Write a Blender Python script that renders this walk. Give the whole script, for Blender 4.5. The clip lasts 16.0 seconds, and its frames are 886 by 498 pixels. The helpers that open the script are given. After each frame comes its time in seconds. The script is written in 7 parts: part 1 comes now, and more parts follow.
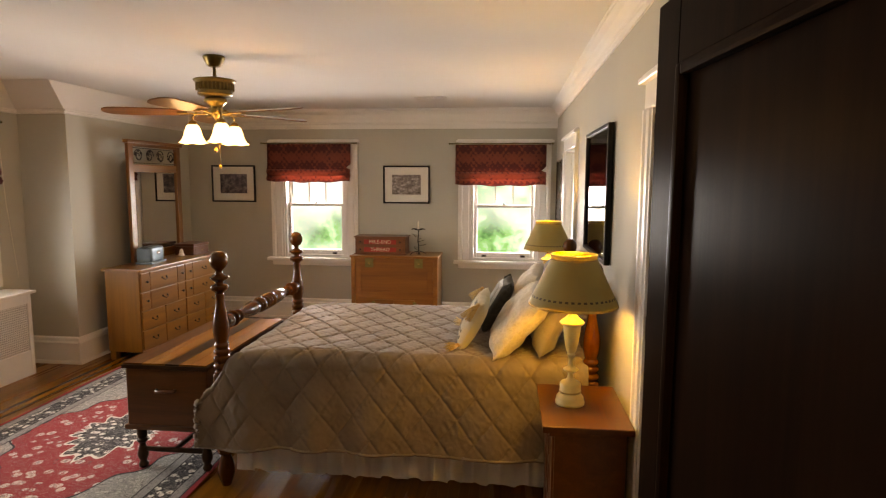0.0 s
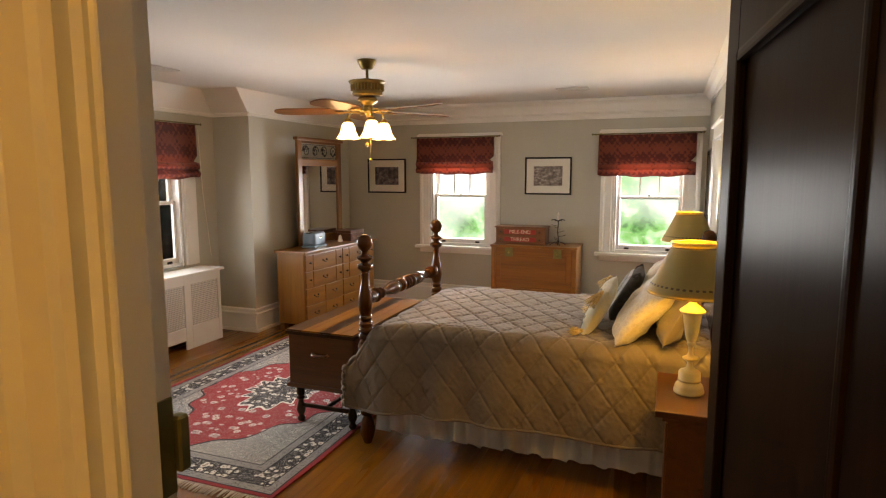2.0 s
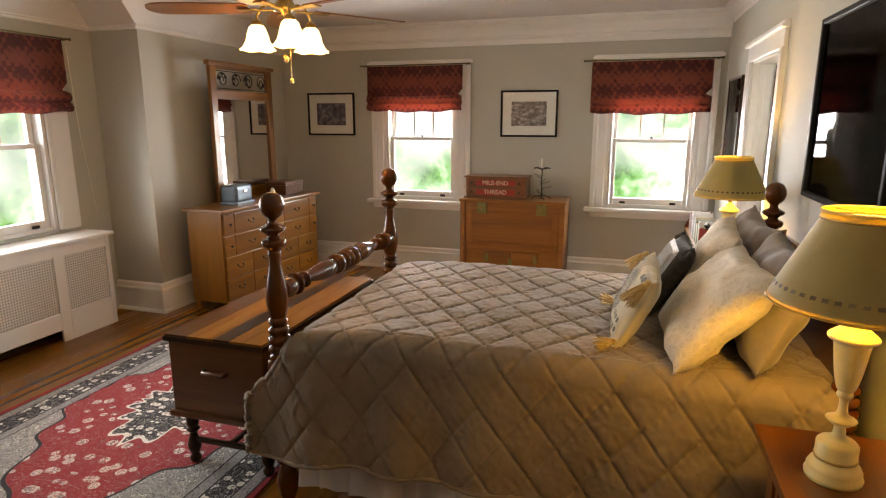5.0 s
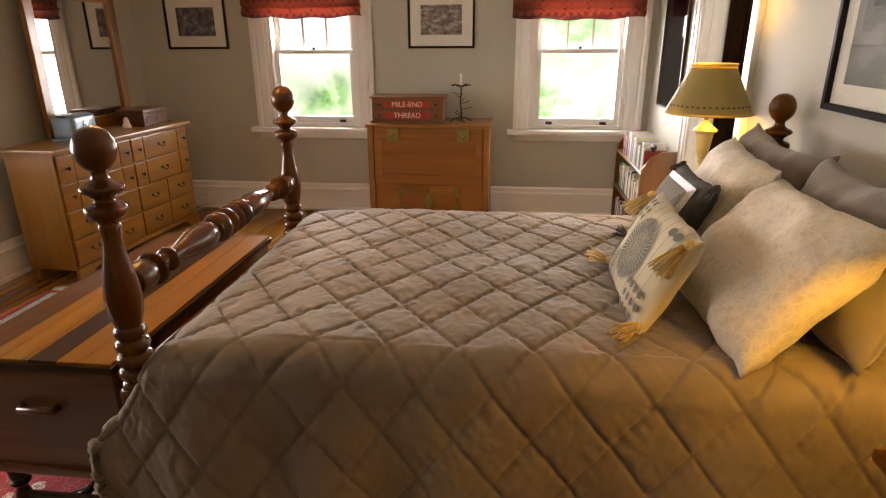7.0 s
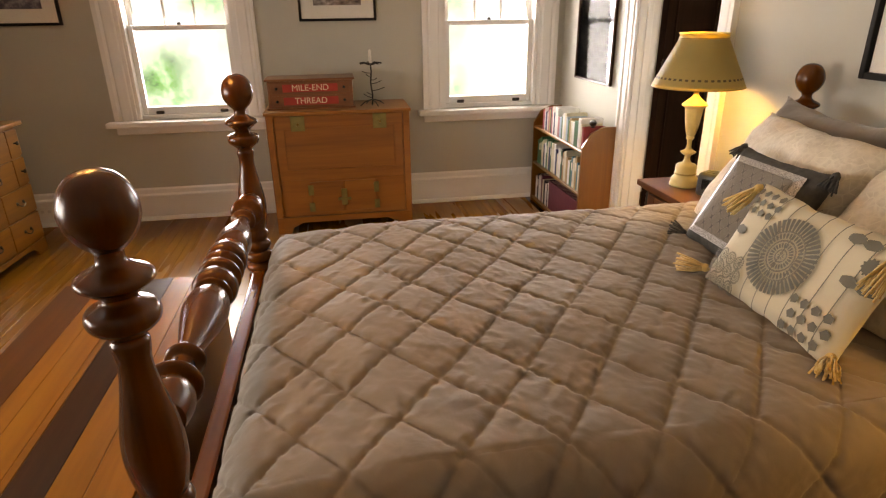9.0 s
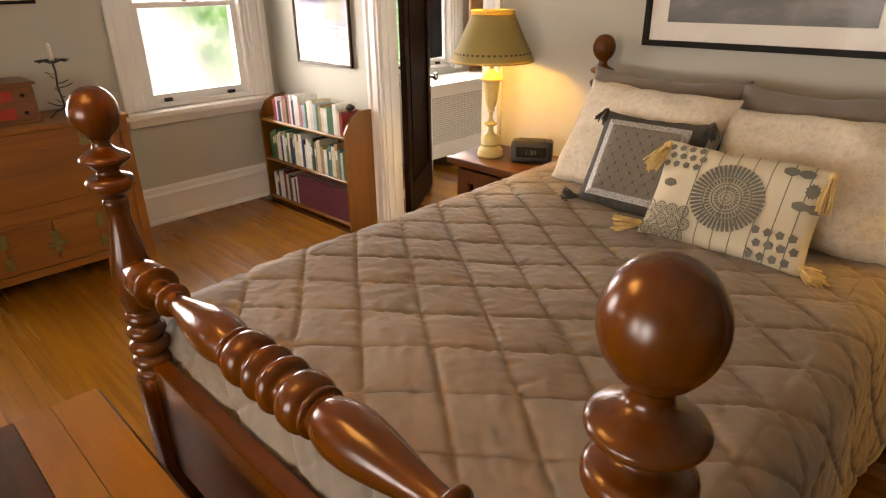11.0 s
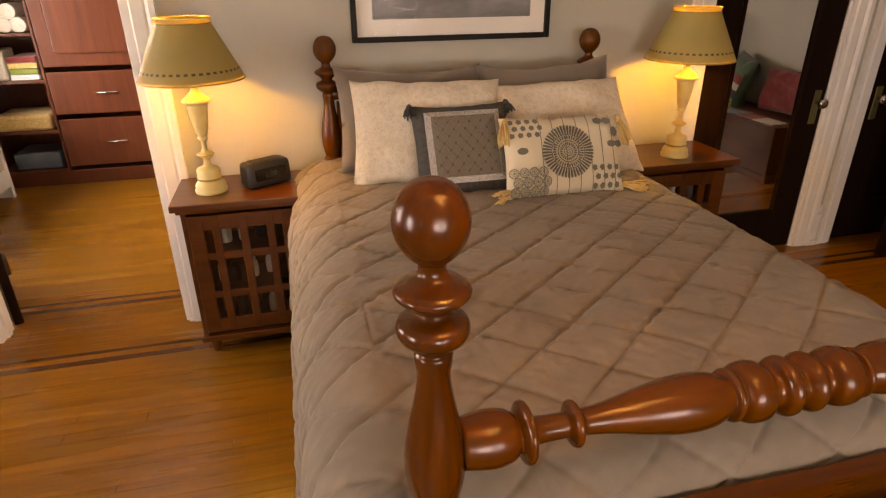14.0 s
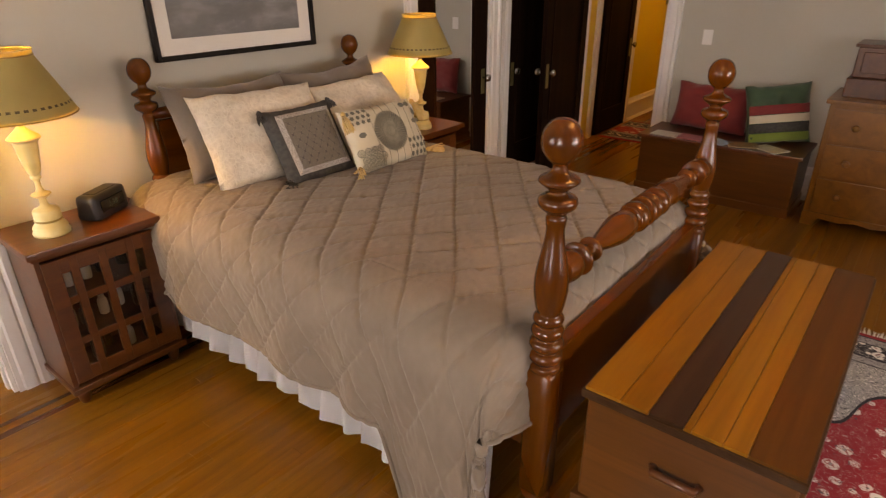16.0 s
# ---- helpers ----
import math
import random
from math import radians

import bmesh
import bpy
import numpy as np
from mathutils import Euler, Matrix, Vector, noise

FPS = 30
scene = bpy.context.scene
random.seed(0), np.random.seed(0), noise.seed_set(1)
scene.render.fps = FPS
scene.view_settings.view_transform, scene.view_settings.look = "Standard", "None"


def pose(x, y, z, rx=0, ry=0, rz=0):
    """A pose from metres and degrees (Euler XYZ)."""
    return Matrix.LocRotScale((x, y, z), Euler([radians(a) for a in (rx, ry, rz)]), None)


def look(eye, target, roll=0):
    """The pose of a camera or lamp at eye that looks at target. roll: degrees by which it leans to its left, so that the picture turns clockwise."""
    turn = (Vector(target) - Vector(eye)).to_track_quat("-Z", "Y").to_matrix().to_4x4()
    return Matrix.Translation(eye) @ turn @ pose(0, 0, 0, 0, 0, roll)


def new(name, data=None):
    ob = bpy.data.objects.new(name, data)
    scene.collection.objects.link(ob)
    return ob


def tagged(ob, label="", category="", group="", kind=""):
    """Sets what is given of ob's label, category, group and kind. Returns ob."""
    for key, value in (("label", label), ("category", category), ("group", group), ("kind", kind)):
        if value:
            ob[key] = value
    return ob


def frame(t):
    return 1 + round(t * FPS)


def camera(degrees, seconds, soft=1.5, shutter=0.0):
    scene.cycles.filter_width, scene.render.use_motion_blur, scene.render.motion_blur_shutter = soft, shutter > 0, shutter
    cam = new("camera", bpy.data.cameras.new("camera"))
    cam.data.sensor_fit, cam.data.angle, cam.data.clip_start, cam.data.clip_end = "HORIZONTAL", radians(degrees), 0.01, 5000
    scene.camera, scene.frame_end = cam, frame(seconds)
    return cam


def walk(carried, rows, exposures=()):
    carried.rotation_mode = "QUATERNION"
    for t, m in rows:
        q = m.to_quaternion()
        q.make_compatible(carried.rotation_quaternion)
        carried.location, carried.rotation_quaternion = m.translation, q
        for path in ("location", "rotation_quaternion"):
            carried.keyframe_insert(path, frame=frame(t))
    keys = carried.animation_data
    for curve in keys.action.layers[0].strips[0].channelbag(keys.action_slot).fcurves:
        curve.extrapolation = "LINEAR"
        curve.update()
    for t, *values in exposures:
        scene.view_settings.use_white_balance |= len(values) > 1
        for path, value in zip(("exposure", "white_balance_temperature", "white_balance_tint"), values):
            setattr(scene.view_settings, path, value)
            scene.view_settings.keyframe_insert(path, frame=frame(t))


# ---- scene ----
U = 0.925  # metres per unit of the plan
cam = camera(73.1, 16.0, 1.2, 0.1)
PATH = [
    (0, (-0.125, 0.421, 1.844), (-0.337, 2.396, 1.614), 0.3),
    (0.5, (-0.046, 0.248, 1.857), (-0.507, 2.181, 1.623), 0.3),
    (1, (0.064, 0.16, 1.851), (-0.483, 2.07, 1.623), 0.1),
    (1.5, (0.106, 0.15, 1.829), (-0.542, 2.028, 1.597), 0.2),
    (2, (0.063, 0.255, 1.823), (-0.638, 2.111, 1.57), -0.1),
    (2.5, (-0.051, 0.481, 1.8), (-0.758, 2.335, 1.546), 0.1),
    (3, (-0.141, 0.751, 1.798), (-0.837, 2.604, 1.515), 0.1),
    (5.5, (-0.471, 1.742, 1.688), (-1.002, 3.61, 1.208), 0.0),
    (6, (-0.567, 1.941, 1.663), (-1.036, 3.805, 1.112), -0.1),
    (6.5, (-0.668, 2.154, 1.647), (-0.996, 4.03, 1.034), -0.4),
    (7, (-0.765, 2.33, 1.625), (-0.977, 4.204, 0.96), -0.3),
    (7.5, (-0.904, 2.5, 1.622), (-1.037, 4.372, 0.931), -0.1),
    (8, (-1.08, 2.624, 1.617), (-1.122, 4.494, 0.91), -0.4),
    (10.5, (-2.025, 3.351, 1.614), (-0.96, 4.84, 0.81), -0.6),
    (11, (-2.201, 3.545, 1.616), (-0.89, 4.821, 0.807), -0.7),
    (11.5, (-2.384, 3.772, 1.643), (-0.85, 4.758, 0.821), -0.3),
    (12, (-2.453, 4.043, 1.63), (-0.775, 4.753, 0.806), -0.5),
    (12.5, (-2.515, 4.333, 1.644), (-0.752, 4.772, 0.806), -0.0),
    (13, (-2.548, 4.612, 1.646), (-0.744, 4.753, 0.795), -0.2),
    (13.5, (-2.516, 4.874, 1.647), (-0.709, 4.732, 0.802), -0.1),
    (14, (-2.474, 5.147, 1.656), (-0.712, 4.717, 0.815), -0.4),
    (14.5, (-2.402, 5.427, 1.684), (-0.738, 4.702, 0.844), -0.5),
    (15, (-2.273, 5.668, 1.691), (-0.708, 4.756, 0.843), 0.1),
    (15.5, (-2.297, 5.975, 1.707), (-0.884, 4.837, 0.866), -1.0),
    (16, (-2.467, 6.289, 1.751), (-1.322, 4.885, 0.904), -0.5),
]
walk(cam, [(t, look(Vector(eye) * U, Vector(target) * U, roll)) for t, eye, target, roll in PATH],
     [(0.0, -0.62, 15000, 27), (3.0, -0.56, 11800, 22), (5.5, -0.57, 12600, 25), (8.0, -0.61, 14400, 29), (10.5, -0.73, 15000, 29), (12.5, -0.84, 16800, 33), (13.5, -0.94, 20000, 40), (14.5, -0.96, 19500, 40), (16.0, -0.95, 14800, 36)])

# ---- light ----
world = bpy.data.worlds.new("sky")
scene.world = world
world.use_nodes = True
sky = world.node_tree.nodes.new("ShaderNodeTexSky")
sky.sky_type, sky.sun_disc = "NISHITA", False
sky.sun_elevation, sky.sun_rotation = radians(48), radians(200)
world.node_tree.links.new(sky.outputs[0], world.node_tree.nodes["Background"].inputs[0])
world.node_tree.nodes["Background"].inputs[1].default_value = 0.1


def lamp(name, kind, m, energy, color, size=0.05, size_y=None):
    data = bpy.data.lights.new(name, kind)
    data.energy, data.color = energy, color
    if kind == "AREA":
        data.shape, data.size, data.size_y = "RECTANGLE", size * U, (size_y or size) * U
        data.spread = radians(140)
    elif kind == "SUN":
        data.angle = size
    else:
        data.shadow_soft_size = size
    ob = new(name, data)
    m = m.copy()
    m.translation *= U
    ob.matrix_world = m
    return ob


DAY, WARM = (0.50, 0.70, 1.0), (1.0, 0.68, 0.16)
lamp("sunlight", "SUN", look((3, -6, 9), (0, 0, 0)), 2.0, (1.0, 0.95, 0.88), radians(2))
lamp("daylight", "AREA", look((-0.17, 8.16, 1.35), (-0.17, 4, 0.5)), 115, DAY, 0.8, 1.1)
lamp("daylight", "AREA", look((-2.62, 8.16, 1.35), (-2.62, 4, 0.5)), 120, DAY, 0.8, 1.1)
lamp("daylight", "AREA", look((-5.045, 4.86, 1.35), (-1, 4.86, 0.7)), 85, DAY, 0.8, 1.1)
lamp("daylight", "AREA", look((-5.045, 3.79, 1.35), (-1, 3.79, 0.7)), 85, DAY, 0.8, 1.1)
lamp("daylight", "AREA", look((2.0, 8.05, 1.45), (1.9, 4, 0.6)), 430, DAY, 0.9, 1.1)
for at in ((0.19, 3.25), (0.22, 5.54)):
    lamp("lamp_bulb", "POINT", pose(at[0], at[1], 1.37), 27, WARM, 0.03)
for a in (-52, 68, 188):
    lamp("fan_bulb", "POINT", pose(-2.25 + 0.17 * math.cos(radians(a)), 4.66 + 0.17 * math.sin(radians(a)), 2.13), 7.0, (1.0, 0.64, 0.28), 0.04)
lamp("hall_bulb", "POINT", pose(-0.05, -1.2, 2.45), 38, (1.0, 0.74, 0.4), 0.1)


# ---- materials ----
def tree(name):
    m = bpy.data.materials.new(name)
    m.use_nodes = True
    nt = m.node_tree
    return m, nt, nt.nodes, nt.links, nt.nodes["Principled BSDF"]


def node(nt, kind, **values):
    n = nt.nodes.new("ShaderNode" + kind)
    for k, v in values.items():
        n.inputs[k.replace("_", " ")].default_value = v
    return n


def coords(nt, scale=(1, 1, 1), rot=(0, 0, 0), world_space=False):
    mp = nt.nodes.new("ShaderNodeMapping")
    mp.inputs["Scale"].default_value, mp.inputs["Rotation"].default_value = scale, rot
    if world_space:
        g = nt.nodes.new("ShaderNodeNewGeometry")
        nt.links.new(g.outputs["Position"], mp.inputs[0])
    else:
        g = nt.nodes.new("ShaderNodeTexCoord")
        nt.links.new(g.outputs["Object"], mp.inputs[0])
    return mp


def ramp(nt, stops):
    r = nt.nodes.new("ShaderNodeValToRGB")
    el = r.color_ramp.elements
    while len(el) < len(stops):
        el.new(0.5)
    for e, (p, c) in zip(el, stops):
        e.position, e.color = p, (*c, 1)
    return r


def bump(nt, src, to, strength, dist=0.002):
    b = node(nt, "Bump", Strength=strength, Distance=dist)
    nt.links.new(src, b.inputs["Height"])
    nt.links.new(b.outputs[0], to.inputs["Normal"])
    return b


def mix(nt, fac, a, b, kind="MIX"):
    n = nt.nodes.new("ShaderNodeMix")
    n.data_type, n.blend_type = "RGBA", kind
    for sock, v in ((n.inputs[0], fac), (n.inputs[6], a), (n.inputs[7], b)):
        if isinstance(v, (int, float)):
            sock.default_value = v
        elif isinstance(v, tuple):
            sock.default_value = (*v, 1)
        else:
            nt.links.new(v, sock)
    return n.outputs[2]


def plain(name, c1, c2, scale=6.0, rough=0.6, bumps=0.15, fine=120.0, metal=0.0, coat=0.0):
    """Two-scale variation: broad mottling between two near colours, fine relief."""
    m, nt, nodes, links, p = tree(name)
    mp = coords(nt)
    n1, n2 = node(nt, "TexNoise", Scale=scale, Detail=5.0), node(nt, "TexNoise", Scale=fine, Detail=3.0)
    links.new(mp.outputs[0], n1.inputs[0])
    links.new(mp.outputs[0], n2.inputs[0])
    r = ramp(nt, [(0.3, c1), (0.7, c2)])
    links.new(n1.outputs[0], r.inputs[0])
    links.new(r.outputs[0], p.inputs["Base Color"])
    p.inputs["Roughness"].default_value, p.inputs["Metallic"].default_value = rough, metal
    p.inputs["Coat Weight"].default_value = coat
    bump(nt, n2.outputs[0], p, bumps, 0.001)
    return m


def wood(name, dark, mid, light, axis="y", rough=0.35, coat=0.2, vary=0.25, grain=1.0):
    """Streaked grain along one axis, with pores and a shade that differs from piece to piece."""
    m, nt, nodes, links, p = tree(name)
    sc = {"x": (0.9, 14, 14), "y": (14, 0.9, 14), "z": (14, 14, 0.9)}[axis]
    mp = coords(nt, sc)
    info = nodes.new("ShaderNodeObjectInfo")
    mul = nodes.new("ShaderNodeVectorMath")
    mul.operation = "ADD"
    sep = nodes.new("ShaderNodeCombineXYZ")
    k = nodes.new("ShaderNodeMath")
    k.operation = "MULTIPLY"
    k.inputs[1].default_value = 37.0
    links.new(info.outputs["Random"], k.inputs[0])
    for i in range(3):
        links.new(k.outputs[0], sep.inputs[i])
    links.new(mp.outputs[0], mul.inputs[0])
    links.new(sep.outputs[0], mul.inputs[1])
    n1 = node(nt, "TexNoise", Scale=1.0 * grain, Detail=7.0, Roughness=0.62, Distortion=0.8)
    n2 = node(nt, "TexNoise", Scale=9.0 * grain, Detail=3.0)
    links.new(mul.outputs[0], n1.inputs[0])
    links.new(mul.outputs[0], n2.inputs[0])
    r = ramp(nt, [(0.28, dark), (0.5, mid), (0.74, light)])
    links.new(n1.outputs[0], r.inputs[0])
    c = mix(nt, 0.3, r.outputs[0], mix(nt, n2.outputs[0], dark, light), "MIX")
    hsv = nodes.new("ShaderNodeHueSaturation")
    mr = nodes.new("ShaderNodeMapRange")
    mr.inputs["To Min"].default_value, mr.inputs["To Max"].default_value = 1 - vary, 1 + vary
    links.new(info.outputs["Random"], mr.inputs[0])
    links.new(mr.outputs[0], hsv.inputs["Value"])
    links.new(c, hsv.inputs["Color"])
    links.new(hsv.outputs[0], p.inputs["Base Color"])
    p.inputs["Roughness"].default_value = rough
    p.inputs["Coat Weight"].default_value, p.inputs["Coat Roughness"].default_value = coat, 0.15
    bump(nt, n2.outputs[0], p, 0.12, 0.0006)
    return m


def island_wood(name, dark, light, rough, coat, axis="y"):
    m, nt, nodes, links, p = tree(name)
    mp = coords(nt, {"y": (30, 1.6, 30), "x": (1.6, 30, 30)}[axis], world_space=True)
    geo = nodes.new("ShaderNodeNewGeometry")
    info = nodes.new("ShaderNodeObjectInfo")
    add = nodes.new("ShaderNodeMath")
    add.operation = "ADD"
    links.new(geo.outputs["Random Per Island"], add.inputs[0])
    links.new(info.outputs["Random"], add.inputs[1])
    fr = nodes.new("ShaderNodeMath")
    fr.operation = "FRACT"
    links.new(add.outputs[0], fr.inputs[0])
    n1 = node(nt, "TexNoise", Scale=1.0, Detail=6.0, Roughness=0.6, Distortion=0.5)
    links.new(mp.outputs[0], n1.inputs[0])
    r = ramp(nt, [(0.25, dark), (0.75, light)])
    links.new(n1.outputs[0], r.inputs[0])
    hsv = nodes.new("ShaderNodeHueSaturation")
    mr = nodes.new("ShaderNodeMapRange")
    mr.inputs["To Min"].default_value, mr.inputs["To Max"].default_value = 0.86, 1.14
    links.new(fr.outputs[0], mr.inputs[0])
    links.new(mr.outputs[0], hsv.inputs["Value"])
    links.new(r.outputs[0], hsv.inputs["Color"])
    links.new(hsv.outputs[0], p.inputs["Base Color"])
    rr = ramp(nt, [(0.3, (rough - 0.07,) * 3), (0.7, (rough + 0.1,) * 3)])
    n3 = node(nt, "TexNoise", Scale=0.12, Detail=4.0)
    links.new(mp.outputs[0], n3.inputs[0])
    links.new(n3.outputs[0], rr.inputs[0])
    links.new(rr.outputs[0], p.inputs["Roughness"])
    p.inputs["Coat Weight"].default_value, p.inputs["Coat Roughness"].default_value = coat, 0.15
    bump(nt, n1.outputs[0], p, 0.08, 0.0005)
    return m


def fabric(name, c1, c2, weave=900.0, sheen=0.3, crease=0.5, blotch=5.0):
    m, nt, nodes, links, p = tree(name)
    mp = coords(nt)
    n1 = node(nt, "TexNoise", Scale=blotch, Detail=4.0)
    n2 = node(nt, "TexNoise", Scale=weave, Detail=2.0)
    n3 = node(nt, "TexNoise", Scale=16.0, Detail=5.0, Distortion=1.2)
    for n in (n1, n2, n3):
        links.new(mp.outputs[0], n.inputs[0])
    r = ramp(nt, [(0.3, c1), (0.7, c2)])
    links.new(n1.outputs[0], r.inputs[0])
    links.new(mix(nt, 0.15, r.outputs[0], n2.outputs[1], "SOFT_LIGHT"), p.inputs["Base Color"])
    p.inputs["Roughness"].default_value, p.inputs["Sheen Weight"].default_value = 0.75, sheen
    b1 = bump(nt, n3.outputs[0], p, crease, 0.006)
    b2 = node(nt, "Bump", Strength=0.2, Distance=0.0005)
    links.new(n2.outputs[0], b2.inputs["Height"])
    links.new(b1.outputs[0], b2.inputs["Normal"])
    links.new(b2.outputs[0], p.inputs["Normal"])
    return m


def glow(name, color, strength):
    m, nt, nodes, links, p = tree(name)
    p.inputs["Base Color"].default_value = (*color, 1)
    p.inputs["Emission Color"].default_value, p.inputs["Emission Strength"].default_value = (*color, 1), strength
    return m


def glass_material(name, ior=1.45):
    m, nt, nodes, links, p = tree(name)
    t, g, f = nodes.new("ShaderNodeBsdfTransparent"), nodes.new("ShaderNodeBsdfGlossy"), nodes.new("ShaderNodeFresnel")
    g.inputs["Roughness"].default_value = 0.02
    f.inputs["IOR"].default_value = ior
    ms = nodes.new("ShaderNodeMixShader")
    links.new(f.outputs[0], ms.inputs[0])
    links.new(t.outputs[0], ms.inputs[1])
    links.new(g.outputs[0], ms.inputs[2])
    links.new(ms.outputs[0], nodes["Material Output"].inputs[0])
    return m


def damask(name):
    """Red damask cloth: woven ogee figures, tone on tone."""
    m, nt, nodes, links, p = tree(name)
    mp = coords(nt, (1, 1, 1))
    sx = nodes.new("ShaderNodeSeparateXYZ")
    links.new(mp.outputs[0], sx.inputs[0])
    s = nodes.new("ShaderNodeMath")
    s.operation = "ADD"
    links.new(sx.outputs[0], s.inputs[0])
    links.new(sx.outputs[1], s.inputs[1])

    def sine(src, f, ph=0.0):
        a = nodes.new("ShaderNodeMath")
        a.operation = "MULTIPLY_ADD"
        a.inputs[1].default_value, a.inputs[2].default_value = f, ph
        links.new(src, a.inputs[0])
        b = nodes.new("ShaderNodeMath")
        b.operation = "SINE"
        links.new(a.outputs[0], b.inputs[0])
        return b.outputs[0]

    def op(kind, a, b):
        n = nodes.new("ShaderNodeMath")
        n.operation = kind
        for i, v in enumerate((a, b)):
            if isinstance(v, float):
                n.inputs[i].default_value = v
            else:
                links.new(v, n.inputs[i])
        return n.outputs[0]
    noise_n = node(nt, "TexNoise", Scale=30.0, Detail=4.0, Distortion=1.2)
    links.new(mp.outputs[0], noise_n.inputs[0])
    wob = op("MULTIPLY", noise_n.outputs[0], 2.6)
    a = op("MULTIPLY", op("ABSOLUTE", sine(s.outputs[0], 17.0), 0.0), sine(sx.outputs[2], 30.0))
    b = op("MULTIPLY", sine(s.outputs[0], 102.0, 1.0), sine(sx.outputs[2], 84.0))
    v = op("ADD", op("ADD", a, op("MULTIPLY", b, 0.6)), wob)
    r = ramp(nt, [(0.0, (0.12, 0.014, 0.010)), (0.46, (0.14, 0.017, 0.012)), (0.55, (0.27, 0.058, 0.03)), (1.0, (0.31, 0.07, 0.036))])
    mr = nodes.new("ShaderNodeMapRange")
    mr.inputs["From Min"].default_value, mr.inputs["From Max"].default_value = -0.4, 2.6
    links.new(v, mr.inputs[0])
    links.new(mr.outputs[0], r.inputs[0])
    links.new(r.outputs[0], p.inputs["Base Color"])
    p.inputs["Roughness"].default_value, p.inputs["Sheen Weight"].default_value = 0.6, 0.3
    bump(nt, v, p, 0.15, 0.001)
    return m


WALL = plain("greige_paint", (0.45, 0.44, 0.375), (0.485, 0.475, 0.405), 1.5, 0.7, 0.08, 160)
CEIL = plain("ceiling_paint", (0.74, 0.73, 0.70), (0.78, 0.77, 0.74), 1.2, 0.85, 0.06, 140)
TRIM = plain("white_gloss_paint", (0.76, 0.75, 0.71), (0.82, 0.81, 0.77), 2.5, 0.32, 0.05, 60)
YELLOW = plain("yellow_paint", (0.70, 0.51, 0.09), (0.76, 0.56, 0.12), 1.5, 0.6, 0.08, 150)
OAK = island_wood("oak_floor", (0.158, 0.054, 0.005), (0.272, 0.103, 0.0115), 0.26, 0.18)
INLAY = island_wood("inlay_strip", (0.055, 0.015, 0.005), (0.09, 0.026, 0.009), 0.22, 0.25)
GAP = plain("floor_gap", (0.05, 0.025, 0.012), (0.07, 0.03, 0.015), 8, 0.8)
CHERRY = wood("cherry_post", (0.034, 0.0072, 0.0008), (0.094, 0.022, 0.0018), (0.17, 0.046, 0.004), "z", 0.25, 0.1, 0.05, 0.6)
CHERRY_Y = wood("cherry_rail", (0.034, 0.0072, 0.0008), (0.094, 0.022, 0.0018), (0.17, 0.046, 0.004), "y", 0.25, 0.1, 0.05, 0.6)
for m_ in (CHERRY, CHERRY_Y):
    m_.node_tree.nodes["Principled BSDF"].inputs["Specular IOR Level"].default_value = 0.35
MAHOG = wood("mahogany", (0.044, 0.010, 0.0018), (0.095, 0.024, 0.004), (0.155, 0.043, 0.0085), "y", 0.34, 0.3, 0.12)
DARKDOOR = wood("dark_door", (0.008, 0.0042, 0.003), (0.015, 0.007, 0.0045), (0.025, 0.012, 0.007), "z", 0.3, 0.0, 0.05)
DARKDOOR.node_tree.nodes["Principled BSDF"].inputs["Specular IOR Level"].default_value = 0.01
PINE = wood("honey_pine", (0.115, 0.038, 0.0045), (0.195, 0.068, 0.008), (0.275, 0.105, 0.0145), "y", 0.34, 0.25, 0.1, 0.8)
PINE_Z = wood("honey_pine_upright", (0.115, 0.038, 0.0045), (0.195, 0.068, 0.008), (0.275, 0.105, 0.0145), "z", 0.34, 0.25, 0.1, 0.8)
ELM = wood("elm", (0.15, 0.045, 0.009), (0.26, 0.09, 0.019), (0.34, 0.13, 0.032), "x", 0.36, 0.2, 0.08, 0.6)
CEDAR = wood("cedar", (0.13, 0.046, 0.005), (0.21, 0.081, 0.009), (0.29, 0.122, 0.016), "y", 0.4, 0.1, 0.16, 0.8)
REDCEDAR = wood("dark_cedar", (0.06, 0.02, 0.004), (0.10, 0.034, 0.006), (0.15, 0.055, 0.01), "y", 0.4, 0.1, 0.12, 0.8)
WALNUT = wood("walnut", (0.022, 0.010, 0.005), (0.04, 0.018, 0.009), (0.065, 0.031, 0.015), "y", 0.28, 0.2, 0.1)
CHESTWOOD = wood("chest_side", (0.06, 0.019, 0.005), (0.115, 0.037, 0.009), (0.17, 0.06, 0.015), "x", 0.28, 0.3, 0.1)
for m_, gloss in ((CEDAR, 0.15), (REDCEDAR, 0.15), (WALNUT, 0.15), (OAK, 0.32)):
    m_.node_tree.nodes["Principled BSDF"].inputs["Specular IOR Level"].default_value = gloss
    m_.node_tree.nodes["Principled BSDF"].inputs["Coat Weight"].default_value *= 0.4
BRASS = plain("aged_brass", (0.30, 0.20, 0.07), (0.42, 0.29, 0.11), 14, 0.32, 0.1, 90, 1.0)
PATINA = plain("green_brass", (0.16, 0.15, 0.07), (0.26, 0.22, 0.09), 18, 0.5, 0.3, 110, 0.8)
# also colours the sheets that stand in for shade behind grilles
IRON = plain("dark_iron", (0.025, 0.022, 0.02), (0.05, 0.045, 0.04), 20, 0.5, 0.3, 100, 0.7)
STEEL = plain("dull_chrome", (0.5, 0.5, 0.5), (0.62, 0.62, 0.6), 12, 0.25, 0.05, 90, 1.0)
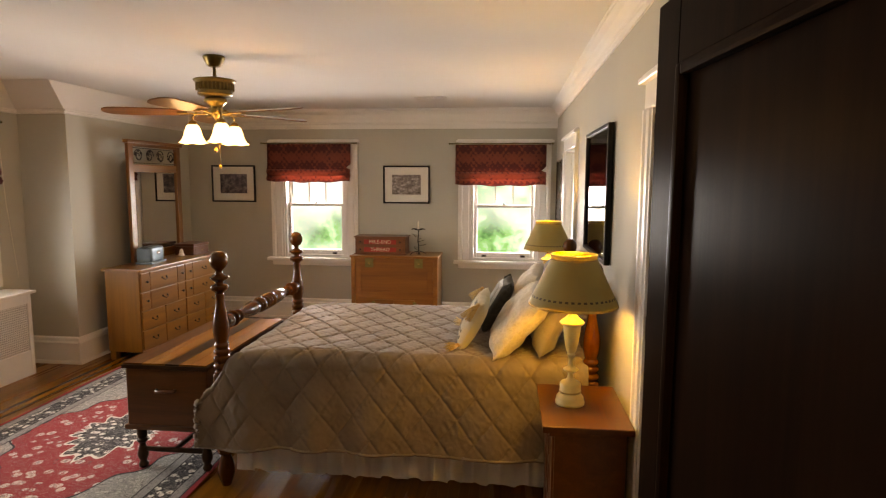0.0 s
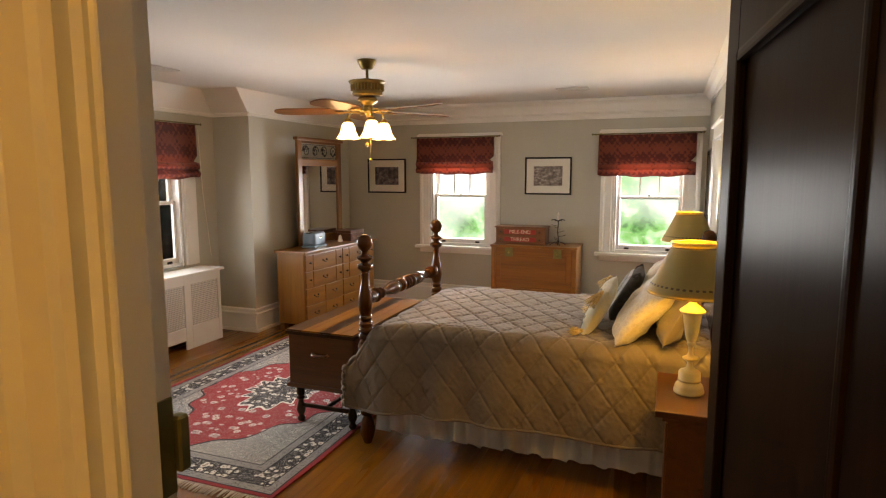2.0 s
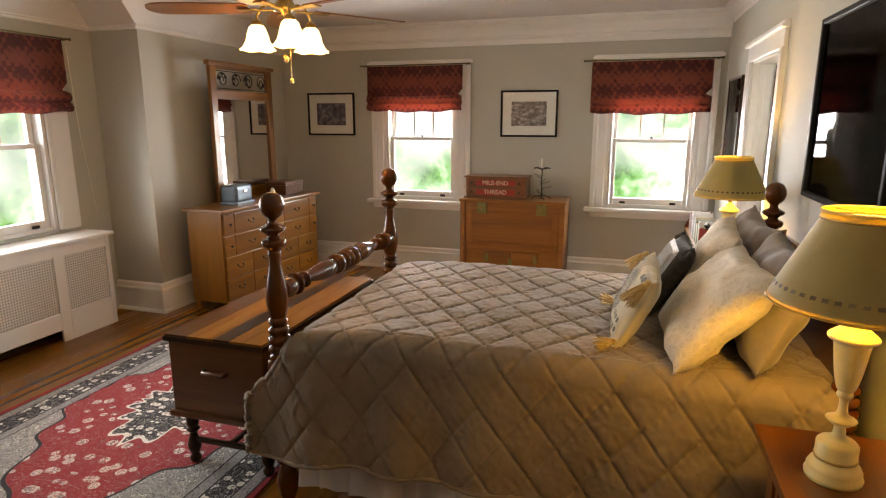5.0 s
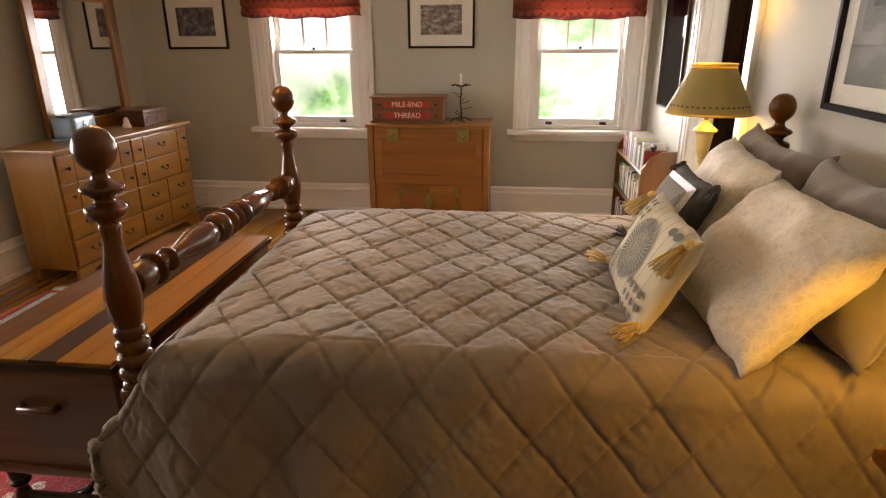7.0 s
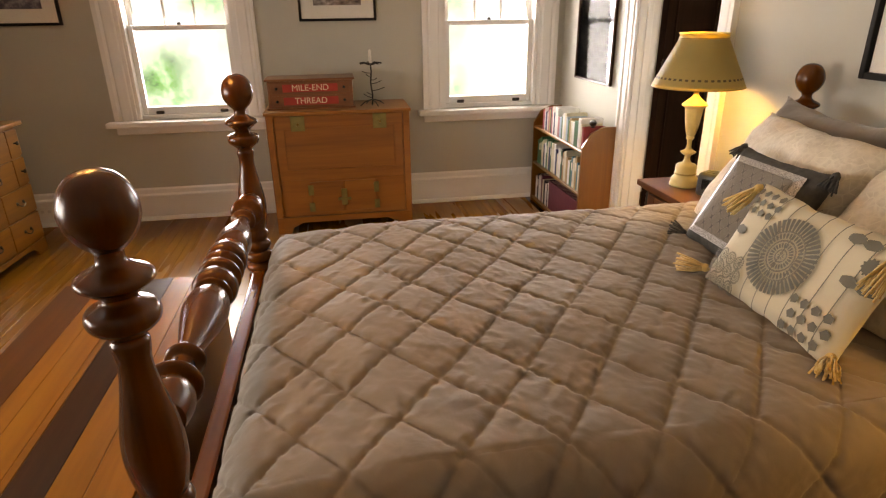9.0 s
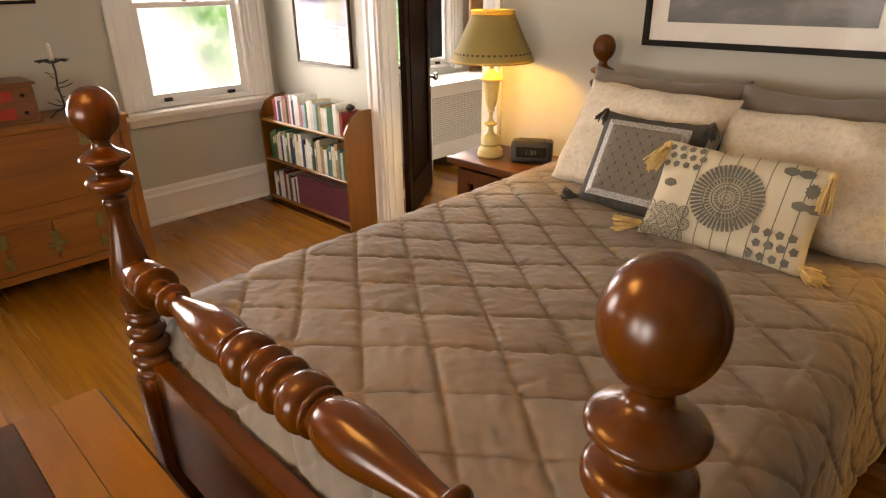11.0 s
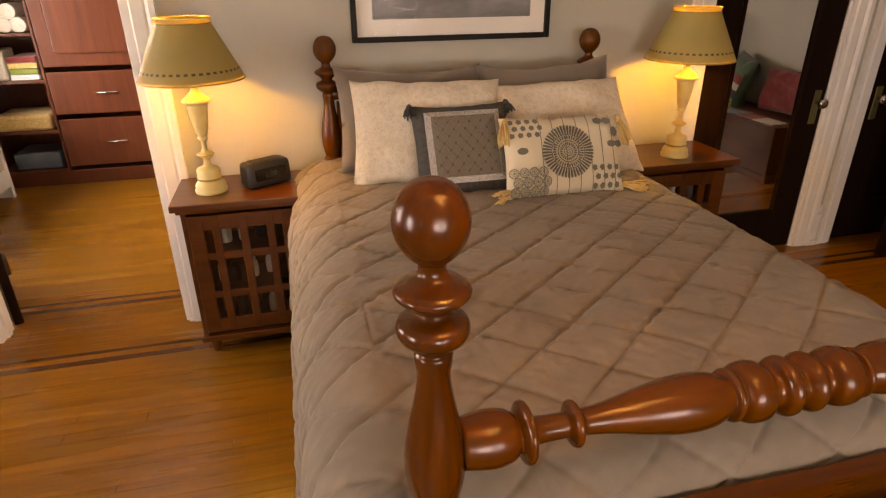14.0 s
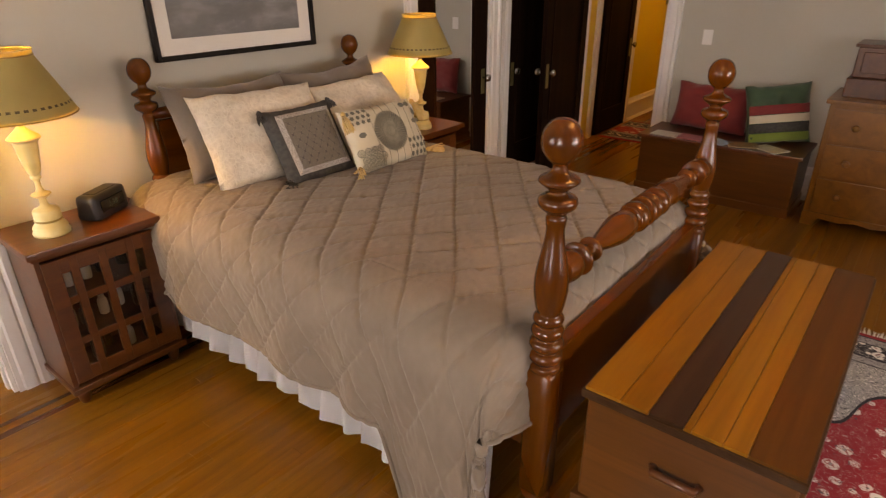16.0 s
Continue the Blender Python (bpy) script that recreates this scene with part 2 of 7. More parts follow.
FANBRASS = plain("fan_brass", (0.15, 0.10, 0.035), (0.25, 0.165, 0.06), 14, 0.34, 0.1, 90, 0.9)
BLACK = plain("black_plastic", (0.012, 0.012, 0.013), (0.02, 0.02, 0.022), 12, 0.4, 0.15, 220)
FRAMEB = plain("black_frame", (0.009, 0.008, 0.007), (0.015, 0.013, 0.012), 12, 0.5, 0.1, 120)
FRAMEB.node_tree.nodes["Principled BSDF"].inputs["Specular IOR Level"].default_value = 0.12
IVORY = plain("ivory_paint", (0.64, 0.49, 0.19), (0.74, 0.60, 0.28), 16, 0.42, 0.15, 80)
GOLD = plain("gold_band", (0.36, 0.25, 0.09), (0.46, 0.33, 0.12), 20, 0.35, 0.1, 80, 0.7)
SHADE = plain("tole_shade", (0.56, 0.43, 0.155), (0.62, 0.485, 0.185), 7, 0.5, 0.1, 120)
SHADE_IN = plain("shade_lining", (0.80, 0.74, 0.56), (0.84, 0.78, 0.6), 9, 0.7, 0.05)
FROST = glow("lit_frosted_glass", (1.0, 0.80, 0.52), 5.5)
PANE = glass_material("window_glass")
PICGLASS = glass_material("picture_glass", 1.1)
MIRROR = plain("mirror_glass", (0.78, 0.79, 0.79), (0.8, 0.81, 0.81), 1, 0.015, 0.0, 60, 1.0)
QUILT = fabric("taupe_quilt", (0.175, 0.133, 0.096), (0.217, 0.166, 0.121), 1200, 0.2, 0.4, 7)
SKIRT = fabric("white_cotton", (0.74, 0.73, 0.72), (0.8, 0.79, 0.78), 1000, 0.1, 0.4)
GREYPIL = fabric("grey_cotton", (0.14, 0.113, 0.09), (0.17, 0.138, 0.11), 1200, 0.3, 0.5)
CREAM = fabric("cream_damask", (0.50, 0.43, 0.33), (0.64, 0.57, 0.46), 700, 0.2, 0.9, 45)
nt_c = CREAM.node_tree
vor = node(nt_c, "TexVoronoi", Scale=42.0)
vor.feature = "DISTANCE_TO_EDGE"
mapc = coords(nt_c, (1, 1, 0.8))
nt_c.links.new(mapc.outputs[0], vor.inputs["Vector"])
line = ramp(nt_c, [(0.03, (1, 1, 1)), (0.07, (0, 0, 0))])
nt_c.links.new(vor.outputs["Distance"], line.inputs[0])
old = nt_c.nodes["Principled BSDF"].inputs["Base Color"].links[0].from_socket
nt_c.links.new(mix(nt_c, line.outputs[0], old, (0.62, 0.555, 0.44)), nt_c.nodes["Principled BSDF"].inputs["Base Color"])
LINEN = fabric("natural_linen", (0.56, 0.50, 0.36), (0.62, 0.56, 0.42), 800, 0.15, 0.25)
CHARCOAL = fabric("charcoal_brocade", (0.026, 0.025, 0.023), (0.055, 0.052, 0.046), 500, 0.0, 0.3, 60)
DAMASKGREY = fabric("grey_brocade", (0.10, 0.085, 0.065), (0.19, 0.165, 0.13), 300, 0.2, 0.3, 70)
nt_d = DAMASKGREY.node_tree
sep = nt_d.nodes.new("ShaderNodeSeparateXYZ")
nt_d.links.new(coords(nt_d).outputs[0], sep.inputs[0])
waves = []
for axis_, freq in ((0, 150.0), (2, 120.0)):
    c1 = nt_d.nodes.new("ShaderNodeMath")
    c1.operation, c1.inputs[1].default_value = "MULTIPLY", freq
    nt_d.links.new(sep.outputs[axis_], c1.inputs[0])
    c2 = nt_d.nodes.new("ShaderNodeMath")
    c2.operation = "COSINE"
    nt_d.links.new(c1.outputs[0], c2.inputs[0])
    waves.append(c2.outputs[0])
both = nt_d.nodes.new("ShaderNodeMath")
both.operation = "ADD"
for i_, w_ in enumerate(waves):
    nt_d.links.new(w_, both.inputs[i_])
lattice = ramp(nt_d, [(0.0, (0.035, 0.03, 0.028)), (0.10, (0.035, 0.03, 0.028)), (0.2, (0.17, 0.145, 0.115)), (0.55, (0.20, 0.17, 0.135)), (0.62, (0.07, 0.06, 0.05)), (0.8, (0.14, 0.12, 0.095))])
size_ = nt_d.nodes.new("ShaderNodeMath")
size_.operation = "ABSOLUTE"
nt_d.links.new(both.outputs[0], size_.inputs[0])
nt_d.links.new(size_.outputs[0], lattice.inputs[0])
old_d = nt_d.nodes["Principled BSDF"].inputs["Base Color"].links[0].from_socket
nt_d.links.new(mix(nt_d, 0.75, old_d, lattice.outputs[0]), nt_d.nodes["Principled BSDF"].inputs["Base Color"])
SEQUIN = plain("silver_sequins", (0.10, 0.095, 0.09), (0.62, 0.60, 0.57), 260, 0.4, 0.8, 260, 0.3)
EMBROID = fabric("grey_embroidery", (0.095, 0.093, 0.075), (0.15, 0.145, 0.115), 500, 0.1, 0.2)
TASSEL = fabric("ochre_thread", (0.55, 0.33, 0.09), (0.72, 0.52, 0.24), 400, 0.2, 0.6, 60)
RED_CLOTH = fabric("red_cloth", (0.20, 0.012, 0.012), (0.26, 0.022, 0.02), 700, 0.3, 0.5)
GREEN_CLOTH = fabric("green_cloth", (0.02, 0.06, 0.03), (0.03, 0.09, 0.045), 700, 0.3, 0.5)
LIME_CLOTH = fabric("lime_cloth", (0.14, 0.22, 0.03), (0.18, 0.27, 0.05), 700, 0.3, 0.5)
DAMASK = damask("red_damask")
BLUETIN = plain("blue_tin", (0.10, 0.15, 0.18), (0.15, 0.21, 0.25), 9, 0.35, 0.2, 70, 0.4)
REDPAINT = plain("red_paint", (0.32, 0.018, 0.014), (0.4, 0.03, 0.02), 20, 0.5, 0.2)
BOXWOOD = wood("spool_cabinet", (0.10, 0.03, 0.012), (0.17, 0.06, 0.022), (0.24, 0.09, 0.035), "x", 0.4, 0.2, 0.05)
PAPER = plain("paper", (0.68, 0.64, 0.54), (0.76, 0.72, 0.62), 20, 0.8, 0.1)
MAT = plain("mount_board", (0.72, 0.70, 0.63), (0.76, 0.74, 0.67), 6, 0.8, 0.05)
WAX = plain("wax", (0.74, 0.70, 0.6), (0.8, 0.76, 0.66), 12, 0.5, 0.05)
VENTW = plain("vent_enamel", (0.62, 0.6, 0.56), (0.68, 0.66, 0.62), 8, 0.5, 0.05)
CANE = plain("perforated_panel", (0.66, 0.65, 0.61), (0.72, 0.71, 0.67), 12, 0.45, 0.1, 90)
nt_p = CANE.node_tree
sep_p = nt_p.nodes.new("ShaderNodeSeparateXYZ")
nt_p.links.new(coords(nt_p).outputs[0], sep_p.inputs[0])
total = None
for axis_ in (0, 2):
    c1 = nt_p.nodes.new("ShaderNodeMath")
    c1.operation, c1.inputs[1].default_value = "MULTIPLY", 330.0
    nt_p.links.new(sep_p.outputs[axis_], c1.inputs[0])
    c2 = nt_p.nodes.new("ShaderNodeMath")
    c2.operation = "COSINE"
    nt_p.links.new(c1.outputs[0], c2.inputs[0])
    if total is None:
        total = c2
    else:
        c3 = nt_p.nodes.new("ShaderNodeMath")
        c3.operation = "ADD"
        nt_p.links.new(total.outputs[0], c3.inputs[0])
        nt_p.links.new(c2.outputs[0], c3.inputs[1])
        total = c3
holes = ramp(nt_p, [(0.25, (0, 0, 0)), (0.45, (1, 1, 1))])
nt_p.links.new(total.outputs[0], holes.inputs[0])
old_p = nt_p.nodes["Principled BSDF"].inputs["Base Color"].links[0].from_socket
nt_p.links.new(mix(nt_p, holes.outputs[0], old_p, (0.36, 0.345, 0.31)), nt_p.nodes["Principled BSDF"].inputs["Base Color"])
CUPBOARD = wood("red_cupboard", (0.06, 0.014, 0.007), (0.11, 0.026, 0.012), (0.16, 0.042, 0.018), "z", 0.3, 0.3, 0.08)
CURTAIN = fabric("tan_curtain", (0.36, 0.20, 0.09), (0.44, 0.26, 0.13), 600, 0.2, 0.4)
TOWEL = fabric("white_towel", (0.6, 0.55, 0.47), (0.68, 0.63, 0.55), 300, 0.4, 0.9, 30)


# ---- building helpers ----
def cuboid(bm, x0, x1, y0, y1, z0, z1, bevel=0.0, segments=1):
    got = bmesh.ops.create_cube(bm, size=1.0)["verts"]
    for v in got:
        v.co = Vector(((x0 + x1) / 2 + v.co.x * (x1 - x0), (y0 + y1) / 2 + v.co.y * (y1 - y0), (z0 + z1) / 2 + v.co.z * (z1 - z0)))
    if bevel:
        edges = list({e for v in got for e in v.link_edges})
        bmesh.ops.bevel(bm, geom=edges, offset=bevel, segments=segments, affect="EDGES", profile=0.7)
    return bm


def block(x0, x1, y0, y1, z0, z1, bevel=0.0, segments=1):
    return cuboid(bmesh.new(), x0, x1, y0, y1, z0, z1, bevel, segments)


def lathe(profile, turn=None, segments=28, bm=None, squeeze=1.0):
    """A turned piece: (radius, height) pairs about z, then placed by turn."""
    bm = bm or bmesh.new()
    turn = turn or Matrix()
    rings = []
    for r, z in profile:
        rings.append([bm.verts.new(turn @ Vector((max(r, 1e-4) * math.cos(6.28318531 * i / segments), squeeze * max(r, 1e-4) * math.sin(6.28318531 * i / segments), z))) for i in range(segments)])
    for a, b in zip(rings, rings[1:]):
        for i in range(segments):
            j = (i + 1) % segments
            bm.faces.new((a[i], a[j], b[j], b[i]))
    bm.faces.new(rings[0][::-1])
    bm.faces.new(rings[-1])
    for f in bm.faces:
        f.smooth = True
    return bm


def smooth_profile(points, steps=5):
    """Catmull-Rom through (radius, height) points."""
    out = []
    n = len(points)
    for i in range(n - 1):
        p0, p1, p2, p3 = points[max(i - 1, 0)], points[i], points[i + 1], points[min(i + 2, n - 1)]
        for k in range(steps):
            t = k / steps
            out.append(tuple(0.5 * (2 * p1[c] + (p2[c] - p0[c]) * t + (2 * p0[c] - 5 * p1[c] + 4 * p2[c] - p3[c]) * t * t + (3 * p1[c] - p0[c] - 3 * p2[c] + p3[c]) * t ** 3) for c in (0, 1)))
    return out + [points[-1]]


def tube(points, radius, segments=8, bm=None):
    bm = bm or bmesh.new()
    pts = [Vector(p) for p in points]
    rings = []
    for i, p in enumerate(pts):
        d = (pts[min(i + 1, len(pts) - 1)] - pts[max(i - 1, 0)]).normalized()
        side = d.orthogonal().normalized() if abs(d.z) > 0.99 else d.cross(Vector((0, 0, 1))).normalized()
        up = side.cross(d)
        rings.append([bm.verts.new(p + radius * (math.cos(a) * side + math.sin(a) * up)) for a in [6.28318531 * k / segments for k in range(segments)]])
    for a, b in zip(rings, rings[1:]):
        for i in range(segments):
            j = (i + 1) % segments
            bm.faces.new((a[i], a[j], b[j], b[i]))
    bm.faces.new(rings[0][::-1])
    bm.faces.new(rings[-1])
    for f in bm.faces:
        f.smooth = True
    return bm


def extrude_profile(profile, a, b, normal, bm=None):
    """A moulding: (out, up) outline run from a to b, out along normal."""
    bm = bm or bmesh.new()
    a, b, n = Vector(a), Vector(b), Vector(normal)
    r1 = [bm.verts.new(a + n * o + Vector((0, 0, u))) for o, u in profile]
    r2 = [bm.verts.new(b + n * o + Vector((0, 0, u))) for o, u in profile]
    k = len(profile)
    for i in range(k):
        j = (i + 1) % k
        bm.faces.new((r1[i], r1[j], r2[j], r2[i]))
    bm.faces.new(r1[::-1])
    bm.faces.new(r2)
    bmesh.ops.recalc_face_normals(bm, faces=bm.faces[:])
    return bm


def mesh_of(name, bm, material, smooth=False):
    bmesh.ops.recalc_face_normals(bm, faces=bm.faces[:])
    for v in bm.verts:
        v.co *= U
    me = bpy.data.meshes.new(name)
    bm.to_mesh(me)
    bm.free()
    me.materials.append(material)
    if smooth:
        me.shade_smooth()
    return me


def part(name, bm, material, parent, label="", smooth=False):
    ob = new(name, mesh_of(name, bm, material, smooth))
    ob.parent = parent
    return tagged(ob, label)


def thing(name, label, category, at=(0, 0, 0), turn=0.0, group="", tilt=(0, 0)):
    ob = new(name)
    ob.empty_display_size = 0.1
    ob.matrix_world = pose(at[0] * U, at[1] * U, at[2] * U, tilt[0], tilt[1], turn)
    return tagged(ob, label, category, group)


def setting(name, bm, material, label="", smooth=False):
    ob = new(name, mesh_of(name, bm, material, smooth))
    return tagged(ob, label, kind="structure")


def solo(name, bm, material, label, category, group="", smooth=False):
    ob = new(name, mesh_of(name, bm, material, smooth))
    return tagged(ob, label, category, group)


def word(name, body, size, material, parent, m):
    """Lettering in the built-in font, turned into a mesh and set down by m."""
    cu = bpy.data.curves.new(name, "FONT")
    cu.body, cu.size, cu.extrude, cu.align_x, cu.align_y = body, size * U, 0.0008, "CENTER", "CENTER"
    tmp = bpy.data.objects.new(name, cu)
    scene.collection.objects.link(tmp)
    me = bpy.data.meshes.new_from_object(tmp.evaluated_get(bpy.context.evaluated_depsgraph_get()))
    bpy.data.objects.remove(tmp)
    m = m.copy()
    m.translation *= U
    me.transform(m)
    me.materials.clear()
    me.materials.append(material)
    ob = new(name, me)
    ob.parent = parent
    return ob


# ---- the room ----
XE, XW, XA, YN, YS, ZC, ZW = 0.47, -4.33, -4.83, 8.0, 0.78, 2.72, 2.48
PARTS_Y = (2.86, 5.8)  # ends of the window bay


def wall_with_holes(axis, at, thick, lo, hi, z1, holes):
    """A wall in the plane axis = at, thickened away from the room, with openings (from, to, bottom, top)."""
    bm = bmesh.new()
    cuts = sorted({lo, hi, *[h[0] for h in holes], *[h[1] for h in holes]})
    for a, b in zip(cuts, cuts[1:]):
        spans = [(0.0, z1)]
        for h in holes:
            if h[0] <= a + 1e-6 and h[1] >= b - 1e-6:
                spans = [s for s in ((0.0, h[2]), (h[3], z1)) if s[1] - s[0] > 1e-4]
        for s in spans:
            p, q = sorted((at, at + thick))
            if axis == "x":
                cuboid(bm, p, q, a, b, s[0], s[1])
            else:
                cuboid(bm, a, b, p, q, s[0], s[1])
    bmesh.ops.remove_doubles(bm, verts=bm.verts[:], dist=1e-5)
    return bm


WIN_R, WIN_L = (-0.58, 0.24), (-3.03, -2.21)
SILL, HEADZ = 0.83, 2.2
BAY = ((3.38, 4.20), (4.45, 5.27))
BATH, CLOSET, CLOSET2 = (5.80, 6.69), (2.07, 2.96), (0.98, 1.78)
ENTRY = (-0.5, 0.29)
setting("wall_north", wall_with_holes("y", YN, 0.22, -4.6, 0.60, ZC, [(*WIN_R, SILL, HEADZ), (*WIN_L, SILL, HEADZ)]), WALL, "greige painted plaster wall with two windows")
setting("wall_east", wall_with_holes("x", XE, 0.13, 0.7, YN, ZC, [(*BATH, 0, 2.14), (*CLOSET, 0, 2.14), (*CLOSET2, 0, 2.14)]), WALL, "greige painted plaster wall behind the bed")
setting("wall_south", wall_with_holes("y", YS, -0.08, XW - 0.2, XE, ZC, [(*ENTRY, 0, 2.2)]), WALL, "greige painted plaster wall with the entrance")
setting("wall_west_dresser", block(XW - 0.2, XW, PARTS_Y[1], YN, 0, ZC), WALL, "greige painted plaster wall behind the dresser")
setting("wall_west_corner", block(XW - 0.2, XW, YS, PARTS_Y[0], 0, ZC), WALL, "greige painted plaster wall")
setting("wall_bay_north", block(XA, XW - 0.2, PARTS_Y[1], PARTS_Y[1] + 0.15, 0, ZC), WALL, "greige side wall of the window bay")
setting("wall_bay_south", block(XA, XW - 0.2, PARTS_Y[0] - 0.15, PARTS_Y[0], 0, ZC), WALL, "greige side wall of the window bay")
setting("wall_bay_west", wall_with_holes("x", XA, -0.22, PARTS_Y[0] - 0.15, PARTS_Y[1] + 0.15, ZC, [(*BAY[0], SILL - 0.02, HEADZ), (*BAY[1], SILL - 0.02, HEADZ)]), WALL, "greige wall of the window bay")
setting("ceiling", block(-5.05, 0.6, 0.7, 8.22, ZC, ZC + 0.1), CEIL, "white painted ceiling")
# sloped cove between the west walls and the ceiling
outline = [(XW, YS), (XW, PARTS_Y[0]), (XA, PARTS_Y[0]), (XA, PARTS_Y[1]), (XW, PARTS_Y[1]), (XW, YN)]
inner = [(XW + 0.12, YS), (XW + 0.12, PARTS_Y[0] + 0.33), (XA + 0.16, PARTS_Y[0] + 0.33), (XA + 0.16, PARTS_Y[1] - 0.33), (XW + 0.12, PARTS_Y[1] - 0.33), (XW + 0.12, YN)]
bm = bmesh.new()
low = [bm.verts.new((x, y, ZW)) for x, y in outline]
up = [bm.verts.new((x, y, ZC - 0.003)) for x, y in inner]
back = [bm.verts.new((x - 0.004, y, ZC - 0.003)) for x, y in outline]
for i in range(5):
    bm.faces.new((low[i], low[i + 1], up[i + 1], up[i]))
    bm.faces.new((low[i], back[i], back[i + 1], low[i + 1]))
    bm.faces.new((up[i], up[i + 1], back[i + 1], back[i]))
setting("cove", bm, CEIL, "white sloped plaster cove below the ceiling")
PICTURE = [(0, 0), (0.012, 0), (0.02, 0.008), (0.02, 0.022), (0.028, 0.03), (0.028, 0.04), (0, 0.04)]
bm = bmesh.new()
for (a, b, n) in (((XW, YS), (XW, PARTS_Y[0]), (1, 0, 0)), ((XA, PARTS_Y[0]), (XA, PARTS_Y[1]), (1, 0, 0)), ((XA, PARTS_Y[1]), (XW, PARTS_Y[1]), (0, -1, 0)), ((XW, PARTS_Y[1] - 0.028), (XW, YN), (1, 0, 0))):
    extrude_profile(PICTURE, (*a, ZW - 0.03), (*b, ZW - 0.03), n, bm)
setting("trim", bm, TRIM, "white picture rail")
CROWN = [(0, 0), (0.022, 0), (0.022, 0.05), (0.034, 0.06), (0.034, 0.075), (0.05, 0.085), (0.065, 0.12), (0.10, 0.17), (0.15, 0.20), (0.165, 0.205), (0.165, 0.218), (0.18, 0.222), (0.18, 0.236), (0, 0.236)]
setting("trim", extrude_profile(CROWN, (XW, YN, ZC - 0.24), (XE, YN, ZC - 0.24), (0, -1, 0)), TRIM, "white crown moulding")
setting("trim", extrude_profile([(o * 0.55, u * 0.55) for o, u in CROWN], (XE, YS, ZC - 0.133), (XE, YN - 0.18, ZC - 0.133), (-1, 0, 0)), CEIL, "white crown moulding")
setting("trim", extrude_profile(CROWN, (XW, YS, ZC - 0.24), (XE - 0.18, YS, ZC - 0.24), (0, 1, 0)), TRIM, "white crown moulding")
BASE = [(0, 0), (0.035, 0), (0.035, 0.012), (0.028, 0.03), (0.02, 0.034), (0.02, 0.2), (0.03, 0.205), (0.03, 0.215), (0.018, 0.23), (0.014, 0.26), (0, 0.275)]
RUNS = [((XW, YN), (XE, YN), (0, -1, 0)), ((XE, 6.816), (XE, YN - 0.036), (-1, 0, 0)), ((XE, 3.086), (XE, 5.674), (-1, 0, 0)), ((XE, 1.9), (XE, 1.95), (-1, 0, 0)),
        ((XW, PARTS_Y[1] - 0.035), (XW, YN - 0.036), (1, 0, 0)), ((XA, PARTS_Y[1]), (XW, PARTS_Y[1]), (0, -1, 0)), ((XW, YS), (XW, PARTS_Y[0]), (1, 0, 0)), ((XW + 0.036, YS), (-0.64, YS), (0, 1, 0)), ((XA, PARTS_Y[0]), (XA, 3.15), (1, 0, 0))]
for a, b, n in RUNS:
    setting("baseboard", extrude_profile(BASE, (*a, 0), (*b, 0), n), TRIM, "tall white painted baseboard")

# ---- openings ----
CASE = [(0, 0), (0.018, 0), (0.018, 0.02), (0.026, 0.028), (0.026, 0.075), (0.02, 0.085), (0.032, 0.1), (0.032, 0.125), (0, 0.125)]


def casing(name, axis, at, side, lo, hi, top, label, width=0.125, bottom=0.0):
    """Two moulded uprights and a capped head round an opening."""
    k = width / 0.125
    bm = bmesh.new()
    for edge, s in ((lo, -1), (hi, 1)):
        ring = []
        for z in (bottom, top):
            ring.append([bm.verts.new((at + side * o, edge + s * w * k, z) if axis == "x" else (edge + s * w * k, at + side * o, z)) for o, w in CASE])
        n = len(CASE)
        for i in range(n):
            bm.faces.new((ring[0][i], ring[0][(i + 1) % n], ring[1][(i + 1) % n], ring[1][i]))
        bm.faces.new(ring[0])
        bm.faces.new(ring[1])
    for d, z0, z1, ext in ((0.024, top, top + 0.11, width), (0.05, top + 0.11, top + 0.135, width + 0.03), (0.036, top + 0.135, top + 0.15, width + 0.015)):
        p, q = sorted((at, at + side * d))
        if axis == "x":
            cuboid(bm, p, q, lo - ext, hi + ext, z0, z1, 0.004)
        else:
            cuboid(bm, lo - ext, hi + ext, p, q, z0, z1, 0.004)
    return setting(name, bm, TRIM, label)


def lining(axis, a0, a1, lo, hi, top):
    """Jamb boards and a stop inside a doorway."""
    bm = bmesh.new()
    for (p, q) in ((lo, lo + 0.018), (hi - 0.018, hi)):
        if axis == "x":
            cuboid(bm, a0, a1, p, q, 0, top)
        else:
            cuboid(bm, p, q, a0, a1, 0, top)
    mid = (a0 + a1) / 2
    for (p, q) in ((lo + 0.018, lo + 0.03), (hi - 0.03, hi - 0.018)):
        if axis == "x":
            cuboid(bm, mid - 0.02, mid + 0.02, p, q, 0, top - 0.018, 0.002)
        else:
            cuboid(bm, p, q, mid - 0.035, mid + 0.01, 0, top - 0.018, 0.002)
    if axis == "x":
        cuboid(bm, a0, a1, lo + 0.018, hi - 0.018, top - 0.018, top)
    else:
        cuboid(bm, lo + 0.018, hi - 0.018, a0, a1, top - 0.018, top)
    return setting("trim", bm, TRIM, "white painted door lining")


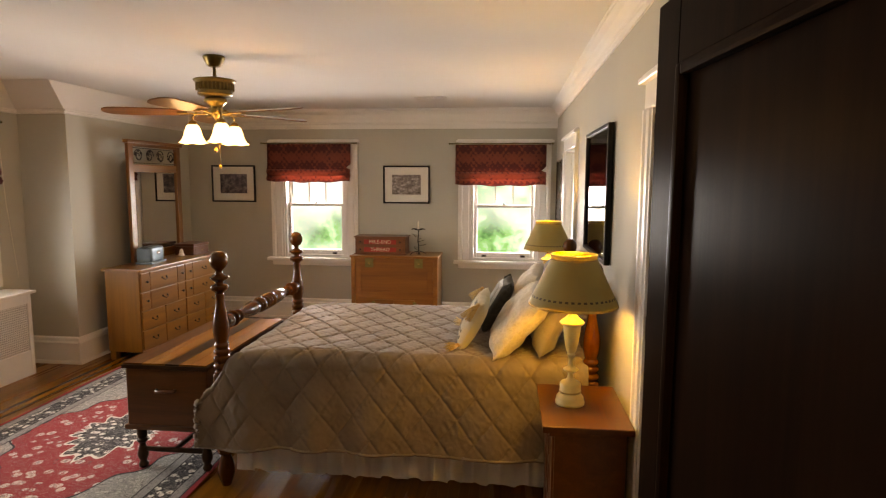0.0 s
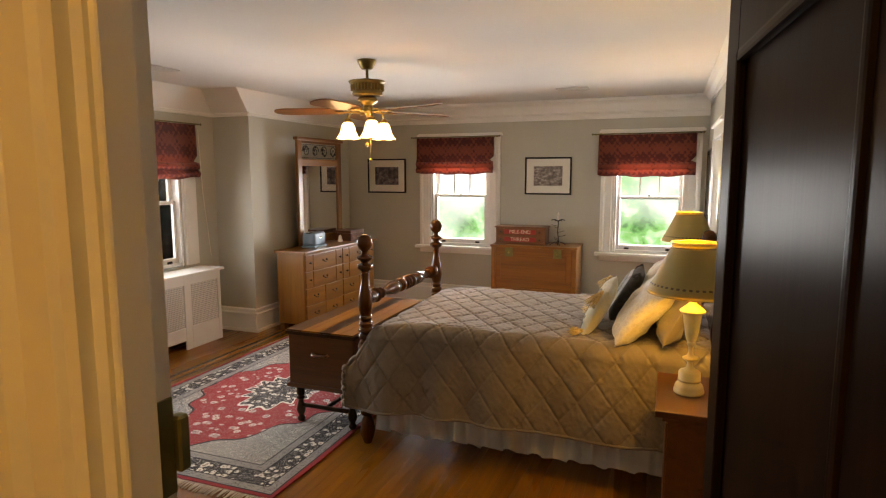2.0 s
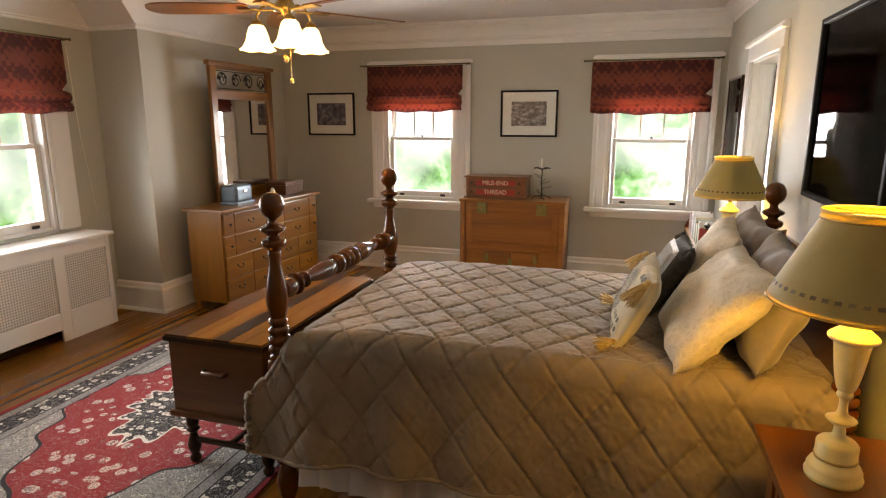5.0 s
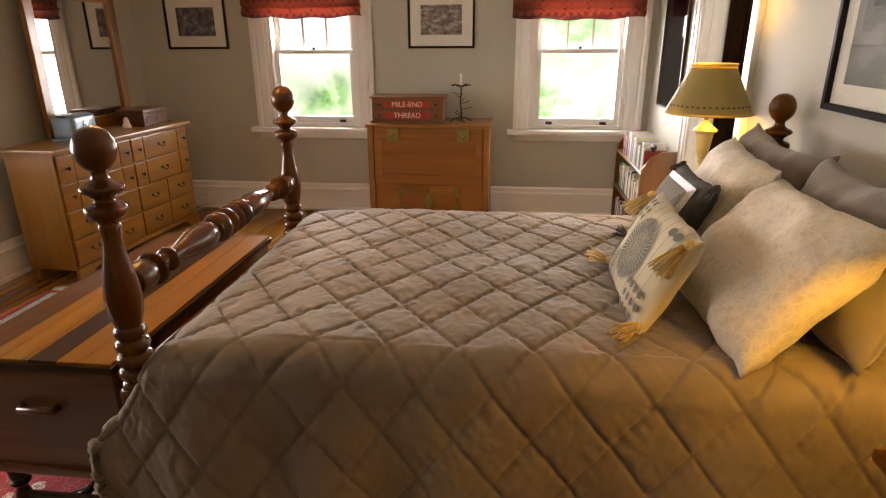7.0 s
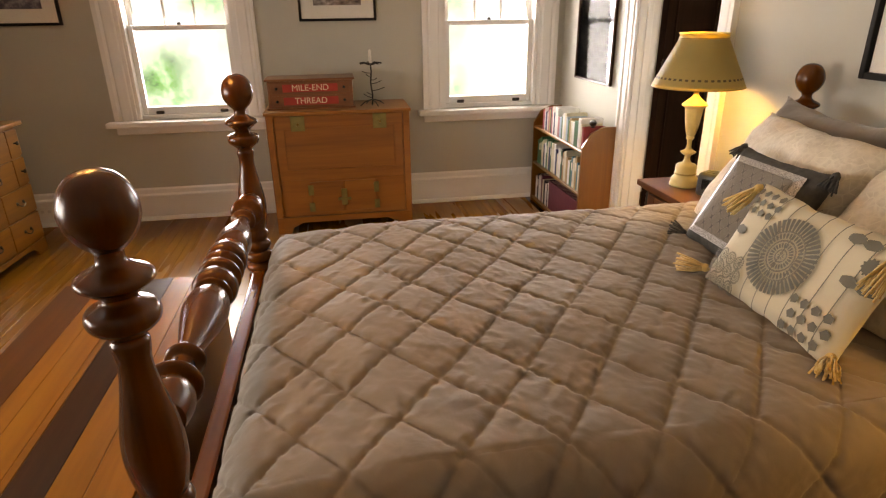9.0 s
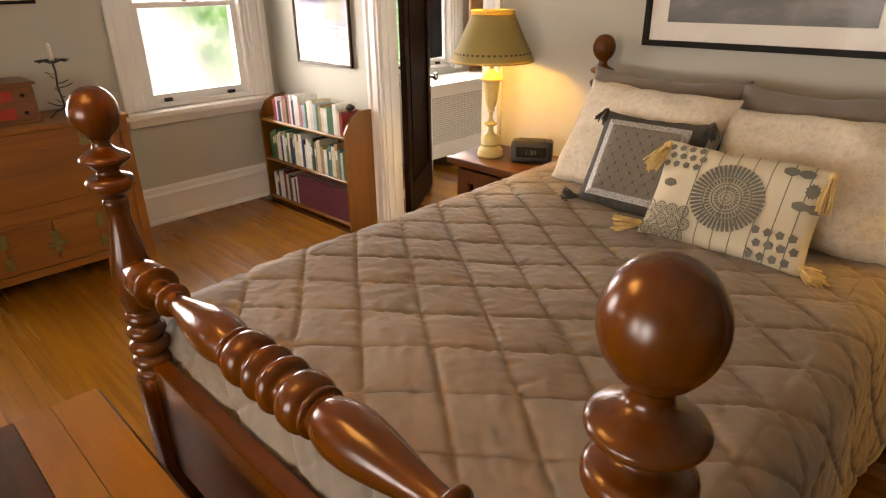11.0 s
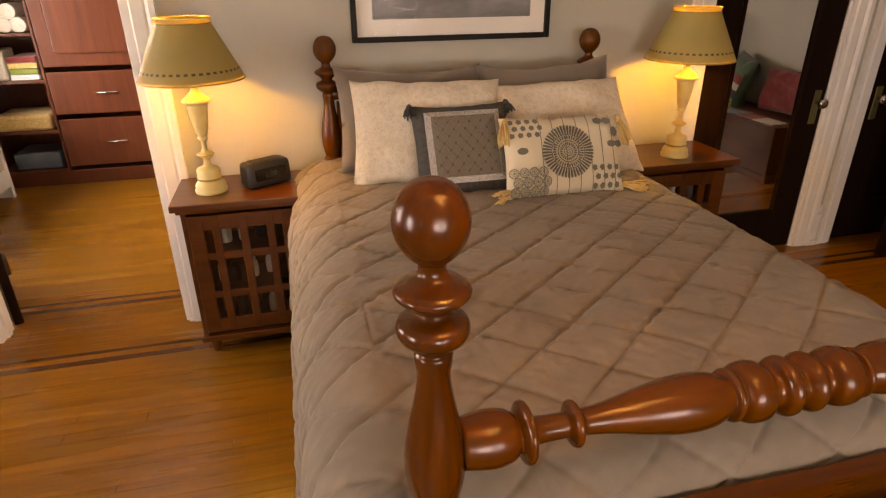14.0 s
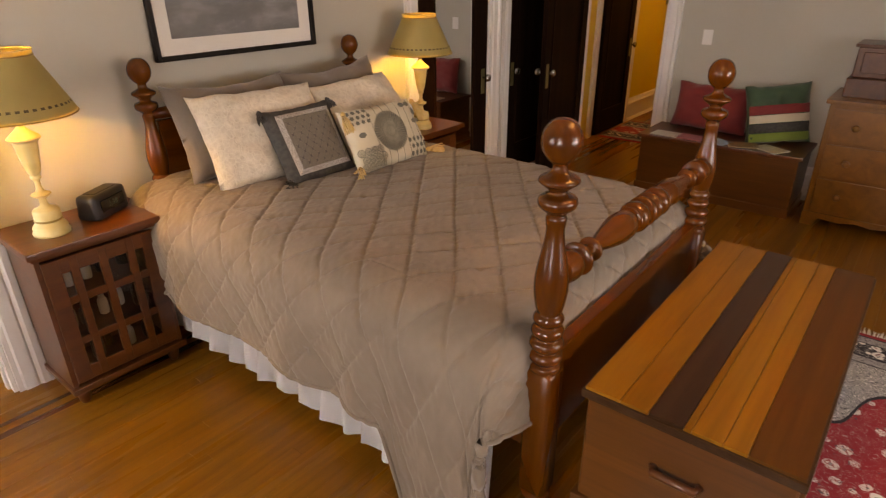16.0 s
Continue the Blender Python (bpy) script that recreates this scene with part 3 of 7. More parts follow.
casing("trim", "x", XE, -1, *BATH, 2.14, "white moulded doorway casing")
casing("trim", "x", XE + 0.13, 1, *BATH, 2.14, "white moulded doorway casing")
casing("trim", "x", XE, -1, *CLOSET, 2.14, "white moulded closet casing")
casing("trim", "x", XE, -1, *CLOSET2, 2.14, "white moulded closet casing", 0.11)
casing("trim", "y", YS, 1, *ENTRY, 2.2, "white moulded entrance casing")
casing("trim", "y", YS - 0.08, -1, *ENTRY, 2.2, "white moulded entrance casing")
lining("x", XE, XE + 0.13, *BATH, 2.14)
lining("x", XE, XE + 0.13, *CLOSET, 2.14)
lining("x", XE, XE + 0.13, *CLOSET2, 2.14)
lining("y", YS - 0.08, YS, *ENTRY, 2.2)


def panel_door(name, width, height, label, at, turn, mirror=False, stile=0.115, hinges=True):
    """A dark one-panel door, hinged at its origin and running along its own x."""
    d = thing(name, label, "door", at, turn)
    t, s = 0.021, stile
    bm = block(0, s, -t, t, 0, height, 0.003)
    cuboid(bm, width - s, width, -t, t, 0, height, 0.003)
    cuboid(bm, s, width - s, -t, t, 0, 0.24, 0.003)
    cuboid(bm, s, width - s, -t, t, height - 0.13, height, 0.003)
    part("frame", bm, DARKDOOR, d)
    part("panel", block(s, width - s, -0.008, 0.008, 0.24, height - 0.13), DARKDOOR, d)
    for side in (-1, 1):
        bm = bmesh.new()
        for (x0, x1, z0, z1) in ((s, s + 0.022, 0.24, height - 0.13), (width - s - 0.022, width - s, 0.24, height - 0.13), (s + 0.022, width - s - 0.022, 0.24, 0.262), (s + 0.022, width - s - 0.022, height - 0.152, height - 0.13)):
            p, q = sorted((side * 0.009, side * (t + 0.006)))
            cuboid(bm, x0, x1, p, q, z0, z1, 0.007, 2)
        part("moulding", bm, DARKDOOR, d)
    if mirror:
        part("mirror", block(s + 0.022, width - s - 0.022, -0.0115, -0.0095, 0.262, height - 0.152), MIRROR, d, "tall mirror set into the door")
    kx = width - 0.055
    for side in (-1, 1):
        rot = pose(kx, side * t, 0.93, 90 if side < 0 else -90)
        k = part("knob", lathe(smooth_profile([(0.012, 0), (0.009, 0.02), (0.014, 0.032), (0.028, 0.042), (0.031, 0.055), (0.024, 0.068), (0.0, 0.073)], 3), rot, 16), STEEL, d, "faceted glass knob", True)
        p, q = sorted((side * t, side * (t + 0.004)))
        part("lock_plate", block(kx - 0.025, kx + 0.025, p, q, 0.80, 1.0, 0.002), PATINA, d, "aged brass plate")
    if hinges:
        for z in (0.28, 1.17, 2.0):
            bm = lathe([(0.009, 0), (0.009, 0.1), (0.004, 0.105), (0.006, 0.112), (0.0, 0.118)], pose(0, -t - 0.006, z), 10)
            cuboid(bm, 0.0, 0.04, -t - 0.003, -t + 0.001, z, z + 0.1)
            part("hinge", bm, IRON, d, "dark iron hinge")
    return d


panel_door("entrance_door", 0.88, 2.17, "open dark stained panelled entrance door", (0.262, 0.80, 0.012), 95.0)
panel_door("closet_door", 0.845, 2.1, "closed dark closet door with a tall mirror", (XE + 0.022, 2.938, 0.012), -90, True, 0.165)
panel_door("closet_door", 0.75, 2.1, "closed dark stained closet door", (XE + 0.03, 0.999, 0.012), 90)
panel_door("dressing_room_door", 0.84, 2.1, "dark door standing open into the dressing room", (XE + 0.155, 6.65, 0.012), 34)
strike = thing("strike_plate", "aged brass strike plate on the door jamb", "strike plate", (ENTRY[0] + 0.018, 0.76, 1.5))
part("plate", block(0.0, 0.003, -0.018, 0.02, -0.06, 0.06, 0.001), PATINA, strike)
part("lip", block(-0.006, 0.012, 0.018, 0.036, -0.035, 0.035, 0.003), PATINA, strike)


def sash_window(name, at, turn, width, label):
    """A double-hung window: x along the wall, y outwards, z from the sill."""
    w = thing(name, label, "window", at, turn)
    w["kind"] = "structure"
    h = HEADZ - SILL
    bm = bmesh.new()
    for a, b in ((0, 0.028), (width - 0.028, width)):
        cuboid(bm, a, b, 0.0, 0.2, 0, h, 0.002)
    cuboid(bm, 0.028, width - 0.028, 0.0, 0.2, h - 0.028, h, 0.002)
    part("window_frame", bm, TRIM, w)
    part("window_sill", block(0.028, width - 0.028, 0.02, 0.2, -0.0, 0.03, 0.003), TRIM, w)
    mid = h * 0.497
    for sname, y, z0, z1 in (("lower_sash", 0.05, 0.03, mid + 0.02), ("upper_sash", 0.1, mid - 0.02, h - 0.028)):
        x0, x1 = 0.03, width - 0.03
        r = 0.042
        bm = block(x0, x0 + r, y, y + 0.04, z0, z1, 0.004)
        cuboid(bm, x1 - r, x1, y, y + 0.04, z0, z1, 0.004)
        cuboid(bm, x0 + r, x1 - r, y, y + 0.04, z0, z0 + (0.06 if "low" in sname else 0.035), 0.004)
        cuboid(bm, x0 + r, x1 - r, y, y + 0.04, z1 - 0.038, z1, 0.004)
        s = part(sname, bm, TRIM, w)
        if "upper" in sname:
            for k in (1, 2):
                xx = x0 + r + (x1 - x0 - 2 * r) * k / 3
                part("muntin", block(xx - 0.008, xx + 0.008, y + 0.008, y + 0.03, z0 + 0.035, z1 - 0.038), TRIM, s)
        p = part("pane", block(x0 + r, x1 - r, y + 0.018, y + 0.021, z0 + 0.03, z1 - 0.03), PANE, s)
        p.visible_shadow = False
    part("sash_lock", lathe([(0.016, 0), (0.016, 0.012), (0.008, 0.02), (0.0, 0.024)], pose(width / 2, 0.06, mid + 0.02), 10), IRON, w)
    for k in (0.2, 0.8):
        part("sash_lift", block(width * k - 0.03, width * k + 0.03, 0.03, 0.05, 0.035, 0.06, 0.004), IRON, w, "dark metal sash lift")
    return w


sash_window("window_1", (WIN_L[0], YN, SILL), 0, 0.82, "white double-hung sash window")
sash_window("window_2", (WIN_R[0], YN, SILL), 0, 0.82, "white double-hung sash window")
sash_window("window_3", (XA, BAY[0][0], SILL), 90, 0.82, "white double-hung bay window")
sash_window("window_4", (XA, BAY[1][0], SILL), 90, 0.82, "white double-hung bay window")
for lo, hi in (WIN_L, WIN_R):
    casing("trim", "y", YN, -1, lo, hi, HEADZ, "white window casing", 0.165, SILL)
    bm = block(lo - 0.215, hi + 0.215, YN - 0.11, YN, SILL - 0.045, SILL - 0.005, 0.01, 2)
    cuboid(bm, lo - 0.165, hi + 0.165, YN - 0.035, YN, SILL - 0.11, SILL - 0.045, 0.006)
    setting("window_stool", bm, TRIM, "white window stool and apron")
bm = bmesh.new()
for a, b in ((BAY[0][0] - 0.2, BAY[0][0]), (BAY[0][1], BAY[1][0]), (BAY[1][1], BAY[1][1] + 0.2)):
    cuboid(bm, XA, XA + 0.026, a, b, SILL, HEADZ, 0.005)
    cuboid(bm, XA + 0.026, XA + 0.034, a + 0.03, b - 0.03, SILL, HEADZ, 0.003)
cuboid(bm, XA, XA + 0.03, BAY[0][0] - 0.2, BAY[1][1] + 0.2, HEADZ, HEADZ + 0.12, 0.005)
setting("trim", bm, TRIM, "white bay window casing")


def roman_blind(at, turn, width, drop, label):
    """A damask roman blind: a hanging sheet and soft stacked folds."""
    b = thing("roman_blind", label, "blind", at, turn, "red roman blinds")
    nx, prof = 40, []
    fold = 0.17
    prof += [(-0.012, 0.0), (-0.016, -0.02)]
    flat = drop - fold
    for i in range(1, 7):
        prof.append((-0.016 - 0.01 * i / 6, -flat * i / 6))
    for dy, dz in ((-0.045, -flat - 0.02), (-0.06, -flat - 0.055), (-0.05, -flat - 0.085), (-0.028, -flat - 0.09), (-0.05, -flat - 0.105), (-0.062, -flat - 0.135), (-0.045, -flat - 0.165), (-0.02, -flat - 0.17)):
        prof.append((dy, dz))

    def sheet(lo, hi):
        bm = bmesh.new()
        rows = []
        for k, (dy, dz) in enumerate(prof):
            if not lo <= k < hi:
                continue
            row = []
            for i in range(nx + 1):
                u = i / nx
                belly = max(0.0, k - 7) / 7
                xx = u * width
                if k in (6, 7, 8):
                    xx = u * (width - 0.055 * (1 - abs(k - 7)))
                sag = 0.018 * math.sin(3.1416 * u) * belly + 0.006 * math.sin(u * 19) * belly
                row.append(bm.verts.new((xx, dy - 0.012 * belly * math.sin(u * 7 + k) * 0.6, dz - sag)))
            rows.append(row)
        for a, c in zip(rows, rows[1:]):
            for i in range(nx):
                bm.faces.new((a[i], a[i + 1], c[i + 1], c[i]))
        bmesh.ops.solidify(bm, geom=bm.faces[:], thickness=0.004)
        return bm
    part("sheet", sheet(0, 9), DAMASK, b, "", True)
    part("folds", sheet(8, len(prof)), DAMASK, b, "gathered folds with a pale edge", True)
    rod = part("rod", tube([(-0.07, -0.02, 0.01), (width + 0.07, -0.02, 0.01)], 0.007), PATINA, b, "thin bronze rod")
    for x in (-0.075, width + 0.075):
        part("finial", lathe(smooth_profile([(0.004, -0.01), (0.014, 0.0), (0.004, 0.012)], 3), pose(x, -0.02, 0.01, 0, 90, 0), 10), PATINA, rod)
    for x in (-0.04, width + 0.04):
        part("bracket", block(x - 0.006, x + 0.006, -0.026, 0.04, 0.0, 0.012), PATINA, b)
    return b


roman_blind((-3.22, YN - 0.05, 2.29), 0, 1.1, 0.47, "red damask roman blind half raised over a window")
roman_blind((-0.78, YN - 0.05, 2.28), 0, 1.12, 0.49, "red damask roman blind half raised over a window")
roman_blind((XA + 0.05, 3.2, 2.34), 90, 1.14, 0.56, "red damask roman blind half raised over the bay window")
roman_blind((XA + 0.05, 4.36, 2.34), 90, 1.1, 0.56, "red damask roman blind half raised over the bay window")
cord = solo("blind_cord", tube([(XA + 0.06, 5.5, 2.3), (XA + 0.06, 5.53, 1.6), (XA + 0.07, 5.6, 0.9)], 0.003, 6), WAX, "thin white blind cord hanging beside the window", "cord")
solo("blind_cord", tube([(XA + 0.1, 4.33, 2.33), (XA + 0.11, 4.335, 2.1), (XA + 0.1, 4.32, 1.86)], 0.005, 6), WAX, "thin white blind cord with a tassel", "cord")
solo("blind_cord", tube([(-2.08, YN - 0.04, 2.25), (-2.07, YN - 0.04, 1.4), (-2.06, YN - 0.05, 0.62)], 0.002, 6), WAX, "thin white blind cord hanging beside the window", "cord")


# ---- view outside ----
def foliage_backdrop():
    m, nt, nodes, links, p = tree("glowing_garden")
    mp = coords(nt)
    n1, n2 = node(nt, "TexNoise", Scale=0.9, Detail=9.0, Roughness=0.68), node(nt, "TexNoise", Scale=0.35, Detail=2.0)
    links.new(mp.outputs[0], n1.inputs[0])
    links.new(mp.outputs[0], n2.inputs[0])
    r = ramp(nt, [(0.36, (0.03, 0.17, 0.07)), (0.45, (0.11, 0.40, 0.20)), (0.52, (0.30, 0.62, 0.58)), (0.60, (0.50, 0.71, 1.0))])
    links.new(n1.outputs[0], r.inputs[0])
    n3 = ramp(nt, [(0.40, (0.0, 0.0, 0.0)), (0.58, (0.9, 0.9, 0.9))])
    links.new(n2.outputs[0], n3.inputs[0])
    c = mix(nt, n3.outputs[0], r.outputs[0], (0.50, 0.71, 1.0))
    # the sheet itself glows: daylight on leaves and sky is painted into its colour
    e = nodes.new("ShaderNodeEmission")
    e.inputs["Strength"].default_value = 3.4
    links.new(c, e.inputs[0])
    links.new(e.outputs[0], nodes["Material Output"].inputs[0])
    return m


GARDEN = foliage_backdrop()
setting("backdrop", block(-16, 16, 17.0, 17.05, -3, 9), GARDEN, "glowing backdrop of trees beyond the windows")
setting("backdrop", block(-15.05, -15.0, -10, 20, -3, 9), GARDEN, "glowing backdrop of trees beyond the bay window")
setting("ground", block(-40, 40, -30, 40, -3.2, -3.0), plain("lawn", (0.05, 0.10, 0.02), (0.08, 0.15, 0.03), 3, 0.9), "mown lawn outside")

# ---- dressing room beyond the doorway, and the hall ----
setting("wall_dressing_north", wall_with_holes("y", 7.9, 0.2, 0.6, 3.9, ZC, [(1.55, 2.45, 0.85, 2.2)]), WALL, "greige wall with a window")
setting("wall_dressing_south", block(0.6, 3.9, 4.1, 4.25, 0, ZC), WALL, "greige wall")
setting("wall_dressing_east", block(3.75, 3.9, 4.25, 7.9, 0, ZC), WALL, "greige wall")
setting("ceiling", block(0.6, 3.9, 4.1, 8.1, ZC, ZC + 0.1), CEIL, "white painted ceiling")
sw = sash_window("window_5", (1.55, 7.9, 0.85), 0, 0.9, "white double-hung sash window")
setting("wall_closet", block(0.62, 1.3, 0.7, 4.1, 0, ZC), WALL, "closed wall behind the closets")
setting("wall_hall_south", block(-2.6, 0.65, -2.75, -2.6, 0, ZC), YELLOW, "yellow painted hall wall")
setting("wall_hall_west", block(-2.75, -2.6, -2.75, 0.7, 0, ZC), YELLOW, "yellow painted hall wall")
setting("wall_hall_east", block(0.5, 0.65, -2.6, 0.69, 0, ZC), YELLOW, "yellow painted hall wall")
bm = block(-2.6, ENTRY[0] - 0.02, 0.692, 0.699, 0, ZC)
cuboid(bm, ENTRY[1] + 0.02, 0.5, 0.692, 0.699, 0, ZC)
cuboid(bm, ENTRY[0] - 0.02, ENTRY[1] + 0.02, 0.692, 0.699, 2.22, ZC)
setting("wall_hall_north", bm, YELLOW, "yellow painted hall wall beside the entrance")
setting("ceiling", block(-2.75, 0.65, -2.75, 0.7, ZC, ZC + 0.1), CEIL, "white painted hall ceiling")
setting("baseboard", extrude_profile(BASE, (0.5, -2.6, 0), (0.5, -1.0, 0), (-1, 0, 0)), TRIM, "tall white hall baseboard")
panel_door("hall_door", 0.8, 2.1, "closed dark stained hall door", (0.475, -0.05, 0.012), -90, False, 0.115, False)
casing("trim", "x", 0.5, -1, -0.87, -0.03, 2.14, "white hall door casing", 0.11)

# ---- bed ----
bed = thing("four_poster_bed", "turned cherry wood cannonball bed with a low footboard", "bed", (0, 0, 0))
ball = [(0.019, 1.305), (0.021, 1.314), (0.034, 1.326), (0.0465, 1.346), (0.0515, 1.37), (0.0465, 1.395), (0.034, 1.415), (0.018, 1.425), (0.0, 1.428)]
discs = [(0.026, 1.15), (0.028, 1.17), (0.024, 1.178), (0.030, 1.186), (0.047, 1.2), (0.052, 1.214), (0.047, 1.227), (0.03, 1.234), (0.024, 1.239), (0.026, 1.246), (0.04, 1.257), (0.053, 1.268), (0.05, 1.278), (0.034, 1.287), (0.022, 1.295)]
vase = [(0.038, 0.90), (0.043, 0.925), (0.047, 0.955), (0.047, 0.99), (0.042, 1.03), (0.033, 1.075), (0.026, 1.115), (0.0245, 1.14)]
rings = [(0.046, 0.70), (0.044, 0.715), (0.036, 0.722), (0.045, 0.732), (0.05, 0.745), (0.045, 0.758), (0.036, 0.764), (0.044, 0.772), (0.05, 0.786), (0.045, 0.80), (0.036, 0.806), (0.042, 0.815), (0.047, 0.828), (0.043, 0.84), (0.034, 0.848), (0.04, 0.858), (0.044, 0.868), (0.04, 0.88), (0.034, 0.888)]
foot = [(0.026, 0.0), (0.032, 0.02), (0.046, 0.06), (0.05, 0.10), (0.042, 0.15), (0.028, 0.185), (0.026, 0.195), (0.044, 0.205), (0.046, 0.22), (0.036, 0.23)]
post_mesh = mesh_of("post", lathe(smooth_profile(rings + vase + discs + ball, 3), None, 32), CHERRY)
bm = block(-0.045, 0.045, -0.045, 0.045, 0.228, 0.705, 0.013, 1)
lathe(smooth_profile(foot, 3), None, 24, bm)
leg_mesh = mesh_of("post_block", bm, CHERRY)
for x, y, dz in ((-1.79, 3.705, 0.0), (-1.79, 4.995, 0.0), (0.35, 3.71, -0.022), (0.35, 4.993, -0.022)):
    p = new("post", post_mesh)
    p.parent, p.location = bed, Vector((x, y, dz)) * U
    q = new("post_block", leg_mesh)
    q.parent, q.location = p, Vector((0, 0, -dz)) * U
# turned foot rail, mirrored about its middle
half = [(0.040, 0.04), (0.044, 0.062), (0.0465, 0.09), (0.041, 0.118), (0.032, 0.13), (0.034, 0.134), (0.049, 0.14), (0.049, 0.15), (0.03, 0.157), (0.0225, 0.166), (0.021, 0.205), (0.0225, 0.216), (0.036, 0.223), (0.038, 0.232), (0.025, 0.24), (0.0225, 0.25), (0.027, 0.29), (0.038, 0.345), (0.047, 0.40), (0.0495, 0.44), (0.046, 0.475), (0.037, 0.502), (0.036, 0.507), (0.045, 0.511), (0.045, 0.519), (0.037, 0.524), (0.047, 0.532), (0.053, 0.545), (0.053, 0.565), (0.047, 0.578), (0.036, 0.586), (0.033, 0.594), (0.036, 0.602), (0.047, 0.608), (0.053, 0.617), (0.052, 0.626), (0.045, 0.635), (0.038, 0.641), (0.0375, 0.645)]
full = half + [(r, 1.29 - z) for r, z in reversed(half[:-1])]
part("foot_rail", lathe(smooth_profile(full, 3), pose(-1.79, 3.705, 0.995, -90, 0, 0), 28), CHERRY_Y, bed, "turned foot rail between the posts")
part("footboard", block(-1.812, -1.768, 3.74, 4.96, 0.42, 0.745, 0.008, 2), CHERRY_Y, bed)
part("headboard", block(0.33, 0.37, 3.74, 4.96, 0.45, 1.12, 0.012, 2), CHERRY_Y, bed)
part("head_rail", lathe([(0.024, 0), (0.03, 0.2), (0.034, 0.63), (0.03, 1.06), (0.024, 1.26)], pose(0.35, 3.72, 1.15, -90, 0, 0), 20), CHERRY_Y, bed)
for y in (3.73, 4.97):
    part("side_rail", block(-1.76, 0.32, y - 0.018, y + 0.018, 0.36, 0.55, 0.006), CHERRY, bed)
mattress = thing("mattress", "thick mattress under the quilt", "mattress", (0, 0, 0))
part("mattress_body", block(-1.71, 0.30, 3.76, 4.94, 0.38, 0.80, 0.05, 3), SKIRT, mattress, "", True)


def bed_skirt(which):
    bm = bmesh.new()
    path = []
    for i in range(0, 181):
        path.append((-1.70 + 2.0 * i / 180, 3.665, 0, -1, i))
    near = path
    far = [(x, 5.115, 0, 1, i) for x, _, _, _, i in path]
    for run in (near, far)[which:which + 1]:
        rows = []
        for k, z in enumerate((0.45, 0.34, 0.24, 0.125)):
            row = []
            for x, y, nx_, ny, i in run:
                amp = 0.004 + 0.034 * k / 3 * (1 + 0.4 * math.sin(i * 0.37))
                w = math.sin(i * 0.55 + 1.2 * math.sin(i * 0.11))
                row.append(bm.verts.new((x + 0.008 * math.cos(i * 0.9) * k / 3, y + ny * (amp * w + 0.008 * k / 3), z + 0.026 * (k == 3) * w)))
            rows.append(row)
        for a, b in zip(rows, rows[1:]):
            for i in range(len(a) - 1):
                bm.faces.new((a[i], a[i + 1], b[i + 1], b[i]))
    bmesh.ops.solidify(bm, geom=bm.faces[:], thickness=0.002)
    return bm


skirt = thing("bed_skirt", "white gathered cotton bed skirt below the quilt", "bed skirt")
for k in (0, 1):
    part("valance", bed_skirt(k), SKIRT, skirt, "", True)


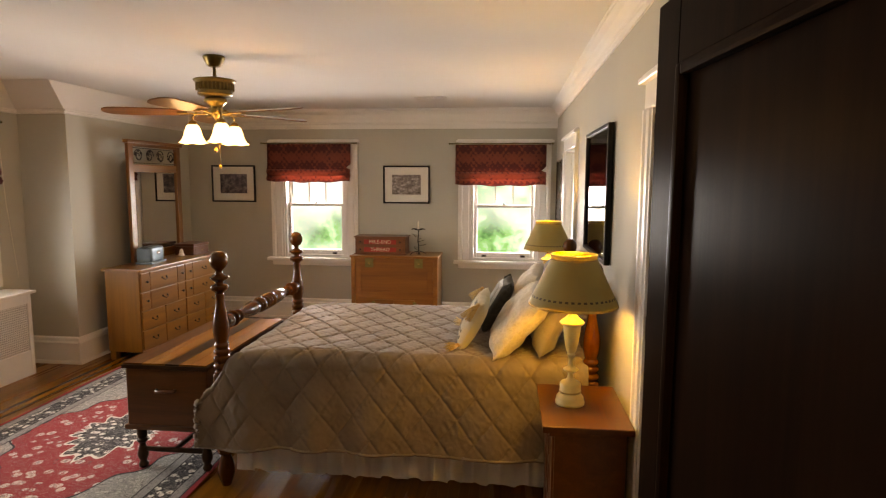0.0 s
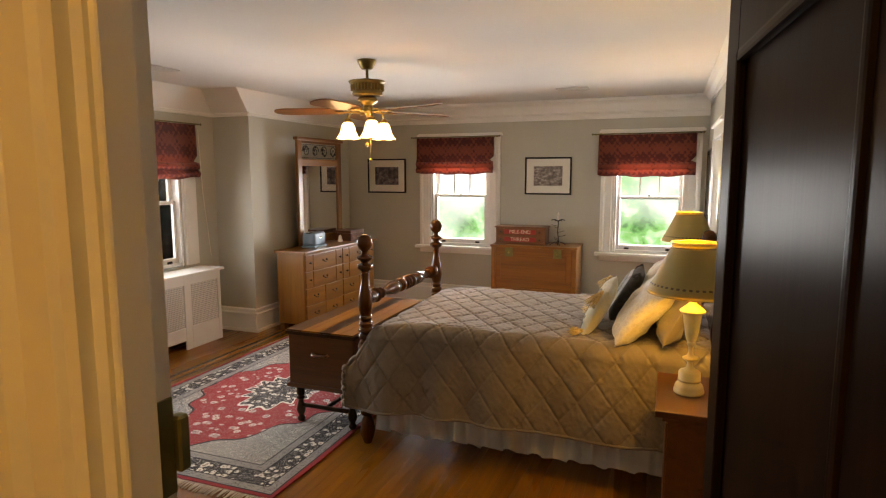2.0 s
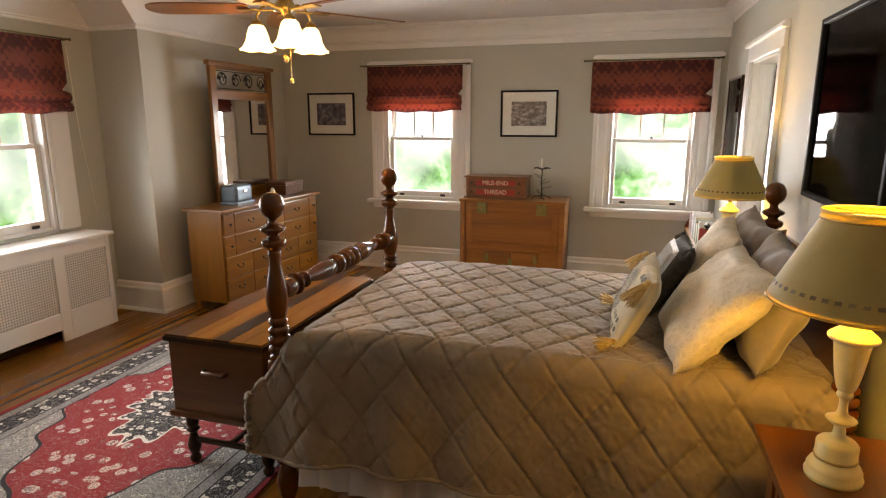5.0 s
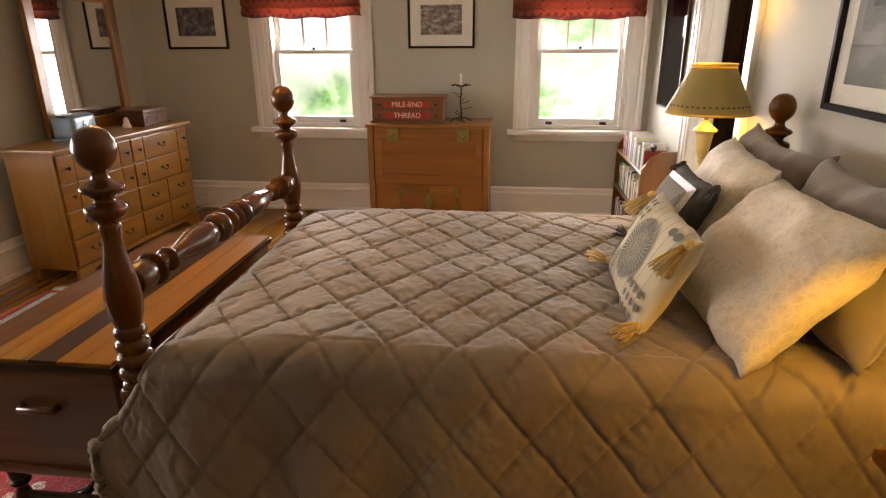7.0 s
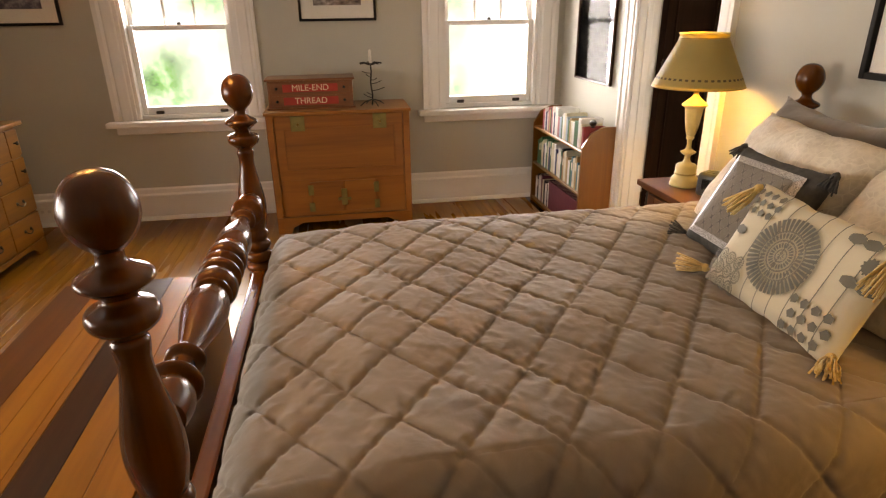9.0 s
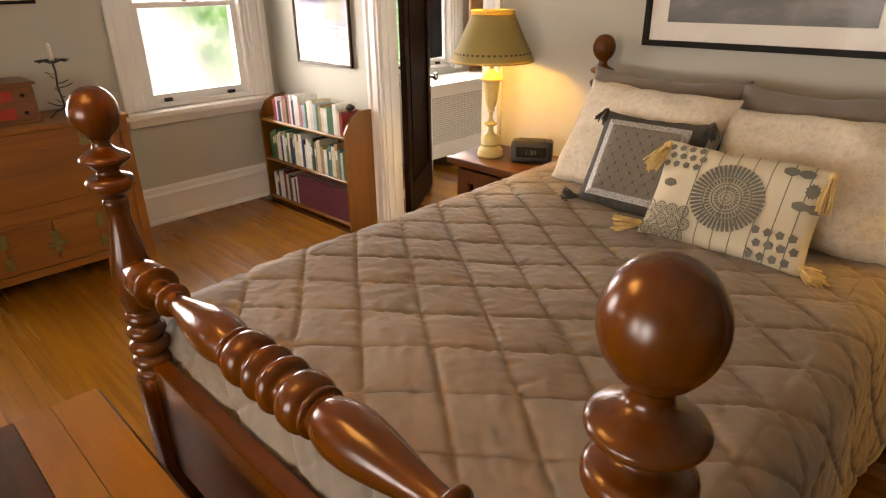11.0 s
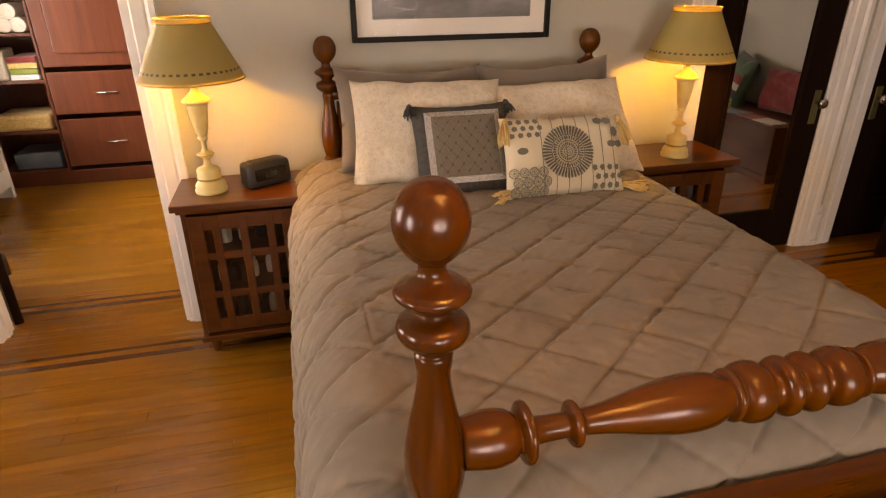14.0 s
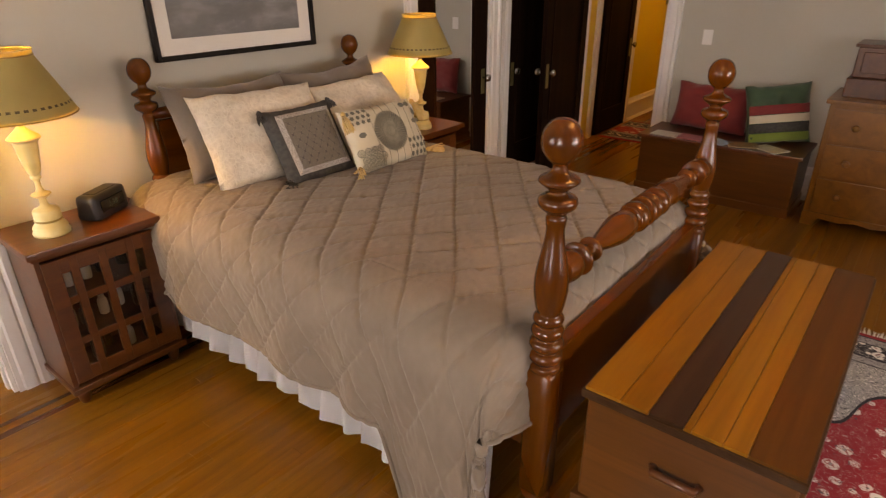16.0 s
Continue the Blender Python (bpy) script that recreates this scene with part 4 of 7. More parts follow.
def quilt():
    """A quilted cover: puffed diamonds on a sheet that lies on the mattress and hangs over three sides."""
    top, x_head, x_foot, y0, y1 = 0.842, 0.33, -1.66, 3.74, 5.02
    ns, nt_ = 380, 430
    drop_side, drop_far, drop_foot = 0.60, 0.565, 0.36
    bm = bmesh.new()

    def bend(e, flare=0.10, r=0.085):
        """Run over a rounded edge: horizontal reach and fall for a length e past it."""
        q = r * 1.5708
        if e <= 0:
            return e, 0.0
        if e < q:
            a = e / r
            return r * math.sin(a), r * (1 - math.cos(a))
        return r + flare * (e - q), r + (e - q) * (1 - flare * flare / 2)
    length = x_head - x_foot
    grid = []
    for i in range(ns + 1):
        s = (length + drop_foot) * i / ns
        row = []
        for j in range(nt_ + 1):
            t = -drop_side + (y1 - y0 + drop_side + drop_far) * j / nt_
            es = s - length
            et, sgn, ybase = (-t, -1, y0) if t < (y1 - y0) / 2 else (t - (y1 - y0), 1, y1)
            # the spare cloth of the far foot corner hangs down beside the post
            lobe = 0.0
            if sgn > 0 and et > 0:
                k = min(1.0, max(0.0, (s - length + 0.36) / 0.12))
                lobe = k * k * (3 - 2 * k)
            hx, dx = bend(es)
            hy, dy = bend(et * (1 + 0.58 * lobe)) if sgn < 0 else bend(et * (1 + 0.58 * lobe), 0.02, 0.19)
            side = min(1.0, max(0.0, et) / 0.35)
            fall = (dx ** 3 * (1 - 0.9 * side) + dy ** 3) ** (1 / 3)
            x = x_foot - (hx if es <= 0 else hx * (1 - side) + min(es, 0.30) * (0.9 if sgn < 0 else 0.2) * side)
            fold = 0.022 * math.sin(s * 13 + 1.5 * math.sin(s * 4)) * min(1.0, max(0.0, et) / 0.5) ** 1.5
            y = ybase + sgn * (hy + fold)
            z = top - fall
            z += 0.016 * noise.noise(Vector((s * 2.2, t * 2.2, 0.0))) * (1 if et < 0 else 0.3)
            z -= 0.02 * max(0.0, (s - length + 0.25) / 0.25) * (es < 0) + (0.02 if es >= 0 else 0.0)
            row.append((Vector((x, y, z)), s, t))
        grid.append(row)
    L = 0.16
    vs = []
    for i in range(ns + 1):
        row = []
        for j in range(nt_ + 1):
            p, s, t = grid[i][j]
            a = grid[min(i + 1, ns)][j][0] - grid[max(i - 1, 0)][j][0]
            b = grid[i][min(j + 1, nt_)][0] - grid[i][max(j - 1, 0)][0]
            n = b.cross(a)
            n = n.normalized() if n.length > 1e-9 else Vector((0, 0, 1))
            wob = 0.010 * noise.noise(Vector((s * 3, t * 3, 4.0))) - 0.012
            u1, u2 = (s * 0.80 + t * 0.62 + wob) / L, (s * 0.80 - t * 0.62 + wob) / L
            low = min(abs(math.sin(math.pi * u1)), abs(math.sin(math.pi * u2)))
            puff = 0.7 * (1 - math.exp(-11.0 * low)) + 0.3 * (abs(math.sin(math.pi * u1)) * abs(math.sin(math.pi * u2))) ** 0.5
            crease = noise.fractal(Vector((s * 14, t * 14, 1.0)), 1.0, 2.0, 4)
            # short puckers that run out from the stitching
            near_one = abs(math.sin(math.pi * u1)) < abs(math.sin(math.pi * u2))
            along, across = (u1, u2) if near_one else (u2, u1)
            ridge = noise.noise(Vector((across * 7.0, along * 1.3, 2.0 if near_one else 9.0)))
            fine = 1 - abs(noise.noise(Vector((s * 30 + t * 12, t * 22 - s * 9, 5.0)))) * 2
            row.append(bm.verts.new(p + n * (0.0135 * puff + 0.0025 * crease + 0.0048 * ridge * (1.15 - 0.9 * low) + 0.0014 * fine)))
        vs.append(row)
    for i in range(ns):
        for j in range(nt_):
            bm.faces.new((vs[i][j], vs[i][j + 1], vs[i + 1][j + 1], vs[i + 1][j]))
    rim = [vs[i][0].co.copy() for i in range(0, ns + 1, 2)] + [vs[ns][j].co.copy() for j in range(0, nt_ + 1, 2)] + [vs[i][nt_].co.copy() for i in range(ns, -1, -2)]
    return bm, rim


cover, rim = quilt()
q = solo("quilt", cover, QUILT, "taupe diamond-quilted bedspread draped over the bed", "quilt", "", True)
md = q.modifiers.new("thickness", "SOLIDIFY")
md.thickness, md.offset = 0.018, -1
part("hem", tube([p for i, p in enumerate(rim) if i == 0 or (p - rim[i - 1]).length > 0.002], 0.009, 6), QUILT, q, "stitched hem edge")


def pillow(name, w, h, d, material, label, at, turn, lean, roll=0.0, corner=0.035, seed=0.0, slump=0.0, ruck=0.022):
    """A stuffed cushion that leans back on its lower edge; its face looks along -y before turning."""
    ob = thing(name, label, "pillow", at)
    ob.matrix_world = pose(at[0] * U, at[1] * U, at[2] * U) @ pose(0, 0, 0, 0, 0, turn) @ pose(0, 0, 0, -lean, 0, 0) @ pose(0, 0, 0, 0, roll, 0)
    n = 30
    bm = bmesh.new()
    sides = []
    for side in (-1, 1):
        grid = []
        for i in range(n + 1):
            row = []
            for j in range(n + 1):
                u, v = 2 * i / n - 1, 2 * j / n - 1
                pinch = 1 - 0.06 * ((1 - u * u) * (abs(v) ** 4))
                pinch2 = 1 - 0.06 * ((1 - v * v) * (abs(u) ** 4))
                puff = max(0.0, (1 - u ** 4) * (1 - v ** 4)) ** 0.55
                wr = noise.noise(Vector((u * 2.4 + seed, v * 2.4, side * 1.5))) * ruck * puff + noise.noise(Vector((u * 7 + seed, v * 5, side * 2.5))) * 0.32 * ruck
                x = u * w / 2 * pinch2
                z = h / 2 + v * h / 2 * pinch - slump * (1 - u * u) * max(0.0, v) ** 2
                row.append(bm.verts.new((x, side * (d / 2 * puff + 0.003) + wr, z + 0.01 * noise.noise(Vector((u * 3 + seed, v * 3, 7))))))
            grid.append(row)
        sides.append(grid)
        for i in range(n):
            for j in range(n):
                bm.faces.new((grid[i][j], grid[i + 1][j], grid[i + 1][j + 1], grid[i][j + 1]))
    a, b = sides
    rim = [(i, 0) for i in range(n)] + [(n, j) for j in range(n)] + [(i, n) for i in range(n, 0, -1)] + [(0, j) for j in range(n, 0, -1)]
    for (i, j), (k, l) in zip(rim, rim[1:] + rim[:1]):
        bm.faces.new((a[i][j], a[k][l], b[k][l], b[i][j]))
    part("cushion", bm, material, ob, "", True)
    return ob


def face_y(u, v, w, h, d):
    """How far the front of a cushion stands out at u, v (each -1 to 1)."""
    return -(d / 2 * max(0.0, (1 - u ** 4) * (1 - v ** 4)) ** 0.55 + 0.007)


def patch(parent, name, outline, material, w, h, d, label="", lift=0.0):
    """A flat motif, given as a closed outline in u, v, laid on the front of a cushion."""
    bm = bmesh.new()
    cu, cv = sum(p[0] for p in outline) / len(outline), sum(p[1] for p in outline) / len(outline)
    rings_ = []
    for k in (1.0, 0.85, 0.7, 0.5, 0.25):
        rings_.append([bm.verts.new(((cu + (u - cu) * k) * w / 2, face_y(cu + (u - cu) * k, cv + (v - cv) * k, w, h, d) - 0.002 - lift, h / 2 + (cv + (v - cv) * k) * h / 2)) for u, v in outline])
    c = bm.verts.new((cu * w / 2, face_y(cu, cv, w, h, d) - 0.002 - lift, h / 2 + cv * h / 2))
    m_ = len(outline)
    for p, q_ in zip(rings_, rings_[1:]):
        for i in range(m_):
            bm.faces.new((p[i], p[(i + 1) % m_], q_[(i + 1) % m_], q_[i]))
    for i in range(m_):
        bm.faces.new((rings_[-1][i], rings_[-1][(i + 1) % m_], c))
    return part(name, bm, material, parent, label)


def ellipse(cu, cv, ru, rv, n=14, turn=0.0, ragged=0.0):
    out = []
    for i in range(n):
        a = 6.28318531 * i / n
        k = 1 + ragged * (1 if i % 2 else -1)
        x, y = math.cos(a) * k, math.sin(a) * k
        out.append((cu + ru * (x * math.cos(turn) - y * math.sin(turn)), cv + rv * (x * math.sin(turn) + y * math.cos(turn))))
    return out


pillow("bed_pillow", 0.67, 0.46, 0.15, GREYPIL, "grey cotton bed pillow against the headboard", (0.07, 4.645, 0.86), -90, 24, 1, seed=1.0, slump=0.03)
pillow("bed_pillow", 0.67, 0.46, 0.15, GREYPIL, "grey cotton bed pillow against the headboard", (0.06, 3.985, 0.86), -90, 24, -2, seed=5.0, slump=0.03)
pillow("bed_pillow", 0.65, 0.465, 0.15, CREAM, "cream damask pillow standing on the bed", (-0.13, 4.625, 0.84), -96, 32, 1, seed=9.0)
pillow("bed_pillow", 0.64, 0.475, 0.16, CREAM, "cream damask pillow standing on the bed", (-0.20, 3.985, 0.84), -89, 41, -1, seed=13.0)
dark = pillow("throw_pillow", 0.41, 0.375, 0.10, CHARCOAL, "square charcoal brocade throw pillow with a sequin border", (-0.275, 4.50, 0.838), -90, 30, 0, seed=17.0, ruck=0.004)
W, H, D = 0.41, 0.375, 0.10
patch(dark, "border", [(-0.76, -0.78), (0.76, -0.78), (0.76, 0.78), (-0.76, 0.78)], SEQUIN, W, H, D, "silver sequin border", 0.004)
patch(dark, "centre_panel", [(-0.64, -0.66), (0.64, -0.66), (0.64, 0.66), (-0.64, 0.66)], DAMASKGREY, W, H, D, "grey woven centre", 0.008)
emb = pillow("throw_pillow", 0.51, 0.325, 0.10, LINEN, "natural linen throw pillow embroidered with a grey medallion", (-0.395, 4.128, 0.836), -90, 27, 1, seed=21.0, ruck=0.004)
W, H, D = 0.51, 0.325, 0.10


def strokes(parent, name, cu, cv, ru, rv, bands, w, h, d):
    """Radial stitches in rings round a centre: (inner, outer, count, half width) for each ring."""
    bm = bmesh.new()
    at = lambda u, v: bm.verts.new((u * w / 2, face_y(u, v, w, h, d) - 0.0035, h / 2 + v * h / 2))
    for r0, r1, n, hw in bands:
        for i in range(n):
            a = 6.28318531 * i / n
            rows_ = []
            for r in (r0, (r0 + r1) / 2, r1):
                e = hw / max(r, 0.05) * (0.6 if r == r0 else 1.0)
                rows_.append([at(cu + ru * r * math.cos(a + s), cv + rv * r * math.sin(a + s)) for s in (-e, e)])
            for p_, q_ in zip(rows_, rows_[1:]):
                bm.faces.new((p_[0], p_[1], q_[1], q_[0]))
    return part(name, bm, EMBROID, parent, "grey embroidered sunburst")


strokes(emb, "medallion", 0.0, 0.05, 0.42, 0.64, [(0.66, 1.0, 46, 0.042), (0.62, 0.66, 90, 0.02), (0.46, 0.6, 36, 0.03), (0.38, 0.42, 60, 0.02), (0.22, 0.34, 24, 0.026), (0.14, 0.18, 30, 0.014), (0.03, 0.10, 8, 0.014)], W, H, D)
rnd = random.Random(4)
for i in range(3):
    for j in range(4):
        patch(emb, "bud", ellipse(-0.86 + 0.13 * j + 0.05 * (i % 2), 0.5 + 0.17 * i, 0.043, 0.065, 10, 0, 0.12), EMBROID, W, H, D)
        patch(emb, "bud", ellipse(0.42 + 0.13 * j + 0.05 * (i % 2), -0.82 + 0.22 * i, 0.045, 0.075, 10, 0, 0.12), EMBROID, W, H, D)
for cu, cv, tr in ((0.56, 0.78, 0.1), (0.72, 0.78, -0.1), (0.76, 0.2, 0.1), (0.9, 0.2, -0.1), (-0.72, 0.12, 1.3)):
    patch(emb, "leaf", ellipse(cu, cv, 0.085, 0.085, 12, tr, 0.05), EMBROID, W, H, D)
patch(emb, "flower", ellipse(0.83, 0.5, 0.07, 0.13, 24, 0, 0.14), EMBROID, W, H, D)
for k in range(4):
    for s_ in (0, 1, 2):
        strokes(emb, "scroll", -0.88 + 0.15 * k + 0.05 * (s_ % 2), -0.40 - 0.23 * s_, 0.075, 0.125, [(0.72, 1.0, 18, 0.12), (0.42, 0.6, 12, 0.1), (0.05, 0.3, 5, 0.08)], W, H, D)
for k in range(7):
    u = -0.42 + 0.2 * k
    bm = bmesh.new()
    prev = None
    for v in [-0.95 + 0.1 * i for i in range(20)]:
        a, b = [bm.verts.new(((u + e) * W / 2, face_y(u, v, W, H, D) - 0.0018, H / 2 + v * H / 2)) for e in (-0.006, 0.006)]
        if prev:
            bm.faces.new((*prev, b, a))
        prev = (a, b)
    part("stitch_line", bm, EMBROID, emb)


def tassel(parent, at, way, name="tassel", material=None, length=0.085, seed=0):
    """A knot with a skirt of loose threads."""
    rr = random.Random(seed)
    bm = bmesh.new()
    way = Vector(way).normalized()
    o = Vector(at)
    side = way.orthogonal().normalized()
    up_ = way.cross(side)
    for k in range(26):
        a, q_ = rr.random() * 6.28, rr.random() ** 0.5
        off = side * math.cos(a) * q_ + up_ * math.sin(a) * q_
        tube([o + off * 0.006, o + way * length * 0.45 + off * 0.022, o + way * length * (0.85 + 0.25 * rr.random()) + off * 0.03 + side * 0.012 * (rr.random() - 0.5)], 0.0026, 4, bm)
    lathe(smooth_profile([(0.003, -0.012), (0.012, -0.002), (0.013, 0.008), (0.009, 0.018)], 2), Matrix.Translation(o) @ way.to_track_quat("Z", "Y").to_matrix().to_4x4(), 10, bm)
    return part(name, bm, material or TASSEL, parent, "ochre thread tassel" if material is None else "dark thread tassel")


tassel(emb, (-0.25, -0.02, 0.03), (-0.8, -0.75, -0.35), seed=1)
tassel(emb, (0.25, -0.02, 0.03), (0.8, -0.75, -0.35), seed=2)
tassel(emb, (-0.24, -0.03, 0.305), (-0.25, -0.3, -1.0), length=0.10, seed=3)
tassel(emb, (0.245, -0.03, 0.30), (0.12, -0.3, -1.0), length=0.11, seed=4)
tassel(dark, (-0.20, -0.02, 0.02), (-0.7, -0.8, -0.25), material=CHARCOAL, length=0.05, seed=5)
tassel(dark, (-0.203, -0.01, 0.372), (-0.1, -0.15, -1.0), material=CHARCOAL, length=0.045, seed=6)
tassel(dark, (0.203, -0.01, 0.372), (0.1, -0.15, -1.0), material=CHARCOAL, length=0.045, seed=7)


# ---- beside the bed ----
def nightstand(at, label):
    """A cabinet with a twelve-light door; front along -x, origin on the floor at its middle."""
    n = thing("nightstand", label, "nightstand", at, 0, "nightstands beside the bed")
    dx, dy, h = 0.155, 0.25, 0.777
    part("top", block(-dx - 0.055, dx + 0.03, -dy - 0.03, dy + 0.03, h - 0.03, h, 0.007, 2), MAHOG, n)
    part("moulding", block(-dx - 0.025, dx, -dy - 0.014, dy + 0.014, h - 0.052, h - 0.03, 0.008, 2), MAHOG, n)
    for y in (-dy, dy - 0.02):
        part("side_panel", block(-dx, dx, y, y + 0.02, 0.11, h - 0.052), MAHOG, n)
    part("back_panel", block(dx - 0.015, dx, -dy + 0.02, dy - 0.02, 0.11, h - 0.052), MAHOG, n)
    part("base", block(-dx - 0.02, dx, -dy - 0.012, dy + 0.012, 0.08, 0.11, 0.008, 2), MAHOG, n)
    for z in (0.30, 0.49):
        part("shelf", block(-dx + 0.03, dx - 0.015, -dy + 0.02, dy - 0.02, z, z + 0.015), MAHOG, n)
    d = part("door", block(-dx + 0.003, -dx + 0.009, -dy + 0.02, -dy + 0.032, 0.125, h - 0.07), MAHOG, n)
    y0, y1, z0, z1 = -dy + 0.02, dy - 0.02, 0.125, h - 0.07
    for k in range(5):
        c = y0 + (y1 - y0) * k / 4
        w = 0.032 if k in (0, 4) else 0.017
        a, b = (c, c + 2 * w) if k == 0 else ((c - 2 * w, c) if k == 4 else (c - w, c + w))
        part("stile", block(-dx - 0.01, -dx + 0.012, a, b, z0, z1, 0.003), MAHOG, d)
    for k in range(4):
        c = z0 + (z1 - z0) * k / 3
        w = 0.034 if k in (0, 3) else 0.018
        a, b = (c, c + 2 * w) if k == 0 else ((c - 2 * w, c) if k == 3 else (c - w, c + w))
        part("rail", block(-dx - 0.008, -dx + 0.010, y0 + 0.02, y1 - 0.02, a, b, 0.003), MAHOG, d)
    part("glass", block(-dx + 0.012, -dx + 0.015, y0 + 0.03, y1 - 0.03, z0 + 0.03, z1 - 0.03), PANE, d)
    for sx in (-1, 1):
        for sy in (-1, 1):
            part("foot", lathe(smooth_profile([(0.018, 0), (0.024, 0.02), (0.028, 0.05), (0.022, 0.08)], 3), pose(sx * (dx - 0.04), sy * (dy - 0.04), 0), 14), MAHOG, n)
    return n


nightstand((0.255, 3.235, 0), "mahogany nightstand with a lattice glass door beside the bed")
nightstand((0.265, 5.425, 0), "mahogany nightstand with a lattice glass door beside the bed")
rnd = random.Random(11)
for base_y in (3.235, 5.425):
    for z in (0.125, 0.316, 0.506):
        y = base_y - 0.19
        while y < base_y + 0.16:
            w, h = rnd.uniform(0.03, 0.07), rnd.uniform(0.09, 0.13)
            c = rnd.choice([PAPER, BLACK, BLUETIN, SKIRT, WALNUT])
            solo("storage_jar" if rnd.random() < 0.5 else "small_box", lathe(smooth_profile([(w * 0.4, z), (w * 0.5, z + 0.01), (w * 0.5, z + h * 0.7), (w * 0.3, z + h * 0.85), (w * 0.32, z + h)], 3), pose(0.27 + rnd.uniform(-0.04, 0.05), y + w / 2, 0), 14), c,
                 {PAPER: "cream jar on a cabinet shelf", BLACK: "black jar on a cabinet shelf", BLUETIN: "blue jar on a cabinet shelf", SKIRT: "white jar on a cabinet shelf", WALNUT: "brown jar on a cabinet shelf"}[c], "jar", "things in the nightstands")
            y += w + rnd.uniform(0.01, 0.05)


def table_lamp(at, label):
    l = thing("table_lamp", label, "lamp", at, 0, "lamps on the nightstands")
    prof = [(0.068, 0), (0.070, 0.012), (0.064, 0.02), (0.066, 0.03), (0.060, 0.042), (0.052, 0.05), (0.050, 0.055), (0.050, 0.10), (0.044, 0.108), (0.026, 0.114), (0.016, 0.125), (0.013, 0.15), (0.02, 0.157)]
    b = part("base", lathe(prof, None, 28), IVORY, l, "ivory painted plinth")
    part("band", lathe([(0.0515, 0.058), (0.053, 0.062), (0.0515, 0.066)], None, 28), GOLD, b)
    part("stem", lathe(smooth_profile([(0.02, 0.155), (0.034, 0.166), (0.036, 0.172), (0.02, 0.18), (0.012, 0.195), (0.011, 0.225), (0.016, 0.232), (0.02, 0.24), (0.016, 0.25)], 3), None, 24), IVORY, l)
    part("urn", lathe(smooth_profile([(0.014, 0.248), (0.022, 0.258), (0.03, 0.29), (0.036, 0.33), (0.041, 0.37), (0.044, 0.385), (0.056, 0.392), (0.058, 0.40), (0.05, 0.408), (0.03, 0.425), (0.016, 0.44), (0.012, 0.45)], 3), None, 28), IVORY, l, "ivory urn with worn gilding")
    part("socket", lathe([(0.012, 0.44), (0.012, 0.47), (0.018, 0.475), (0.018, 0.53), (0.01, 0.535)], None, 16), GOLD, l)
    bulb = part("bulb", lathe(smooth_profile([(0.012, 0.535), (0.014, 0.545), (0.028, 0.575), (0.03, 0.595), (0.02, 0.615), (0.0, 0.622)], 3), None, 16), glow("lit_bulb", (1.0, 0.75, 0.42), 6.0), l)
    bulb.visible_shadow = False
    bm = bmesh.new()
    seg, zs = 48, [(0.208, 0.485), (0.205, 0.497), (0.108, 0.70), (0.107, 0.722)]
    rings_ = [[bm.verts.new((r * math.cos(6.28318531 * i / seg), r * math.sin(6.28318531 * i / seg), z)) for i in range(seg)] for r, z in zs]
    for a, b_ in zip(rings_, rings_[1:]):
        for i in range(seg):
            bm.faces.new((a[i], a[(i + 1) % seg], b_[(i + 1) % seg], b_[i]))
    bmesh.ops.solidify(bm, geom=bm.faces[:], thickness=0.003)
    sh = part("shade", bm, SHADE, l, "olive metal shade with a gold edge", True)
    bm = bmesh.new()
    rings_ = [[bm.verts.new(((r - 0.005) * math.cos(6.28318531 * i / seg), (r - 0.005) * math.sin(6.28318531 * i / seg), z)) for i in range(seg)] for r, z in zs[1:3]]
    for i in range(seg):
        bm.faces.new((rings_[0][i], rings_[0][(i + 1) % seg], rings_[1][(i + 1) % seg], rings_[1][i]))
    part("lining", bm, SHADE_IN, sh)
    for r, z, t in ((0.2085, 0.486, 0.003), (0.1085, 0.702, 0.0025), (0.1085, 0.722, 0.003)):
        part("trim_ring", tube([(r * math.cos(6.28318531 * i / seg), r * math.sin(6.28318531 * i / seg), z) for i in range(seg + 1)], t, 6), IVORY if z > 0.71 else GOLD, sh)
    bm = bmesh.new()
    for i in range(44):
        a = 6.28318531 * i / 44
        z0, z1 = 0.523, 0.532
        f = lambda z: 0.2065 - (z - 0.497) * 0.097 / 0.203 + 0.0005
        w = 0.075
        q_ = [bm.verts.new((f(z) * math.cos(a + s), f(z) * math.sin(a + s), z)) for s, z in ((0, z0), (w, z0), (w, z1), (0, z1))]
        bm.faces.new(q_)
    part("stencil", bm, plain("stencil_paint", (0.12, 0.085, 0.03), (0.17, 0.12, 0.045), 20, 0.5), sh, "dark stencilled dashes")
    for k in range(3):
        a = k * 2.0944
        part("spider_arm", tube([(0, 0, 0.715), (0.106 * math.cos(a), 0.106 * math.sin(a), 0.715)], 0.0015, 5), GOLD, l)
    part("harp", tube([(0.016, 0, 0.47), (0.05, 0, 0.55), (0.05, 0, 0.66), (0, 0, 0.716), (-0.05, 0, 0.66), (-0.05, 0, 0.55), (-0.016, 0, 0.47)], 0.002, 6), GOLD, l)
    return l


